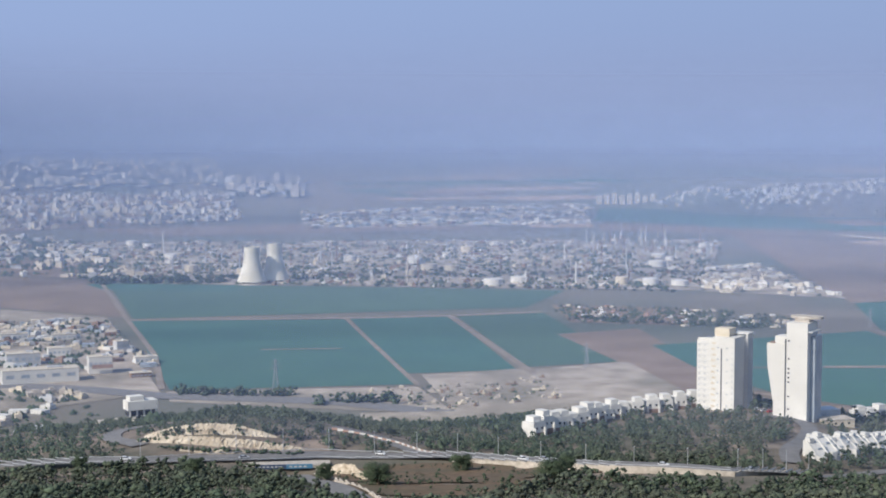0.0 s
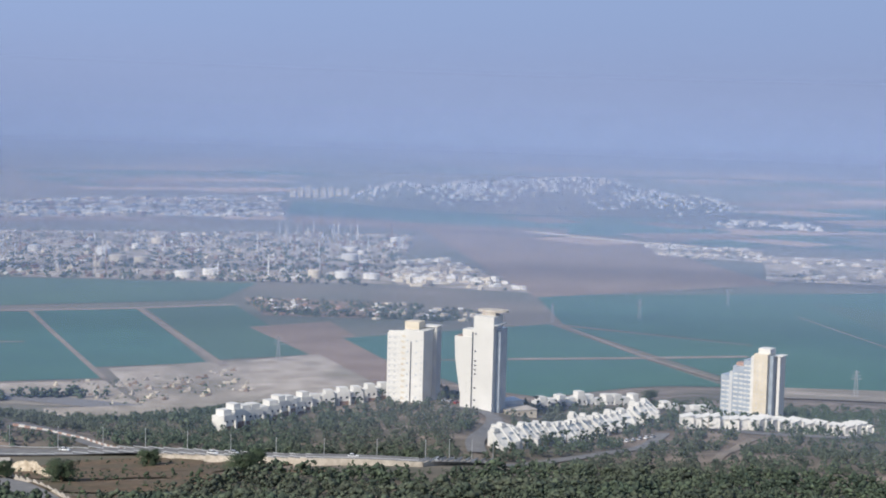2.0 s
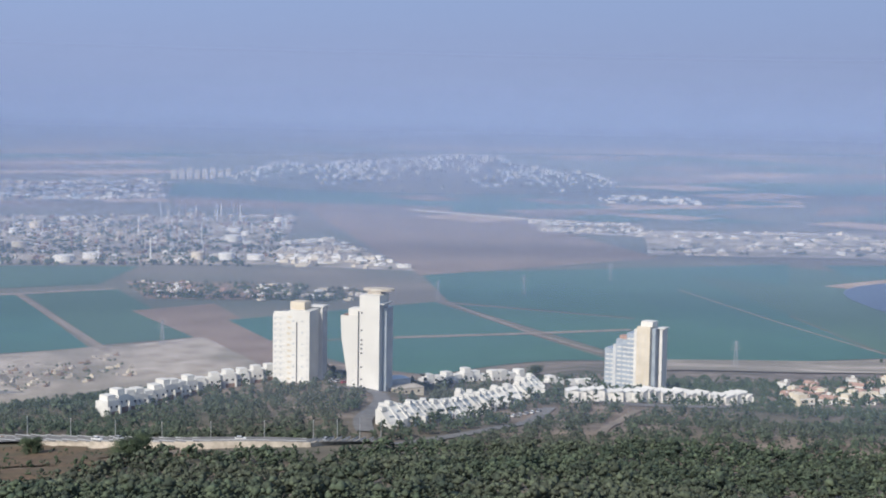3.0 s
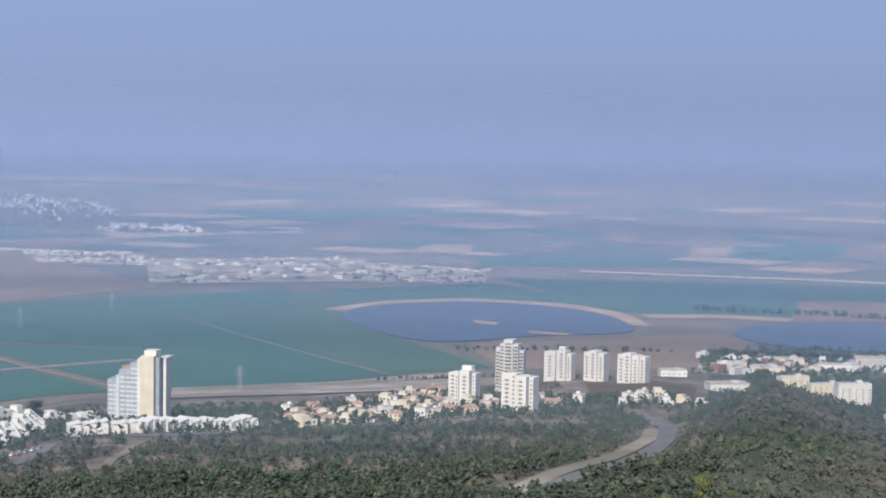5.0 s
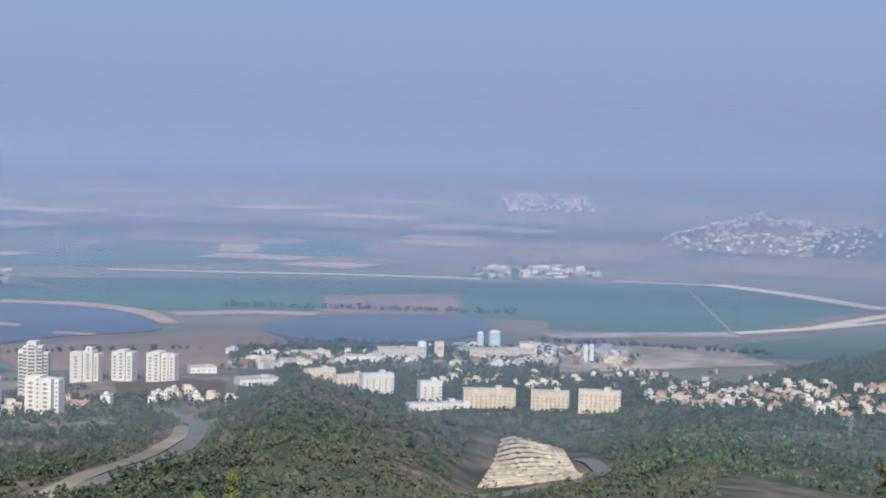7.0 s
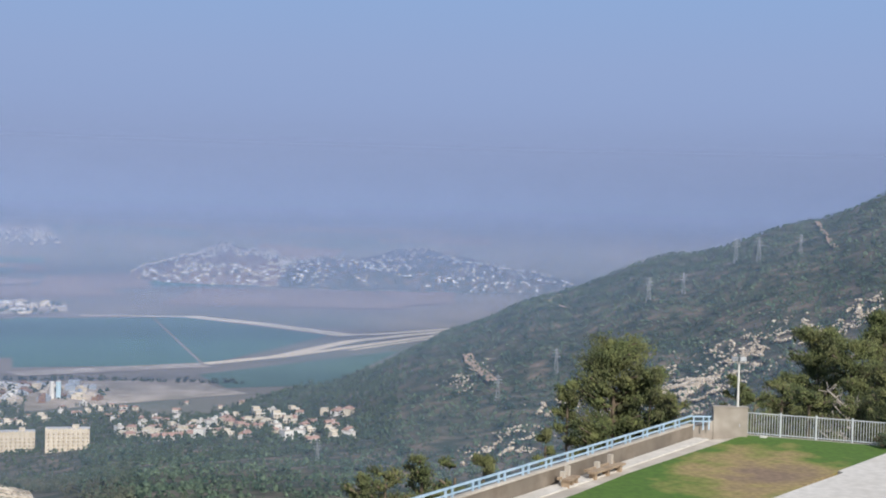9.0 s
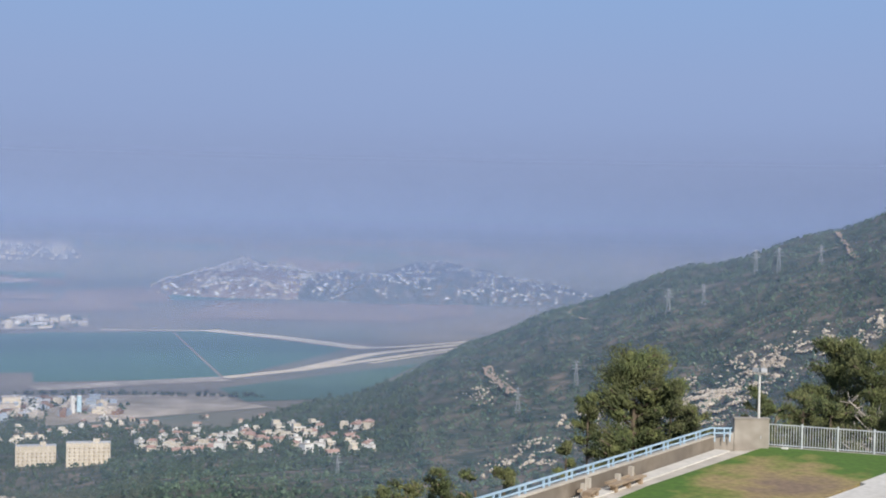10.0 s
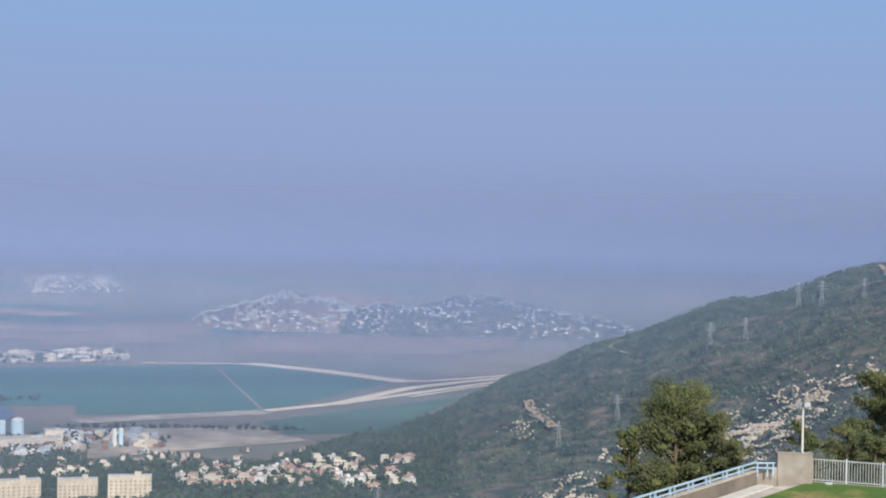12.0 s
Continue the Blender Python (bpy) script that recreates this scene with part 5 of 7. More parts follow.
for quad, mat in ((REFINERY, BARE), (WHITE_TIP, BARE), (WEST_TOWN, TILLED), (BAND, BARE), (CITY_LEFT, TILLED), (DEPOT_A, BARE), (DEPOT_B, BARE), (DEPOT_C, BARE), (HAMLET, TILLED), (COMPLEX, BARE), (PLANT2, BARE), (PLANT, BARE)):
    plot(quad, mat)

# far towns on low hills
def hill_town(az, d, half, depth, rise, n, size, label, seed, mat, trees=200, mats=None, flat=0.7, tall=0.0):
    """A low hill far off, with a scatter of pale houses over its near side."""
    rng = np.random.default_rng(seed)
    x, y = bearing(az, d)
    X, Y, Z, S = (float(q) for q in plan(x, y))
    g = -radians(az)
    cx, sx = math.cos(g), math.sin(g)

    def top(u, v):
        k = np.clip(1 - np.abs(u) ** 1.7 - np.abs(v) ** 2.0, 0, 1) ** flat
        bumps = [noise.noise(Vector((a * 2.6, b * 1.5, seed * 3.1))) * 0.42 + noise.noise(Vector((a * 7, b * 3, seed + 9.0))) * 0.16 for a, b in zip(np.ravel(u), np.ravel(v))]
        return rise * k * (0.92 + np.reshape(bumps, np.shape(u)))

    def place(u, v):
        return X + half * u * cx - depth * v * sx, Y + half * u * sx + depth * v * cx

    m = 36
    u, v = (q.ravel() for q in np.meshgrid(np.linspace(-1, 1, m), np.linspace(-1, 1, m)))
    px, py = place(u, v)
    slope = v * depth * 0.16
    hz = Z + slope - 2.0 + top(u, v)
    faces = [(j * m + i, j * m + i + 1, (j + 1) * m + i + 1, (j + 1) * m + i) for j in range(m - 1) for i in range(m - 1)]
    tagged(mesh_object("hill", np.column_stack([px, py, hz]), faces, mat, smooth=True), "low hazy hill under a far town", "hill", kind="structure")
    mats = mats or (WHITE, CREAM, GREYWALL, CONCRETE)
    soups = [Soup() for _ in mats]
    u, v = rng.uniform(-0.95, 0.95, n), rng.uniform(-0.95, 0.25, n)
    keep = (np.abs(u) ** 2.4 + np.abs(v) ** 2.2 < rng.uniform(0.5, 1.0, n)) & np.array([noise.noise(Vector((a * 4, b * 3, seed))) > -0.25 for a, b in zip(u, v)])
    for a, b in zip(u[keep], v[keep]):
        qx, qy = place(a, b)
        z = Z + b * depth * 0.16 - 2.0 + float(np.ravel(top(a, b))[0])
        w = size * rng.uniform(0.6, 1.5)
        h = size * (rng.uniform(0.45, 0.9) + tall * rng.uniform(0, 1) ** 3)
        soups[int(rng.integers(0, len(mats)))].box(qx, qy, z - 1.5, w, w * 0.8, h + 1.5, g + rng.choice((-0.4, 0.0, 0.5)))
    for sp, mt in zip(soups, mats):
        if sp.v:
            tagged(sp.done("distant_buildings", mt), label, "buildings", kind="stuff")
    u, v = rng.uniform(-1, 1, trees), rng.uniform(-1, 0.3, trees)
    qx, qy = place(u, v)
    sz = size * rng.uniform(0.35, 0.8, trees)
    vv, ff = clumps(np.column_stack([qx, qy, Z + v * depth * 0.16 - 2.0 + top(u, v) + sz * 0.4]), sz, rng, True)
    tagged(big_mesh("distant_trees", vv, ff, GREEN), "dark trees between distant houses", "trees", kind="stuff")


hill_town(65.6, 5777, 330, 120, 100, 900, 7.5, "hillside village of pale houses", 39, TILLED, 620, mats=(WHITE, CREAM, CREAM, ROCK), flat=0.95)
hill_town(72.2, 5590, 540, 130, 100, 720, 6.5, "far village of pale houses among trees", 40, MAQUIS, 1300, flat=0.85)
hill_town(15.2, 6466, 680, 95, 98, 1000, 7.0, "hazy town of pale apartment blocks", 28, PLAIN, 800, tall=1.4)
town(CITY_FAR, 500, (20, 70), (10, 42), "faint far town in the haze", 26, ALLW, 150, 30)
town(VILLAGE_C, 170, (16, 36), (8, 22), "faint far village", 41, ALLW, 60, 12)

# a patchwork of small far fields
rnd = random.Random(44)
for i in range(250):
    az, d = rnd.uniform(-2, 76), 3900 * (4.2 ** rnd.uniform(0, 1))
    if any(abs(az - a) < w and lo < d < hi for a, w, lo, hi in ((14, 7, 5500, 12000), (26, 6, 3000, 4300), (64, 5, 4500, 12000), (56, 3, 3500, 4300), (70, 6, 3000, 5600), (4, 9, 3000, 7200))):
        continue
    w, dp = rnd.uniform(60, 230) * d / 5000, rnd.uniform(120, 380) * (d / 5000) ** 1.4
    cx, cy = bearing(az, d)
    g = 0.35 + rnd.uniform(-0.2, 0.2)
    ux, uy, vx, vy = w * math.cos(g), w * math.sin(g), -dp * math.sin(g), dp * math.cos(g)
    plot(((cx - ux, cy - uy), (cx + ux, cy + uy), (cx + ux + vx, cy + uy + vy), (cx - ux + vx, cy - uy + vy)), rnd.choice((STUBBLE, TILLED, TILLED, CROP, CROP2, CROP2, STUBBLE)), 6)

# towers and stacks of the refinery, each one countable
rnd = random.Random(8)
for i in range(84):
    u, v = rnd.random(), rnd.uniform(0.15, 0.95)
    if i < 26:
        u, v = rnd.uniform(0.78, 0.97), rnd.uniform(0.0, 0.45)
    (ax, ay), (bx, by), (cx, cy), (dx, dy) = REFINERY
    x = (1 - v) * ((1 - u) * ax + u * bx) + v * ((1 - u) * dx + u * cx)
    y = (1 - v) * ((1 - u) * ay + u * by) + v * ((1 - u) * dy + u * cy)
    X, Y, Z, S = (float(q) for q in plan(x, y))
    s = Soup()
    r = rnd.uniform(1.0, 2.2) * S
    h = rnd.uniform(16, 56) * S
    s.drum(0, 0, 0, r, r * 0.7, h, 8)
    for q in (0.45, 0.8):
        s.drum(0, 0, h * q, r * 1.7, r * 1.7, 1.4, 8)
    ob = s.done("refinery_stack", rnd.choice((CONCRETE, WHITE, RUST_AND_SHADE, STEEL)))
    ob.location = (X, Y, Z)
    tagged(ob, "slim ringed refinery stack in the haze", "chimney stack", "refinery stacks")
for i in range(26):
    u, v = rnd.uniform(0.05, 0.98), rnd.uniform(0.1, 0.98)
    if i < 3:
        u, v = 0.86 + 0.05 * i, 0.93
    (ax, ay), (bx, by), (cx, cy), (dx, dy) = REFINERY
    x = (1 - v) * ((1 - u) * ax + u * bx) + v * ((1 - u) * dx + u * cx)
    y = (1 - v) * ((1 - u) * ay + u * by) + v * ((1 - u) * dy + u * cy)
    X, Y, Z, S = (float(q) for q in plan(x, y))
    s = Soup()
    r, h = rnd.uniform(10, 20) * S, rnd.uniform(11, 17) * S
    s.drum(0, 0, 0, r, r, h, 18)
    s.drum(0, 0, h, r, r * 0.1, h * 0.12, 18)
    ob = s.done("storage_tank", rnd.choice((WHITE, WHITE, CREAM)))
    ob.location = (X, Y, Z)
    tagged(ob, "round white storage tank at the refinery", "storage tank", "refinery tanks")
P = along([FARROW0, FARROW1], 8)
for i, (x, y) in enumerate(P):
    X, Y, Z, S = (float(q) for q in plan(x, y))
    t = thing("far_tower_block", X, Y, Z, 0.1, "pale far tower block in the haze", "apartment tower", "row of far tower blocks")
    boxpart("body", CREAM, t, 0, 0, 0, 22 * S, 18 * S, (40 + 6 * (i % 3)) * S)
    boxpart("roof_hut", WHITE, t, 0, 0, (40 + 6 * (i % 3)) * S, 8 * S, 8 * S, 5 * S)


# ---- the cooling towers ----
def cooling_tower(place, h, label):
    x, y, z = place
    t = thing("cooling_tower", x, y, z, 0, label, "cooling tower", "pair of cooling towers")
    n, rows = 40, 16
    verts, faces = [], []
    for j in range(rows + 1):
        k = j / rows
        r = 16.2 * math.sqrt(1 + ((k - 0.78) / 0.47) ** 2) if k < 0.78 else 16.2 * (1 + 0.6 * (k - 0.78) ** 2)
        verts += [(r * math.cos(2 * math.pi * i / n), r * math.sin(2 * math.pi * i / n), 6 + k * (h - 6)) for i in range(n)]
    faces = [(j * n + i, j * n + (i + 1) % n, (j + 1) * n + (i + 1) % n, (j + 1) * n + i) for j in range(rows) for i in range(n)]
    mesh_object("shell", verts, faces, COOLING, t, True)
    s = Soup()
    s.drum(0, 0, 0, 32.0, 31.6, 3, 40)
    part("basin", s, CONCRETE, t)
    for i in range(20):
        g = 2 * math.pi * i / 20
        s = Soup()
        beam(s, (31.4 * math.cos(g), 31.4 * math.sin(g), 2), (31.0 * math.cos(g + 0.1), 31.0 * math.sin(g + 0.1), 7), 1.2)
        part("leg", s, CONCRETE, t)


COOLING = surface("pale_stained_concrete", (0.62, 0.57, 0.47), (0.74, 0.70, 0.60), 0.05, 0.9, c=(0.50, 0.45, 0.36), scale2=0.02, mix2=0.6)
cooling_tower(COOL_A, 78, "pale stained concrete cooling tower, sunlit")
cooling_tower(COOL_B, 82, "pale concrete cooling tower behind its twin")


# ---- pylons and lamps ----
def pylon(h):
    t = new("power_pylon")
    for sx, sy in ((-1, -1), (1, -1), (1, 1), (-1, 1)):
        s = Soup()
        beam(s, (sx * h * 0.085, sy * h * 0.085, -2), (sx * h * 0.012, sy * h * 0.012, h), 0.32)
        part("leg", s, PYLONGREY, t)
    for k, w in ((0.68, 0.20), (0.80, 0.17), (0.92, 0.13)):
        s = Soup()
        beam(s, (-h * w, 0, h * k), (h * w, 0, h * k), 0.36)
        beam(s, (-h * w, 0, h * k), (0, 0, h * (k + 0.05)), 0.22)
        beam(s, (h * w, 0, h * k), (0, 0, h * (k + 0.05)), 0.22)
        part("crossarm", s, PYLONGREY, t)
    for k in range(7):
        s = Soup()
        a, b = k / 7, (k + 1) / 7
        ra, rb = 0.085 - 0.073 * a, 0.085 - 0.073 * b
        beam(s, (-h * ra, -h * ra, h * a), (h * rb, -h * rb, h * b), 0.16)
        beam(s, (h * ra, -h * ra, h * a), (-h * rb, -h * rb, h * b), 0.16)
        part("bracing", s, PYLONGREY, t)
    return t


first = None
for place, h in ((PYLON_A, 34), (PYLON_B, 32), (PYLON_C, 34), (PYLON_D, 33), (PYLON_E, 36), (PYLON_F, 30), (PYL_H1, 26), (PYL_H2, 26), (PYL_H3, 20), (PYL_H4, 26), (PYL_H5, 22), (PYL_H6, 22), (PYL_H7, 20), (PYL_H8, 14)):
    x, y, z = place
    m = pose(x, y, z, 0, 0, math.degrees(facing(x, y, 0.3)))
    if first is None:
        first = pylon(30)
        tagged(first, "grey steel lattice power pylon", "pylon", "power pylons")
        first.matrix_world = m
        ob = first
    else:
        ob = copy_thing(first, m)
    k = h / 30
    ob.scale = (k, k, k)


def street_lamp():
    t = new("street_lamp")
    s = Soup()
    s.drum(0, 0, -1, 0.16, 0.09, 10.5, 8)
    part("pole", s, STEEL, t)
    s = Soup()
    beam(s, (0, 0, 9.4), (0, -1.8, 9.9), 0.1)
    part("arm", s, STEEL, t)
    boxpart("lantern", GREYWALL, t, 0, -2.1, 9.8, 0.35, 0.9, 0.2)
    return t


def highway_line():
    return next(p for p, w in WAYS if w == 13)


lamp = None
HW = highway_line()
for x, y in list(along(HW[2:], 17)) + list(along([ROW_B0[:2], ROW_B1[:2]], 4) * 0.975):
    k = 1 + 9.0 / math.hypot(x, y)
    x, y = x * k, y * k
    m = pose(x, y, float(land(x, y)), 0, 0, math.degrees(facing(x, y)))
    if lamp is None:
        lamp = street_lamp()
        tagged(lamp, "tall grey street lamp beside the hillside road", "street lamp", "street lamps along the road")
        lamp.matrix_world = m
    else:
        copy_thing(lamp, m)


# ---- highway edge: low wall, guard rail and bridge ----
def strip_along(pts, n, shift, z0, z1, thick, name, mat, parent):
    P = along(pts, n)
    for a, b in zip(P[:-1], P[1:]):
        s = Soup()
        r = np.array([1 - shift / np.hypot(*a), 1 - shift / np.hypot(*b)])
        a, b = a * r[0], b * r[1]
        za, zb = float(land(*a)), float(land(*b))
        g = math.atan2(b[1] - a[1], b[0] - a[0])
        mid = (a + b) / 2
        s.box(mid[0], mid[1], (za + zb) / 2 + z0 + float(bank(*mid)[0]), math.hypot(*(b - a)) + 0.2, thick, z1 - z0, g)
        part(name, s, mat, parent)


verge = tagged(new("road_barrier"), "pale concrete barrier along the lower road", "barrier", kind="structure")
LOWER = along([(-52, 592), (-38, 532), (-22, 482), (-15, 453), (-6, 401), (0, 352), (9, 282)], 36)
for a, b in zip(LOWER[:-1], LOWER[1:]):
    s = Soup()
    mid = (a + b) / 2
    s.box(mid[0], mid[1], float(land(*mid)) - 0.8, math.hypot(*(b - a)) + 0.1, 0.5, 1.7, math.atan2(b[1] - a[1], b[0] - a[0]))
    part("barrier_run", s, CONCRETE, verge)
edge = tagged(new("highway_wall"), "pale concrete retaining wall along the highway", "wall", kind="structure")
strip_along(HW[6:], 36, 7.2, -3.0, 0.1, 0.6, "wall_run", CONCRETE, edge)
rail = tagged(new("guard_rail"), "white and grey steel guard rail of the highway", "guard rail")
strip_along(HW, 55, 6.6, 0.5, 0.8, 0.12, "rail_beam", STEEL, rail)
rail2 = tagged(new("guard_rail"), "white and grey steel guard rail of the highway", "guard rail")
strip_along(HW, 55, -6.4, 0.5, 0.8, 0.12, "rail_beam", STEEL, rail2)
bx, by, bz = BRIDGE
t = thing("road_bridge", bx * 0.985, by * 0.985, bz - 5.0, facing(bx, by, 0.0), "road bridge with blue sign hoardings", "bridge")
boxpart("abutment", CONCRETE, t, 17, 0, 0, 6, 10, 5)
boxpart("abutment", CONCRETE, t, -17, 0, 0, 6, 10, 5)
boxpart("deck_beam", CONCRETE, t, 0, 0, 4.6, 40, 9, 1.2)
# brown box fills the opening as painted shade under the deck
boxpart("underpass_shade", RUST_AND_SHADE, t, 6, 3, 0, 16, 5, 4.6)
boxpart("hoarding", NAVY, t, -5, -4.7, 4.5, 13, 0.25, 1.9, label="dark blue sign hoarding")
boxpart("hoarding", SIGNBLUE, t, 7, -4.7, 4.5, 11, 0.25, 1.9, label="blue sign hoarding")
s = Soup()
for k in range(6):
    s.box(-9.5 + 1.7 * k, -4.85, 5.2, 1.1, 0.06, 0.5)
for k in range(4):
    s.box(3.4 + 2.0 * k, -4.85, 5.1, 1.3, 0.06, 0.6)
part("lettering_bars", s, GREYWALL, t, "pale bars of unreadable writing")
CLEAR += [(bx * 0.95, by * 0.95, 20), (bx * 0.985, by * 0.985, 14)]


# ---- rock cuts ----
def rock_band(name, pts, n, h, label, setz=0.0, seed=1):
    """A rough broken rock face along a line, highest in the middle."""
    rng = np.random.default_rng(seed)
    P = along(pts, n)
    rows = 7
    verts = []
    for i, (x, y) in enumerate(P):
        k = i / (n - 1)
        hh = h * (0.12 + 0.88 * math.sin(math.pi * k) ** 0.8) * rng.uniform(0.93, 1.07)
        z = float(land(x, y)) + setz
        for j in range(rows):
            q = j / (rows - 1)
            back = 1 + (q * 5.5 + rng.normal(0, 0.35)) / math.hypot(x, y)
            verts.append((x * back + rng.normal(0, 0.4), y * back, z - 2 + q * (hh + 2) + rng.normal(0, 0.14) * (q > 0)))
    faces = [(i * rows + j, (i + 1) * rows + j, (i + 1) * rows + j + 1, i * rows + j + 1) for i in range(n - 1) for j in range(rows - 1)]
    tagged(mesh_object(name, verts, faces, ROCK), label, "rock face", kind="structure")
    CLEAR.extend([(x * 0.985, y * 0.985, 9) for x, y in P[::3]])
    CLEAR.extend([(x * 0.96, y * 0.96, 8) for x, y in P[::3]])


rock_band("rock_cut", [bearing(-11.5, 679), bearing(-8.84, 669), bearing(-6.3, 662)], 90, 4.6, "pale limestone road cut below the pines", seed=2)
rock_band("rock_cut", [bearing(-11.8, 668), bearing(-8.84, 651), bearing(-5.2, 646)], 110, 3.8, "pale limestone road cut below the pines", seed=3)
rock_band("rock_cut", [bearing(-10.6, 647), bearing(-8.85, 638), bearing(-6.4, 638)], 60, 2.0, "low pale rock edge beside the highway", seed=4)
rock_band("rock_cut", [bearing(-4.9, 606), bearing(-3.6, 572), bearing(-3.0, 535)], 50, 3.4, "pale limestone beside the lower road", seed=5)

rng = np.random.default_rng(41)
hedge = np.vstack([along([bearing(-11.6, 671), bearing(-8.84, 658), bearing(-6.0, 653)], 70), along([bearing(-10.9, 653), bearing(-8.85, 643), bearing(-5.6, 641)], 60)]) + rng.normal(0, 0.8, (130, 2))
v, f = clumps(np.column_stack([hedge, land(hedge[:, 0], hedge[:, 1]) + 1.4]), rng.uniform(0.5, 1.5, 130), rng)
tagged(big_mesh("ledge_shrubs", v, f, GREEN), "dark shrubs on the ledges of the rock cut", "shrubs", kind="stuff")
fence = tagged(new("barrier_rail"), "red and white striped barrier along the ramp", "barrier")
RAMP = along([(-52, 687), (-36, 679), (-20, 662), (-7, 634), (6, 611)], 34)
for i, (a, b) in enumerate(zip(RAMP[:-1], RAMP[1:])):
    s = Soup()
    mid = (a + b) / 2
    s.box(mid[0], mid[1], float(land(*mid)) + 0.2, math.hypot(*(b - a)), 0.4, 1.1, math.atan2(b[1] - a[1], b[0] - a[0]))
    part("stripe", s, (REDROOF, WHITE)[i % 2], fence)

# terraced rock slope with a road round it
A, B, C, D = (np.array(q[:2], float) for q in (HQ_A, HQ_B, HQ_C, HQ_D))
rng = np.random.default_rng(9)
slope = tagged(new("terraced_rock_slope"), "pale terraced limestone slope planted with small shrubs", "rock terraces", kind="structure")
bush_c, bush_s = [], []
for k in range(13):
    a, b = A + (B - A) * k / 12, D + (C - D) * k / 12
    n = 30
    verts = []
    for i in range(n + 1):
        p = a + (b - a) * i / n
        bow = 1 + 0.05 * math.sin(math.pi * i / n) * (k / 12 - 0.35)
        p = p * bow
        z = float(land(*p))
        hh = 1.35 + rng.normal(0, 0.22)
        verts += [(p[0], p[1], z - 1.0), (p[0] * 1.0015 + rng.normal(0, .25), p[1] * 1.0015, z + hh), (p[0] * 1.004, p[1] * 1.004, z + hh + 0.1), (p[0] * 1.004, p[1] * 1.004, z - 1)]
        if rng.uniform() < 0.5:
            bush_c.append((p[0] * 1.007, p[1] * 1.007, z + 0.6))
            bush_s.append(rng.uniform(0.4, 1.1))
    # dense row at each wall's foot stands in for the step's shadow line
    for i in range(70):
        p = (a + (b - a) * i / 69) * (1 + 0.05 * math.sin(math.pi * i / 69) * (k / 12 - 0.35))
        bush_c.append((p[0] * 0.9985, p[1] * 0.9985, float(land(*p)) + 0.25))
        bush_s.append(rng.uniform(0.3, 0.62))
    faces = [(4 * i + j, 4 * i + 4 + j, 4 * i + 5 + j, 4 * i + 1 + j) for i in range(n) for j in range(3)]
    mesh_object("terrace_wall", verts, faces, ROCK, slope)
v, f = clumps(np.array(bush_c), np.array(bush_s), rng)
tagged(big_mesh("terrace_shrubs_and_step_shade", v, f, GREEN), "small dark shrubs on the rock terraces, some standing for step shade", "shrubs", kind="stuff")
for u in np.linspace(0, 1, 7):
    for w in np.linspace(0, 1, 7):
        p = (A * (1 - u) + B * u) * (1 - w) + (D * (1 - u) + C * u) * w
        CLEAR.append((p[0], p[1], 15))
        CLEAR.append((p[0] * 0.96, p[1] * 0.96, 10))

# ---- broken white rock on the far slope ----
rng = np.random.default_rng(17)
rc, rs = [], []
OUTCROPS = ((83.2, 1015, 1.4, 75, 6500), (85.7, 1062, 1.6, 60, 5200), (88.6, 1080, 1.2, 40, 2600), (78.0, 1062, 1.0, 28, 1900), (76.6, 1000, 0.8, 26, 800), (76.3, 925, 1.2, 40, 900), (80.5, 980, 1.4, 60, 1200), (74.6, 1330, 0.7, 70, 500))
for az0, d0, half, deep, count in OUTCROPS:
    for _ in range(count):
        az, d = rng.normal(az0, half * 0.6), rng.normal(d0, deep * 0.6)
        x, y = bearing(az, d)
        if abs(noise.noise(Vector((x / 26, y / 13, 3)))) > 0.085 or noise.noise(Vector((x / 45, y / 45, 8))) < -0.2:
            continue
        rc.append((x + rng.normal(0, 1.2), y + rng.normal(0, 1.2), float(land(x, y)) + 2.0))
        rs.append(rng.uniform(0.45, 1.5))
v, f = clumps(np.array(rc), np.array(rs), rng)
tagged(big_mesh("rock_outcrops", v, f, ROCK), "broken pale limestone outcrops on the scrubby slope", "rocks", kind="stuff")

# ---- reservoirs ----
def water(name, pts, label):
    P = [(p[0], p[1], 1.35) for p in pts]
    tagged(mesh_object(name, P, [tuple(range(len(P)))], WATER), label, "reservoir", kind="structure")


def rounded(pts, n=3):
    P = [Vector((p[0], p[1])) for p in pts]
    for _ in range(n):
        Q = []
        for a, b in zip(P, P[1:] + P[:1]):
            Q += [a * 0.75 + b * 0.25, a * 0.25 + b * 0.75]
        P = Q
    return P


water("reservoir", rounded(LAKE_A), "blue reservoir with a curved sandy bank")
water("reservoir", rounded(LAKE_B, 2), "long blue reservoir behind the works")
for quad in (SPIT_A, SPIT_B):
    patch("sandbank", quad, STUBBLE, "pale sandbank in the reservoir", lift=1.6, n=4, category="sandbank")

# ---- cars ----
CARPAINT = [surface("white_car_paint", (0.75, 0.75, 0.74), (0.80, 0.80, 0.79), 1.0, 0.3), surface("silver_car_paint", (0.38, 0.39, 0.40), (0.44, 0.45, 0.46), 1.0, 0.3), surface("red_car_paint", (0.35, 0.04, 0.03), (0.40, 0.05, 0.04), 1.0, 0.3)]


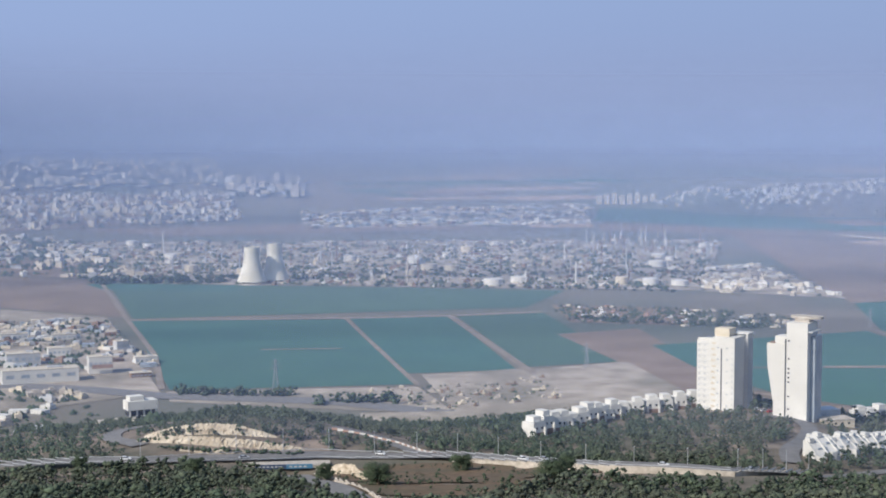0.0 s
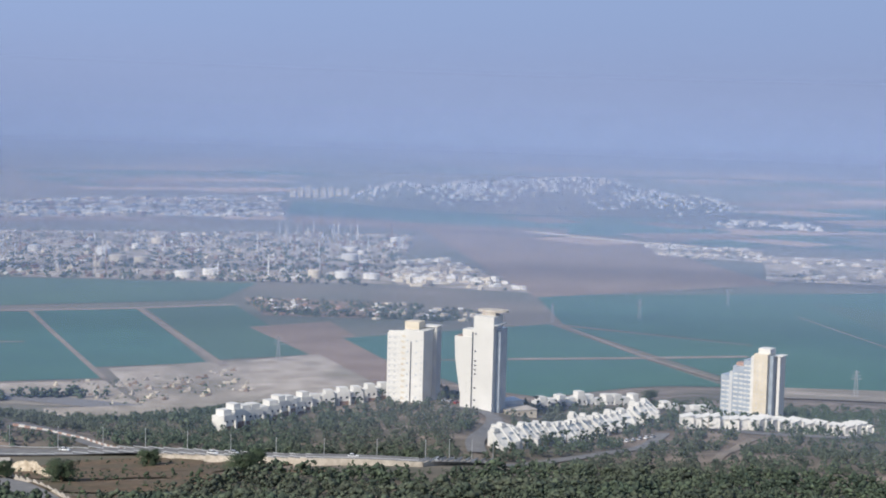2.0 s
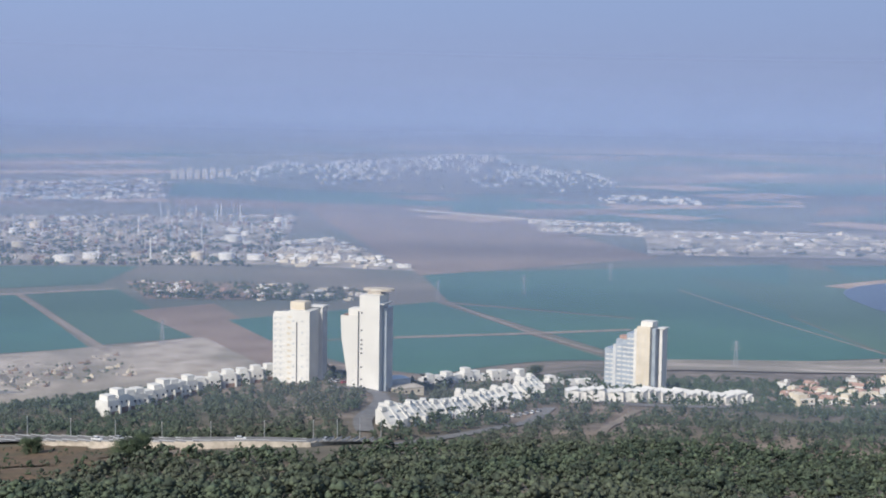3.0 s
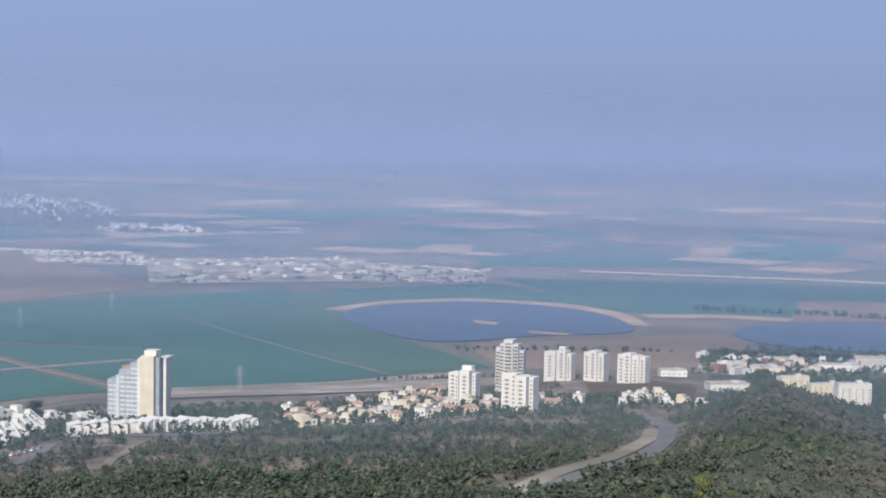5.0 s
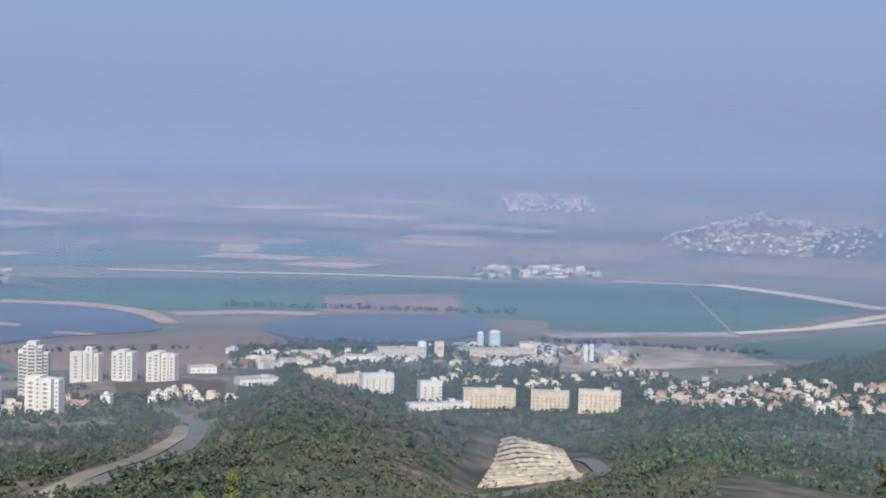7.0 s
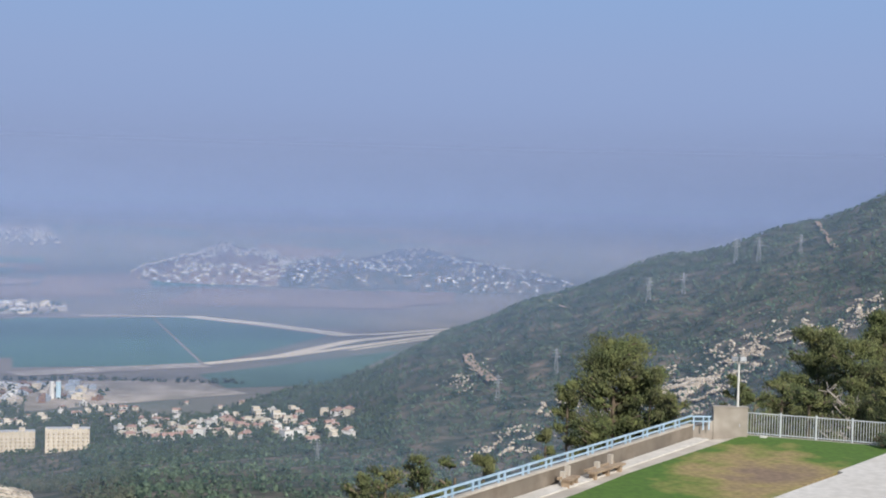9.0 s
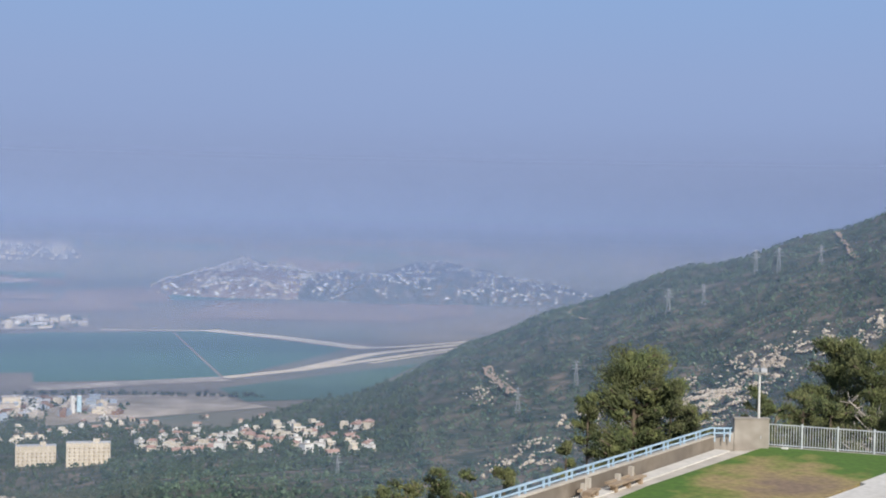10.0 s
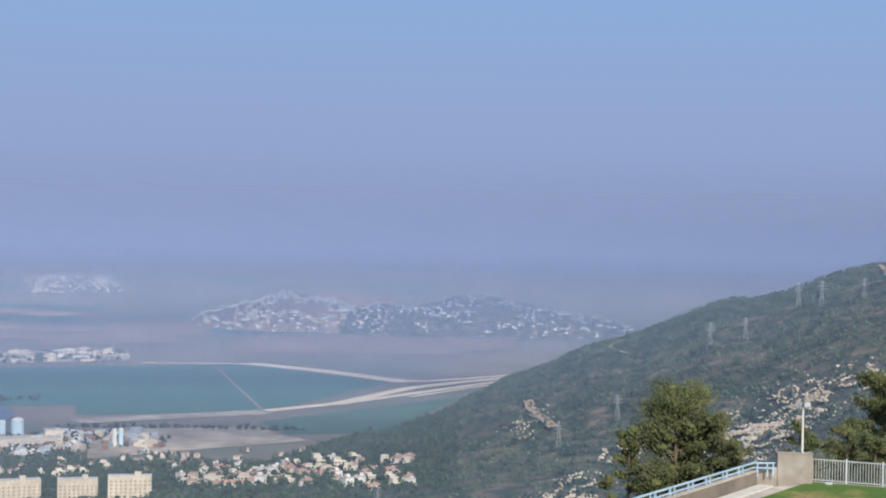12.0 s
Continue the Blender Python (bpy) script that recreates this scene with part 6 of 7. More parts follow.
def car(paint):
    t = new("car")
    s = Soup()
    prof = [(-2.1, 0.3), (-2.2, 0.75), (-1.9, 0.95), (1.1, 0.95), (2.1, 0.8), (2.2, 0.35)]
    n = len(prof)
    pts = [(px, py, pz) for py in (-0.85, 0.85) for px, pz in prof]
    s.add(pts, [tuple(range(n))[::-1], tuple(range(n, 2 * n))] + [(i, (i + 1) % n, (i + 1) % n + n, i + n)[::-1] for i in range(n)])
    part("body", s, paint, t)
    s = Soup()
    prof = [(-1.9, 0.95), (-1.4, 1.45), (0.3, 1.45), (1.1, 0.95)]
    n = 4
    pts = [(px, py, pz) for py in (-0.74, 0.74) for px, pz in prof]
    s.add(pts, [tuple(range(n))[::-1], tuple(range(n, 2 * n))] + [(i, (i + 1) % n, (i + 1) % n + n, i + n)[::-1] for i in range(n)])
    part("cabin", s, GLASS_AND_SHADE, t, "dark glazed cabin")
    boxpart("roof_panel", paint, t, -0.55, 0, 1.45, 1.6, 1.4, 0.05)
    for wx in (-1.35, 1.35):
        for wy in (-0.82, 0.82):
            s = Soup()
            k = 12
            ring = [(wx + 0.32 * math.cos(2 * math.pi * i / k), 0.32 + 0.32 * math.sin(2 * math.pi * i / k)) for i in range(k)]
            s.add([(a, wy - 0.1, b) for a, b in ring] + [(a, wy + 0.1, b) for a, b in ring], [tuple(range(k)), tuple(range(2 * k - 1, k - 1, -1))] + [(i, i + k, (i + 1) % k + k, (i + 1) % k) for i in range(k)])
            part("wheel", s, TYRE, t)
    return t


TYRE = surface("black_rubber", (0.02, 0.02, 0.02), (0.035, 0.035, 0.035), 2.0, 0.9)
CAR_LABELS = ("white car on the hillside road", "silver car on the hillside road", "red car parked near the towers")
protos = {}
H1 = along(HW, 40)
car_places = [(tuple(H1[k] * (1 + off / np.hypot(*H1[k]))), k2, math.atan2(*(H1[k + 1] - H1[k])[::-1])) for k, off, k2 in ((6, 2, 0), (11, -3, 1), (17, 2, 0), (24, -2, 0), (25, 2, 1), (30, 2, 0), (34, -2, 1))]
for i in range(7):
    x, y = TOWER_A[0] + 18 + 3.0 * i, TOWER_A[1] - 14 - 2.2 * i
    car_places.append(((x, y), (0, 1, 2, 0, 1, 0, 0)[i], 0.6))
for i in range(6):
    x, y = ROW_B1[0] + 8 + 5 * i, ROW_B1[1] - 30 + 4 * i
    car_places.append(((x, y), (1, 0, 0, 1, 0, 1)[i], 0.9))
for (x, y), k, g in car_places:
    m = pose(x, y, float(land(x, y)) + (float(bank(x, y)[0]) + 0.05 if np.min(np.hypot(H1[:, 0] - x, H1[:, 1] - y)) < 12 else 0.55), 0, 0, math.degrees(g))
    if k not in protos:
        protos[k] = car(CARPAINT[k])
        tagged(protos[k], CAR_LABELS[k], "car", "cars")
        protos[k].matrix_world = m
    else:
        copy_thing(protos[k], m)
    CLEAR.append((x, y, 4))

# ---- the garden terrace at the hilltop ----
TZ = 288.6


def slab(name, pts, z, thick, mat, label, category, kind="structure"):
    n = len(pts)
    v = [(x, y, z) for x, y in pts] + [(x, y, z - thick) for x, y in pts]
    f = [tuple(range(n)), tuple(range(2 * n - 1, n - 1, -1))] + [(i, i + n, (i + 1) % n + n, (i + 1) % n) for i in range(n)]
    ob = mesh_object(name, v, f, mat)
    bm = bmesh.new()
    bm.from_mesh(ob.data)
    bmesh.ops.recalc_face_normals(bm, faces=bm.faces)
    bm.to_mesh(ob.data)
    bm.free()
    return tagged(ob, label, category, kind=kind)


slab("terrace", [(40, 17.6), (76.2, 8.55), (77.95, 6.5), (76.7, -8), (40, -12)], TZ - 0.12, 16, CONCRETE, "concrete garden terrace held by a retaining wall", "terrace")
slab("walkway", [(49, 15.0), (75.3, 8.35), (76.9, 6.55), (58.4, 11.35), (50, 13.5)], TZ - 0.02, 0.1, CONCRETE, "grey concrete walkway along the parapet", "walkway")


def lawn():
    """Lawn as a fine sheet whose grass gives way to dry earth in the middle."""
    m, t, p = nodes_of("lawn_worn_in_the_middle")
    geo = t.nodes.new("ShaderNodeNewGeometry")
    off = t.nodes.new("ShaderNodeVectorMath")
    off.operation = "SUBTRACT"
    off.inputs[1].default_value = (66.2, 4.6, TZ)
    t.links.new(geo.outputs["Position"], off.inputs[0])
    sc = t.nodes.new("ShaderNodeVectorMath")
    sc.operation = "MULTIPLY"
    sc.inputs[1].default_value = (0.125, 0.235, 0.0)
    t.links.new(off.outputs[0], sc.inputs[0])
    ln = t.nodes.new("ShaderNodeVectorMath")
    ln.operation = "LENGTH"
    t.links.new(sc.outputs[0], ln.inputs[0])
    n = t.nodes.new("ShaderNodeTexNoise")
    n.inputs["Scale"].default_value, n.inputs["Detail"].default_value = 0.55, 6
    t.links.new(geo.outputs["Position"], n.inputs["Vector"])
    ad = t.nodes.new("ShaderNodeMath")
    ad.operation = "MULTIPLY_ADD"
    ad.inputs[1].default_value = 1.5
    t.links.new(n.outputs[0], ad.inputs[0])
    t.links.new(ln.outputs["Value"], ad.inputs[2])
    ramp = t.nodes.new("ShaderNodeValToRGB")
    els = ramp.color_ramp.elements
    els[0].position, els[0].color = 0.50, (0.20, 0.135, 0.085, 1)
    els[1].position, els[1].color = 1.0, (0.066, 0.132, 0.010, 1)
    e = els.new(0.72)
    e.color = (0.28, 0.205, 0.085, 1)
    e = els.new(0.90)
    e.color = (0.16, 0.175, 0.034, 1)
    hv = t.nodes.new("ShaderNodeMath")
    hv.operation = "MULTIPLY"
    hv.inputs[1].default_value = 0.55
    t.links.new(ad.outputs[0], hv.inputs[0])
    t.links.new(hv.outputs[0], ramp.inputs[0])
    fine = t.nodes.new("ShaderNodeTexNoise")
    fine.inputs["Scale"].default_value, fine.inputs["Detail"].default_value = 3.5, 8
    t.links.new(geo.outputs["Position"], fine.inputs["Vector"])
    mr = t.nodes.new("ShaderNodeMapRange")
    mr.inputs[3].default_value, mr.inputs[4].default_value = 0.4, 1.6
    t.links.new(fine.outputs[0], mr.inputs[0])
    hs = t.nodes.new("ShaderNodeHueSaturation")
    t.links.new(mr.outputs[0], hs.inputs["Value"])
    t.links.new(ramp.outputs[0], hs.inputs["Color"])
    t.links.new(hs.outputs[0], p.inputs["Base Color"])
    p.inputs["Roughness"].default_value = 0.95
    slab("lawn", [(50, 13.4), (58.4, 11.3), (63.7, 10.2), (69.9, 8.5), (76.85, 6.6), (77.5, 6.2), (76.95, -1.4), (75.9, -1.0), (68.9, 1.3), (61.8, 3.5), (50, 7.4)], TZ + 0.06, 0.2, m, "lawn with green edges and a dry worn middle", "lawn")


lawn()
slab("paving", [(44, 9.3), (61.8, 3.35), (67.8, 1.25), (68.1, 1.5), (75.9, -1.1), (76.9, -1.5), (76.6, -8), (44, -8)], TZ + 0.12, 0.3, PAVING, "pale concrete paving at the lawn's edge", "paving")

# parapet with a pale ledge, and the blue rail on it
ax, ay, bx, by = 49.0, 15.55, 75.7, 8.9
g = math.atan2(by - ay, bx - ax)
L = math.hypot(bx - ax, by - ay)
t = thing("parapet_wall", (ax + bx) / 2, (ay + by) / 2, TZ - 0.1, g, "brown concrete parapet darkened for shade, with a pale inner ledge", "wall")
t["kind"] = "structure"
# shade on the inner face comes from this darker colour
boxpart("wall_core", SHADED_CONC, t, 0, 0.1, -4, L, 0.35, 4.75)
boxpart("inner_ledge", PAVING, t, 0, -0.55, -0.2, L, 0.75, 0.34, label="pale cement ledge")
boxpart("coping", CONCRETE, t, 0, 0.1, 0.75, L, 0.42, 0.06)
t = thing("metal_railing", (ax + bx) / 2, (ay + by) / 2, TZ + 0.71, g, "pale blue steel railing on the parapet", "railing")
boxpart("top_rail", BLUEMETAL, t, 0, 0.1, 0.34, L + 0.4, 0.09, 0.07)
boxpart("lower_rail", BLUEMETAL, t, 0, 0.1, 0.10, L + 0.4, 0.06, 0.06)
s = Soup()
s.box(0, 0, 0, 0.06, 0.08, 0.36)
first = s.done("post", BLUEMETAL, t)
first.location = (-L / 2 + 0.3, 0.1, 0)
k = 0
xx = -L / 2 + 0.9
while xx < L / 2:
    copies(first, "post", BLUEMETAL, t, [(xx, 0.1, 0)])
    xx += 1.55 if k % 2 else 0.5
    k += 1
t = thing("metal_railing", 75.9, 8.45, TZ + 0.71, math.atan2(8.0 - 8.9, 76.1 - 75.7), "short end piece of the pale blue railing", "railing")
boxpart("top_rail", BLUEMETAL, t, 0, 0, 0.34, 1.0, 0.09, 0.07)
boxpart("lower_rail", BLUEMETAL, t, 0, 0, 0.10, 1.0, 0.06, 0.06)
for px in (-0.4, 0.1, 0.4):
    boxpart("post", BLUEMETAL, t, px, 0, -0.3, 0.06, 0.06, 0.66)

# concrete block with a sloping flank
# darker and browner than the terrace concrete
BLOCKCONC = surface("dark_grey_brown_concrete", (0.27, 0.235, 0.195), (0.37, 0.33, 0.28), 1.1, 0.95, 0.01, c=(0.22, 0.19, 0.155), scale2=0.4, mix2=0.6)
t = thing("concrete_block", 76.6, 7.15, TZ - 0.1, math.atan2(-1.5, 1.7) - 0.55, "weathered concrete block at the end of the parapet", "wall")
boxpart("block", BLOCKCONC, t, 0.1, 0.25, 0, 1.75, 0.5, 1.62)
boxpart("coping", BLOCKCONC, t, 0.1, 0.25, 1.62, 1.82, 0.56, 0.06)
s = Soup()
s.add([(-0.8, 0.0, 0), (-2.2, 0.0, 0), (-2.0, 0.0, 0.55), (-0.8, 0.0, 0.95), (-0.8, 0.5, 0), (-2.2, 0.5, 0), (-2.0, 0.5, 0.55), (-0.8, 0.5, 0.95)], ((0, 1, 2, 3), (7, 6, 5, 4), (1, 5, 6, 2), (2, 6, 7, 3), (0, 3, 7, 4)))
part("sloping_flank", s, BLOCKCONC, t)

# lamp post
t = thing("lamp_post", 76.9, 6.75, TZ - 0.05, facing(76.9, 6.75), "slim white lamp post with a small floodlight", "lamp")
s = Soup()
s.drum(0, 0, 0.75, 0.07, 0.05, 3.2, 12)
part("pole", s, WHITE, t)
boxpart("base_plate", STEEL, t, 0, 0, 0.6, 0.3, 0.3, 0.15)
boxpart("bracket", STEEL, t, 0, 0, 3.95, 0.5, 0.06, 0.06)
boxpart("floodlight", STEEL, t, 0.18, -0.08, 3.98, 0.32, 0.25, 0.2, 0.3)
boxpart("floodlight", STEEL, t, -0.2, -0.05, 3.98, 0.28, 0.22, 0.18, -0.4)
boxpart("junction_box", STEEL, t, 0.28, 0, 0.95, 0.2, 0.15, 0.22)

# picket fence
F0, F1 = Vector((77.7, 6.4, TZ)), Vector((76.75, -4.4, TZ))
d = (F1 - F0).normalized()
g = math.atan2(d.y, d.x)
FL = (F1 - F0).length
t = thing("metal_fence", F0.x, F0.y, TZ + 0.02, g, "pale grey steel picket fence round the lawn", "fence")
s = Soup()
s.drum(0, 0, 0, 0.055, 0.055, 1.28, 8)
first = s.done("post", FENCEPAINT, t)
copies(first, "post", FENCEPAINT, t, [(1.78 * k, 0, 0) for k in range(1, 7)])
s = Soup()
s.box(0, 0, 0.1, 0.028, 0.028, 1.1)
first = s.done("picket", FENCEPAINT, t)
first.location = (0.14, 0, 0)
copies(first, "picket", FENCEPAINT, t, [(0.14 + 0.137 * k, 0, 0) for k in range(1, int(FL / 0.137) - 1)])
boxpart("top_bar", FENCEPAINT, t, FL / 2, 0, 1.16, FL, 0.045, 0.045)
boxpart("bottom_bar", FENCEPAINT, t, FL / 2, 0, 0.12, FL, 0.045, 0.045)
boxpart("kerb", CONCRETE, t, FL / 2, 0.05, -0.12, FL, 0.25, 0.16)

WOOD = surface("weathered_timber", (0.24, 0.17, 0.11), (0.36, 0.27, 0.18), 2.5, 0.9, 0.01)
for (x, y), off, ln in (((60.2, 11.95), 0.1, 1.3), ((63.3, 11.0), -0.03, 3.1)):
    t = thing("wooden_bench", x, y, TZ, -0.24 + off, "low weathered timber bench on the walkway", "bench", "timber benches")
    boxpart("plank", WOOD, t, 0, 0, 0.26, ln, 0.34, 0.09)
    boxpart("plank", WOOD, t, 0, 0.36, 0.3, ln * 0.9, 0.12, 0.09)
    for k in range(3):
        boxpart("support", WOOD, t, -ln / 2 + ln * (k + 0.25) / 2.5, 0.05, -0.02, 0.18, 0.3, 0.28)
    boxpart("back_block", CONCRETE, t, ln * 0.3, 0.3, 0, 0.2, 0.2, 0.75)
    boxpart("back_block", CONCRETE, t, -ln * 0.12, 0.3, 0, 0.22, 0.2, 0.6)
slab("white_stone", [(77.0, 5.6), (77.12, 5.5), (77.1, 5.25), (76.95, 5.3)], TZ + 0.16, 0.12, WHITE, "small white stone on the lawn", "stone", kind="thing")


# ---- near trees ----
def spindles(c, ax, ln, wd, rng):
    """Small pointed tufts of needles along given directions."""
    n = len(c)
    ax = ax / np.linalg.norm(ax, axis=1)[:, None]
    u = np.cross(ax, rng.normal(0, 1, (n, 3)))
    u /= np.linalg.norm(u, axis=1)[:, None]
    w = np.cross(ax, u)
    v = np.stack([c + u * wd[:, None], c - u * wd[:, None], c + w * wd[:, None], c - w * wd[:, None], c + ax * ln[:, None], c - ax * ln[:, None] * 0.5], 1)
    f = OCT_F[None, :4] + (np.arange(n) * 6)[:, None, None]
    return v.reshape(-1, 3), f.reshape(-1, 3)


def tree(name, x, y, top, crown_h, crown_w, label, seed, mat=None, tufts=2600, size=0.26, limbs=26, cone=0.6, zbase=None):
    rng = np.random.default_rng(seed)
    zb = float(land(x, y)) if zbase is None else zbase
    t = thing(name, x, y, zb - 0.3, 0, label, "tree")
    h = top - zb + 0.3
    s = Soup()
    s.drum(0, 0, 0, 0.05 * crown_w + 0.06, 0.06, h * 0.92, 8)
    part("trunk", s, BARK, t)
    tips = []
    for k in range(limbs):
        q = rng.uniform(0, 1)
        z = h - crown_h * (1 - q)
        g = rng.uniform(0, 2 * np.pi)
        r = crown_w / 2 * (1 - cone * q ** 1.5) * rng.uniform(0.55, 1.05)
        tip = np.array([r * np.cos(g), r * np.sin(g), min(h - 0.1, z + r * rng.uniform(0.1, 0.5))])
        s = Soup()
        beam(s, (0, 0, z - 0.2 * r), tip, 0.09)
        part("limb", s, BARK, t)
        tips.append((tip, r, z))
    per = max(4, int(tufts * (3.0 if size < 0.5 else 1.5)) // limbs)
    cs, axs, cores = [], [], []
    for tip, r, z in tips:
        base = np.array([0, 0, z - 0.2 * r])
        k = rng.choice(rng.uniform(0.4, 1.05, 6), per)[:, None]
        sp = crown_w * 0.055
        cores += [base + (tip - base) * q for q in rng.uniform(0.15, 0.65, 4)]
        c = base + (tip - base) * k + rng.normal(0, 1, (per, 3)) * np.array([sp, sp, sp * 0.75])
        cs.append(c)
        axs.append((tip - base) * 0.5 + np.array([0, 0, 0.9]) + rng.normal(0, 0.5, (per, 3)))
    c, a = np.vstack(cs), np.vstack(axs)
    v, f = spindles(c, a, size * (0.62 if size > 0.5 else 0.56) * rng.uniform(0.7, 1.5, len(c)), size * (0.2 if size > 0.5 else 0.15) * rng.uniform(0.7, 1.3, len(c)), rng)
    core = np.array(cores)
    cv, cf = clumps(core, crown_w * rng.uniform(0.035, 0.06, len(core)), rng)  # filler clumps added inside to stop light showing through the crown
    ob = big_mesh("crown", np.vstack([v, cv]), np.vstack([f, cf + len(v)]), mat or PINE)
    ob.parent = t
    return t


def at(az, d):
    return bearing(az, d)


tree("pine_tree", *at(80.3, 92), 292.0, 8.6, 7.6, "bushy sunlit pine standing below the parapet", 1, tufts=7000, size=0.26, limbs=70, cone=0.62)
tree("pine_tree", *at(81.7, 91), 290.4, 6.2, 4.0, "smaller pine beside the bushy one", 2, tufts=2400, size=0.28, limbs=30)
tree("pine_tree", *at(78.55, 91), 289.4, 6.4, 2.6, "smaller pine beside the bushy one", 3, tufts=1700, size=0.28, limbs=24)
tree("pine_tree", *at(77.75, 88), 286.9, 4.5, 2.0, "slim young pine behind the parapet", 4, tufts=900, size=0.26, limbs=16)
tree("pine_tree", *at(91.3, 100), 296.0, 9.5, 6.6, "tall sunlit pine behind the fence", 5, tufts=4200, size=0.30, limbs=50)
tree("pine_tree", *at(90.2, 98), 293.8, 8.0, 4.6, "tall sunlit pine behind the fence", 8, tufts=3600, size=0.30, limbs=40)
tree("pine_tree", *at(87.9, 97), 292.7, 7.6, 4.8, "sunlit pine behind the fence", 6, tufts=3400, size=0.30, limbs=46, cone=0.45)
tree("pine_tree", *at(89.1, 95), 292.3, 7.2, 4.6, "bright green shrub tree behind the fence", 7, tufts=3000, size=0.28, limbs=44, cone=0.4)
tree("pine_tree", *at(86.9, 94), 290.3, 6.0, 3.0, "dark small pine in front of the taller ones", 9, tufts=1900, size=0.28, limbs=26, cone=0.4)
tree("pine_tree", *at(90.6, 91), 291.4, 6.5, 4.6, "bright green shrub tree behind the fence", 10, tufts=3200, size=0.26, limbs=34, cone=0.4)
for k, (az, d, top, w) in enumerate(((85.6, 86, 289.9, 2.6), (86.6, 88, 290.3, 3.0), (87.6, 86, 290.2, 3.0), (89.2, 86, 290.0, 3.0), (90.6, 84, 290.6, 3.0), (82.7, 90, 289.0, 2.4), (92.0, 86, 291.0, 3.4), (85.0, 92, 290.2, 2.2))):
    tree("shrub", *at(az, d), top, 3.6, w, "dense green shrub behind the picket fence", 30 + k, tufts=1000, size=0.22, limbs=24, cone=0.3)
for k, (az, d, top, w) in enumerate(((71.6, 61, 289.2, 2.6), (73.0, 62, 289.5, 2.2), (74.3, 64, 289.1, 2.4), (75.4, 66, 288.9, 1.8), (70.6, 63, 288.4, 2.2))):
    tree("shrub", *at(az, d), top, 3.5, w, "leafy green shrub outside the parapet", 50 + k, tufts=900, size=0.20, limbs=24, cone=0.5)
tree("conifer", *at(45.5, 48), 289.75, 3.6, 1.7, "yellow-green pointed tip of a young conifer", 61, tufts=1100, size=0.20, limbs=30, cone=0.95)
tree("conifer", *at(44.2, 49), 288.85, 2.2, 0.9, "yellow-green pointed tip of a young conifer", 62, tufts=420, size=0.18, limbs=16, cone=0.95)
tree("conifer", *at(46.6, 49), 289.15, 2.2, 0.9, "yellow-green pointed tip of a young conifer", 63, tufts=420, size=0.18, limbs=16, cone=0.95)
tree("shrub", 76.4, -0.9, TZ + 0.75, 0.75, 1.9, "low rounded green bush beside the paving", 70, GREEN, 900, 0.12, 26, 0.2, zbase=TZ + 0.1)
tree("shrub", 76.2, -2.3, TZ + 0.8, 0.8, 2.0, "low rounded green bush beside the paving", 71, GREEN, 900, 0.12, 26, 0.2, zbase=TZ + 0.1)
# bare twigs of a dead shrub
bx, by = at(89.0, 91)
t = thing("dead_shrub", bx, by, float(land(bx, by)), 0, "bare grey dead branches among the pines", "shrub")
rng = np.random.default_rng(77)
hz = 291.3 - float(land(bx, by))
s = Soup()
s.drum(0, 0, 0, 0.12, 0.06, hz * 0.75, 7)
part("stem", s, DEADWOOD := surface("bare_grey_wood", (0.30, 0.26, 0.22), (0.42, 0.37, 0.31), 3.0, 0.9), t)
for k in range(34):
    g, r = rng.uniform(0, 6.28), rng.uniform(0.7, 1.7)
    s = Soup()
    z0 = hz * rng.uniform(0.5, 0.8)
    p1 = (r * math.cos(g), r * math.sin(g), min(hz, z0 + r * rng.uniform(0.2, 1.0)))
    beam(s, (0, 0, z0), p1, 0.05)
    for _ in range(3):
        beam(s, p1, (p1[0] + rng.normal(0, 0.35), p1[1] + rng.normal(0, 0.35), p1[2] + rng.uniform(-0.1, 0.5)), 0.03)
    part("branch", s, DEADWOOD, t)

# single dark trees in the dry grass below the highway
for k, (place, top, w) in enumerate(((BUSH_A, 7.0, 14), (BUSH_B, 7.5, 14), (BUSH_C, 6, 10), (BIGTREE, 12, 14), (bearing(-4.6, 545), 6, 7), (bearing(-9.6, 560), 9, 9), (bearing(4.8, 560), 7, 8), (bearing(-13.9, 590), 8, 7))):
    x, y = place[:2]
    z = float(land(x, y))
    tree("tree", x, y, z + top, top * 0.95, w, "rounded dark tree standing in dry grass", 90 + k, GREEN, 2400, 0.7, 40, 0.35)
    CLEAR.append((x, y, 9))

# leafy trees in front of the sloping row and between the houses
rnd = random.Random(31)
for k, (x, y) in enumerate(list(along([ROW_B0, ROW_B1, ROW_B2], 24) * 0.974) + list(along([ROW_C0, ROW_C1, ROW_C2], 11) * 0.982) + list(along([ROW_D0[:2], bearing(22, 950)], 9) * 0.985) + list(along([ROW_A1, ROW_A2], 4) * 0.985)):
    x, y = x + rnd.uniform(-3, 3), y + rnd.uniform(-3, 3)
    hgt = rnd.uniform(4.5, 8.0)
    tree("tree", x, y, float(land(x, y)) + hgt, hgt * 0.9, hgt * 0.95, "dark leafy garden tree beside terraced houses", 200 + k, GREEN, 420, 0.66, 8, 0.5)
    CLEAR.append((x, y, 4))

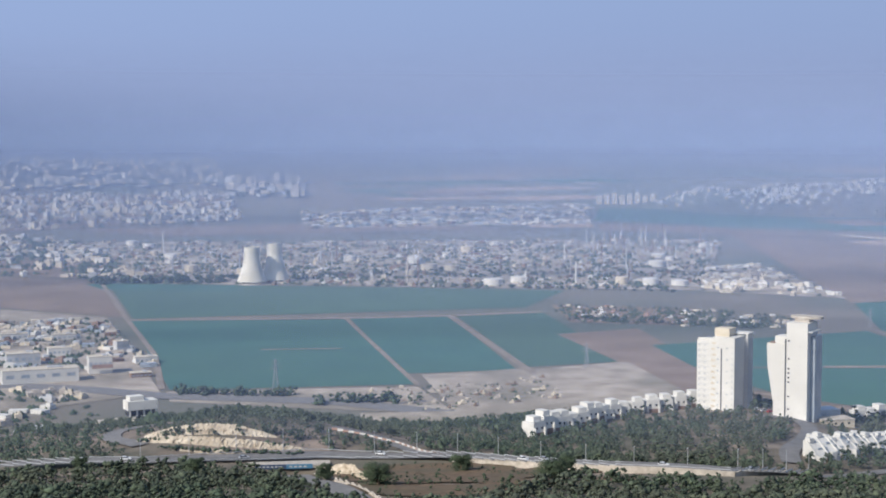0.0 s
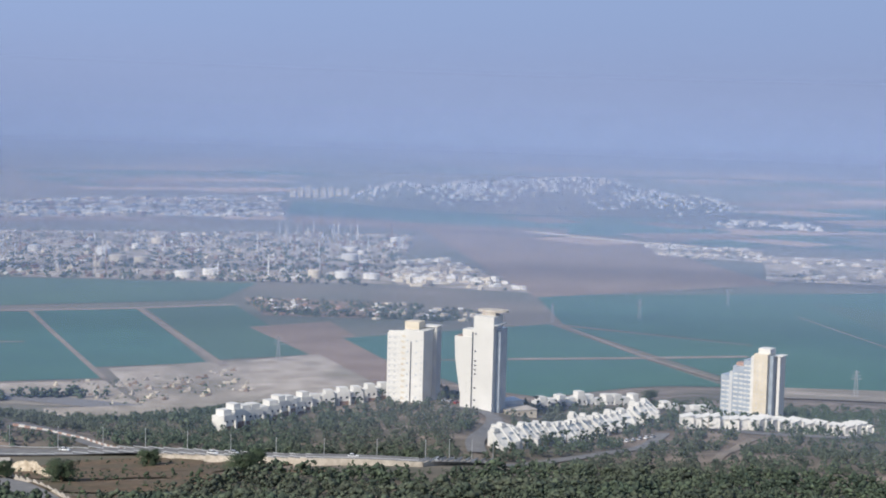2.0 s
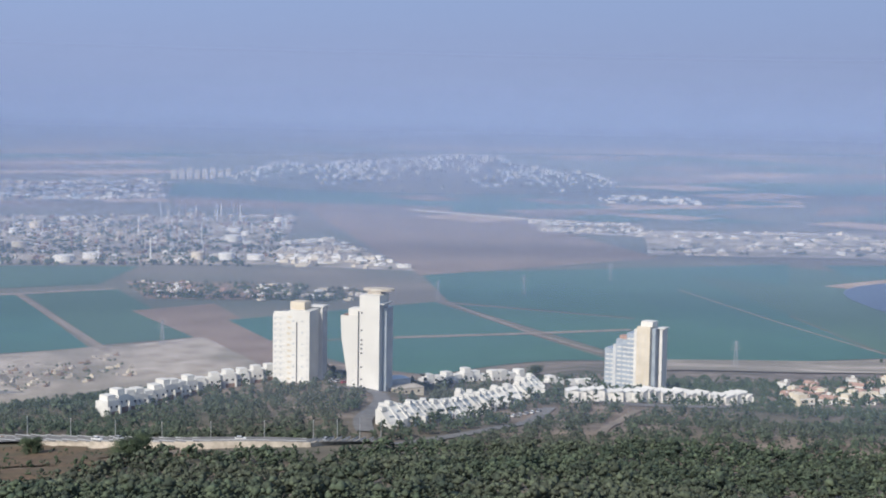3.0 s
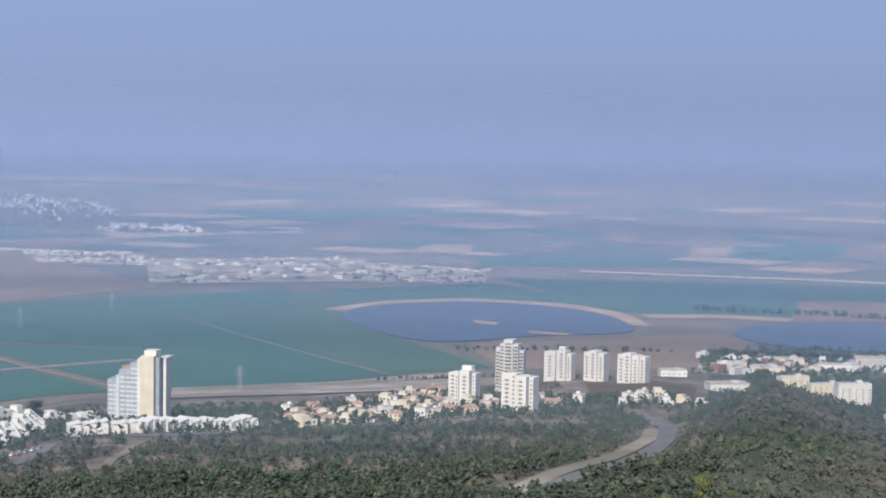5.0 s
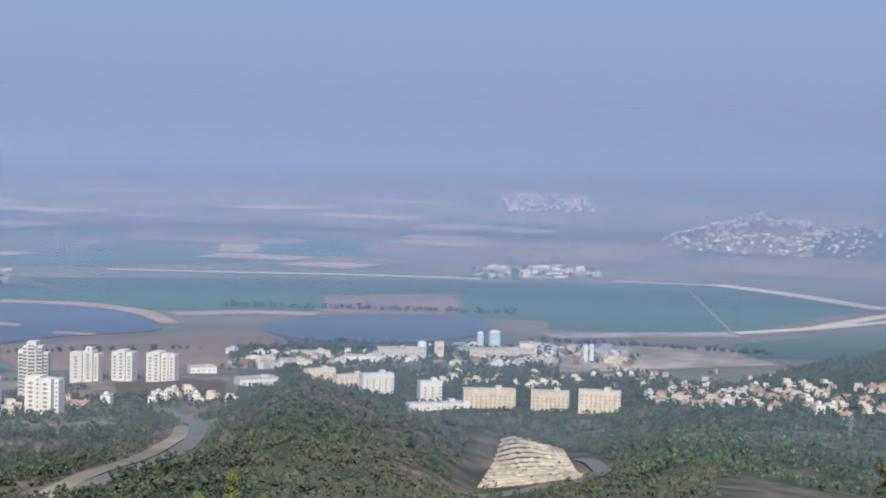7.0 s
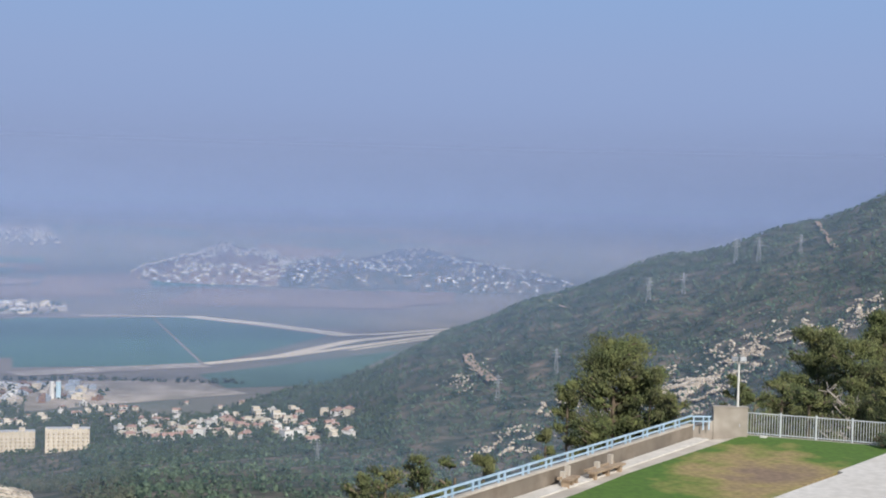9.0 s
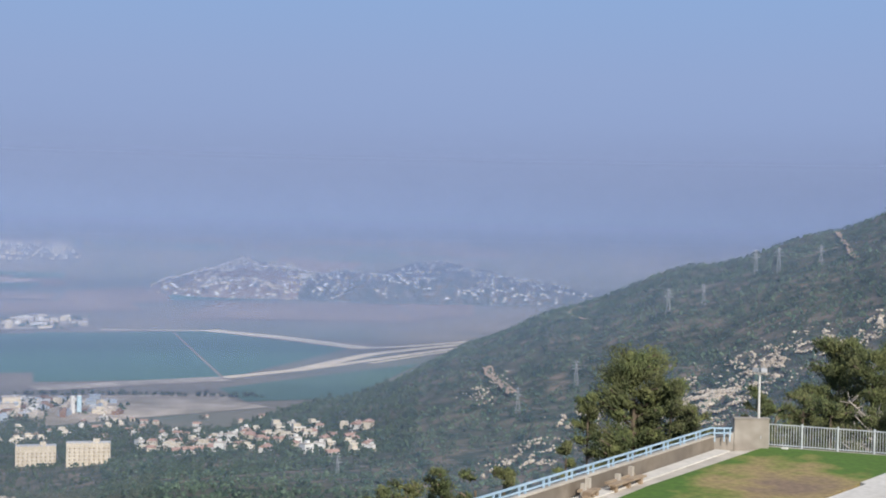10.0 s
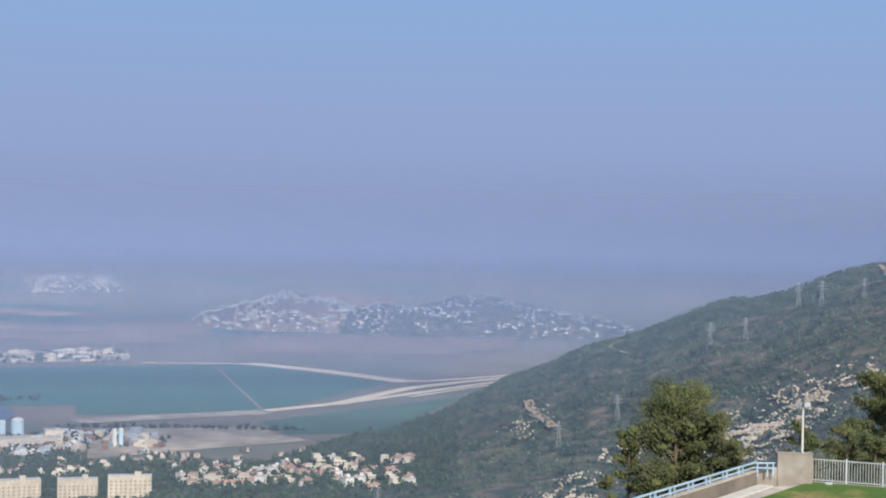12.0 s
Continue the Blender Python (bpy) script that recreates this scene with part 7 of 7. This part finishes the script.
# garden trees close round every villa
rng = np.random.default_rng(58)
P = np.repeat(np.array(VILLAS), 4, axis=0)
g, w = rng.uniform(0, 6.28, len(P)), rng.uniform(2.6, 6.5, len(P))
P = P + (np.stack([np.cos(g), np.sin(g)], 1) * rng.uniform(5.5, 10.0, len(P))[:, None])
k = 12
ga, q = rng.uniform(0, 6.28, (len(P), k)), rng.uniform(0.15, 1, (len(P), k))
rad = w[:, None] * 0.42 * np.sqrt(rng.uniform(0, 1, (len(P), k))) * (1.2 - 0.6 * q)
c = np.stack([P[:, :1] + rad * np.cos(ga), P[:, 1:] + rad * np.sin(ga), land(P[:, 0], P[:, 1])[:, None] + q * w[:, None]], -1).reshape(-1, 3)
v, f = clumps(c, (w[:, None] * rng.uniform(0.12, 0.26, (len(P), k))).ravel(), rng, True)
tagged(big_mesh("garden_trees", v, f, GREEN), "dark garden trees and hedges round the villas", "trees", kind="stuff")

# dry grass below the highway
gr = []
for az, d, r in ((-3.0, 560, 30), (-0.3, 550, 36), (2.0, 565, 28), (-1.5, 590, 25), (0.8, 585, 25), (4.5, 575, 18), (8.5, 580, 14), (-1.6, 505, 26), (0.9, 508, 24), (-0.6, 470, 16), (3.2, 530, 18), (6.4, 535, 12)):
    x, y = bearing(az, d)
    n = 26
    pts = [(x, y)] + [(x + r * rng.uniform(0.75, 1.15) * math.cos(6.283 * i / n), y + 0.7 * r * rng.uniform(0.75, 1.15) * math.sin(6.283 * i / n)) for i in range(n)]
    v = [(a, b, float(land(a, b)) + 0.55 + 0.05 * az / 3) for a, b in pts]
    ob = mesh_object("dry_grass_patch", v, [(0, 1 + i, 1 + (i + 1) % n) for i in range(n)], DRYGRASS)
    tagged(ob, "dry brown grass on the slope below the highway", "grass", kind="structure")
    CLEAR.append((x, y, r * 1.0))
for x, y in along(HW[3:], 46):
    for k, r in ((0.978, 12), (0.955, 12), (0.93, 11)):
        CLEAR.append((x * k, y * k, r))


def tree_line(pts, n, size, label, seed):
    rng = np.random.default_rng(seed)
    P = along(pts, n) + rng.normal(0, size * 0.5, (n, 2))
    X, Y, Z, S = plan(P[:, 0], P[:, 1])
    k = 9
    w = size * rng.uniform(0.5, 1.2, n) * S
    g, q = rng.uniform(0, 6.28, (n, k)), rng.uniform(0.1, 1, (n, k))
    rad = w[:, None] * 0.5 * np.sqrt(rng.uniform(0, 1, (n, k)))
    c = np.stack([X[:, None] + rad * np.cos(g), Y[:, None] + rad * np.sin(g), Z[:, None] + q * w[:, None] * 0.85], -1).reshape(-1, 3)
    v, f = clumps(c, (w[:, None] * rng.uniform(0.16, 0.32, (n, k))).ravel(), rng)
    tagged(big_mesh("tree_line", v, f, GREEN), label, "trees", kind="stuff")


for a, b, d0, d1, n, size, sd in ((-10.2, -5.9, 1770, 1740, 34, 11, 1), (-4.9, -1.2, 1690, 1690, 16, 13, 2), (-13.2, -8.4, 3190, 3160, 44, 20, 3), (-3, 9, 3050, 2960, 40, 12, 4), (45, 56, 2960, 2930, 70, 12, 5), (5, 12, 2470, 2400, 40, 10, 6), (36, 44, 2260, 2300, 30, 9, 7), (45.5, 55.5, 2290, 2330, 90, 11, 8), (33, 39, 1900, 1960, 26, 6, 10), (57, 66, 2500, 2450, 60, 9, 11)):
    tree_line([bearing(a, d0), bearing((a + b) / 2, (d0 + d1) / 2), bearing(b, d1)], n, size, "uneven line of dark trees on the plain", sd)

# garden trees at the villas
rng = np.random.default_rng(55)
c, z = [], []
for x, y in VILLAS:
    for _ in range(2):
        g, r = rng.uniform(0, 6.28), rng.uniform(5.5, 9.0)
        px, py = x + r * math.cos(g), y + r * math.sin(g)
        hgt = rng.uniform(4.0, 8.0)
        pz = float(land(px, py))
        for _ in range(16):
            q = rng.uniform(0.15, 1)
            a, w = rng.uniform(0, 6.28), hgt * 0.36 * math.sqrt(rng.uniform(0, 1)) * (1.2 - q * 0.8)
            c.append((px + w * math.cos(a), py + w * math.sin(a), pz + q * hgt * 0.92))
            z.append(hgt * rng.uniform(0.08, 0.17))
v, f = clumps(np.array(c), np.array(z), rng)
tagged(big_mesh("garden_trees", v, f, GREEN, True), "dark garden trees beside the villas", "trees", kind="stuff")

# ---- the woods ----
wood("hillside_pines", -19, 46, 305, 600, 4.9, 6.3, 17, "dense pines covering the near hillside", 3, thin=0.17)
wood("hillside_trees", -22, 22, 600, 900, 4.9, 5.2, 14, "pines and shrubs round the houses", 4, thin=0.1, light=True)
wood("hillside_trees", 22, 41, 600, 845, 5.0, 5.0, 14, "pines and dry shrubs below the villas", 5, thin=0.2, light=True)
wood("hillside_trees", 41, 62, 560, 1010, 4.9, 4.8, 13, "pines and dry shrubs on the wooded spur", 15, thin=0.15, light=True, mat=SPURLEAF)
wood("hillside_trees", 46, 64, 330, 560, 5.2, 5.4, 14, "pines on the near slope", 6, thin=0.1, light=True, mat=SPURLEAF)
wood("garden_trees", 20, 46, 850, 1330, 8.2, 5.0, 6, "dark garden trees between the villas", 7, thin=0.0, zmin=8, mat=GREEN, light=True)
wood("valley_trees", 46, 72, 960, 1700, 8.6, 5.6, 6, "dark trees filling the valley", 8, thin=0.12, zmin=3, mat=GREEN, light=True)
wood("valley_trees", 58, 71, 1680, 2080, 10.0, 8.0, 6, "dark trees between the works and the houses", 28, thin=0.2, zmin=-1, mat=GREEN, light=True)
wood("valley_trees", 47, 58, 1680, 2420, 9.0, 8.0, 6, "dark trees between the works and the houses", 18, thin=0.27, zmin=-1, mat=GREEN, light=True)
wood("hillside_scrub", 60, 74, 560, 1350, 6.0, 4.2, 5, "patchy scrub and dry ground on the valley side", 9, thin=0.24, mat=SCRUB, light=True)
wood("hillside_scrub", 74, 94, 560, 2150, 5.8, 4.2, 4, "low dark scrub covering the far slope", 10, thin=0.14, mat=SCRUB, light=True)
wood("hillside_scrub", 62, 74, 1350, 2150, 6.6, 4.2, 4, "low dark scrub covering the far slope", 11, thin=0.1, mat=SCRUB, light=True)
CLEAR.clear()
wood("low_shrubs", -16, 20, 520, 690, 6.5, 2.0, 5, "low grey-green shrubs beside the highway", 19, thin=0.3)
wood("low_shrubs", -6, 9, 440, 570, 10.0, 3.2, 8, "low dark shrubs in the dry grass", 23, thin=0.25, mat=GREEN)
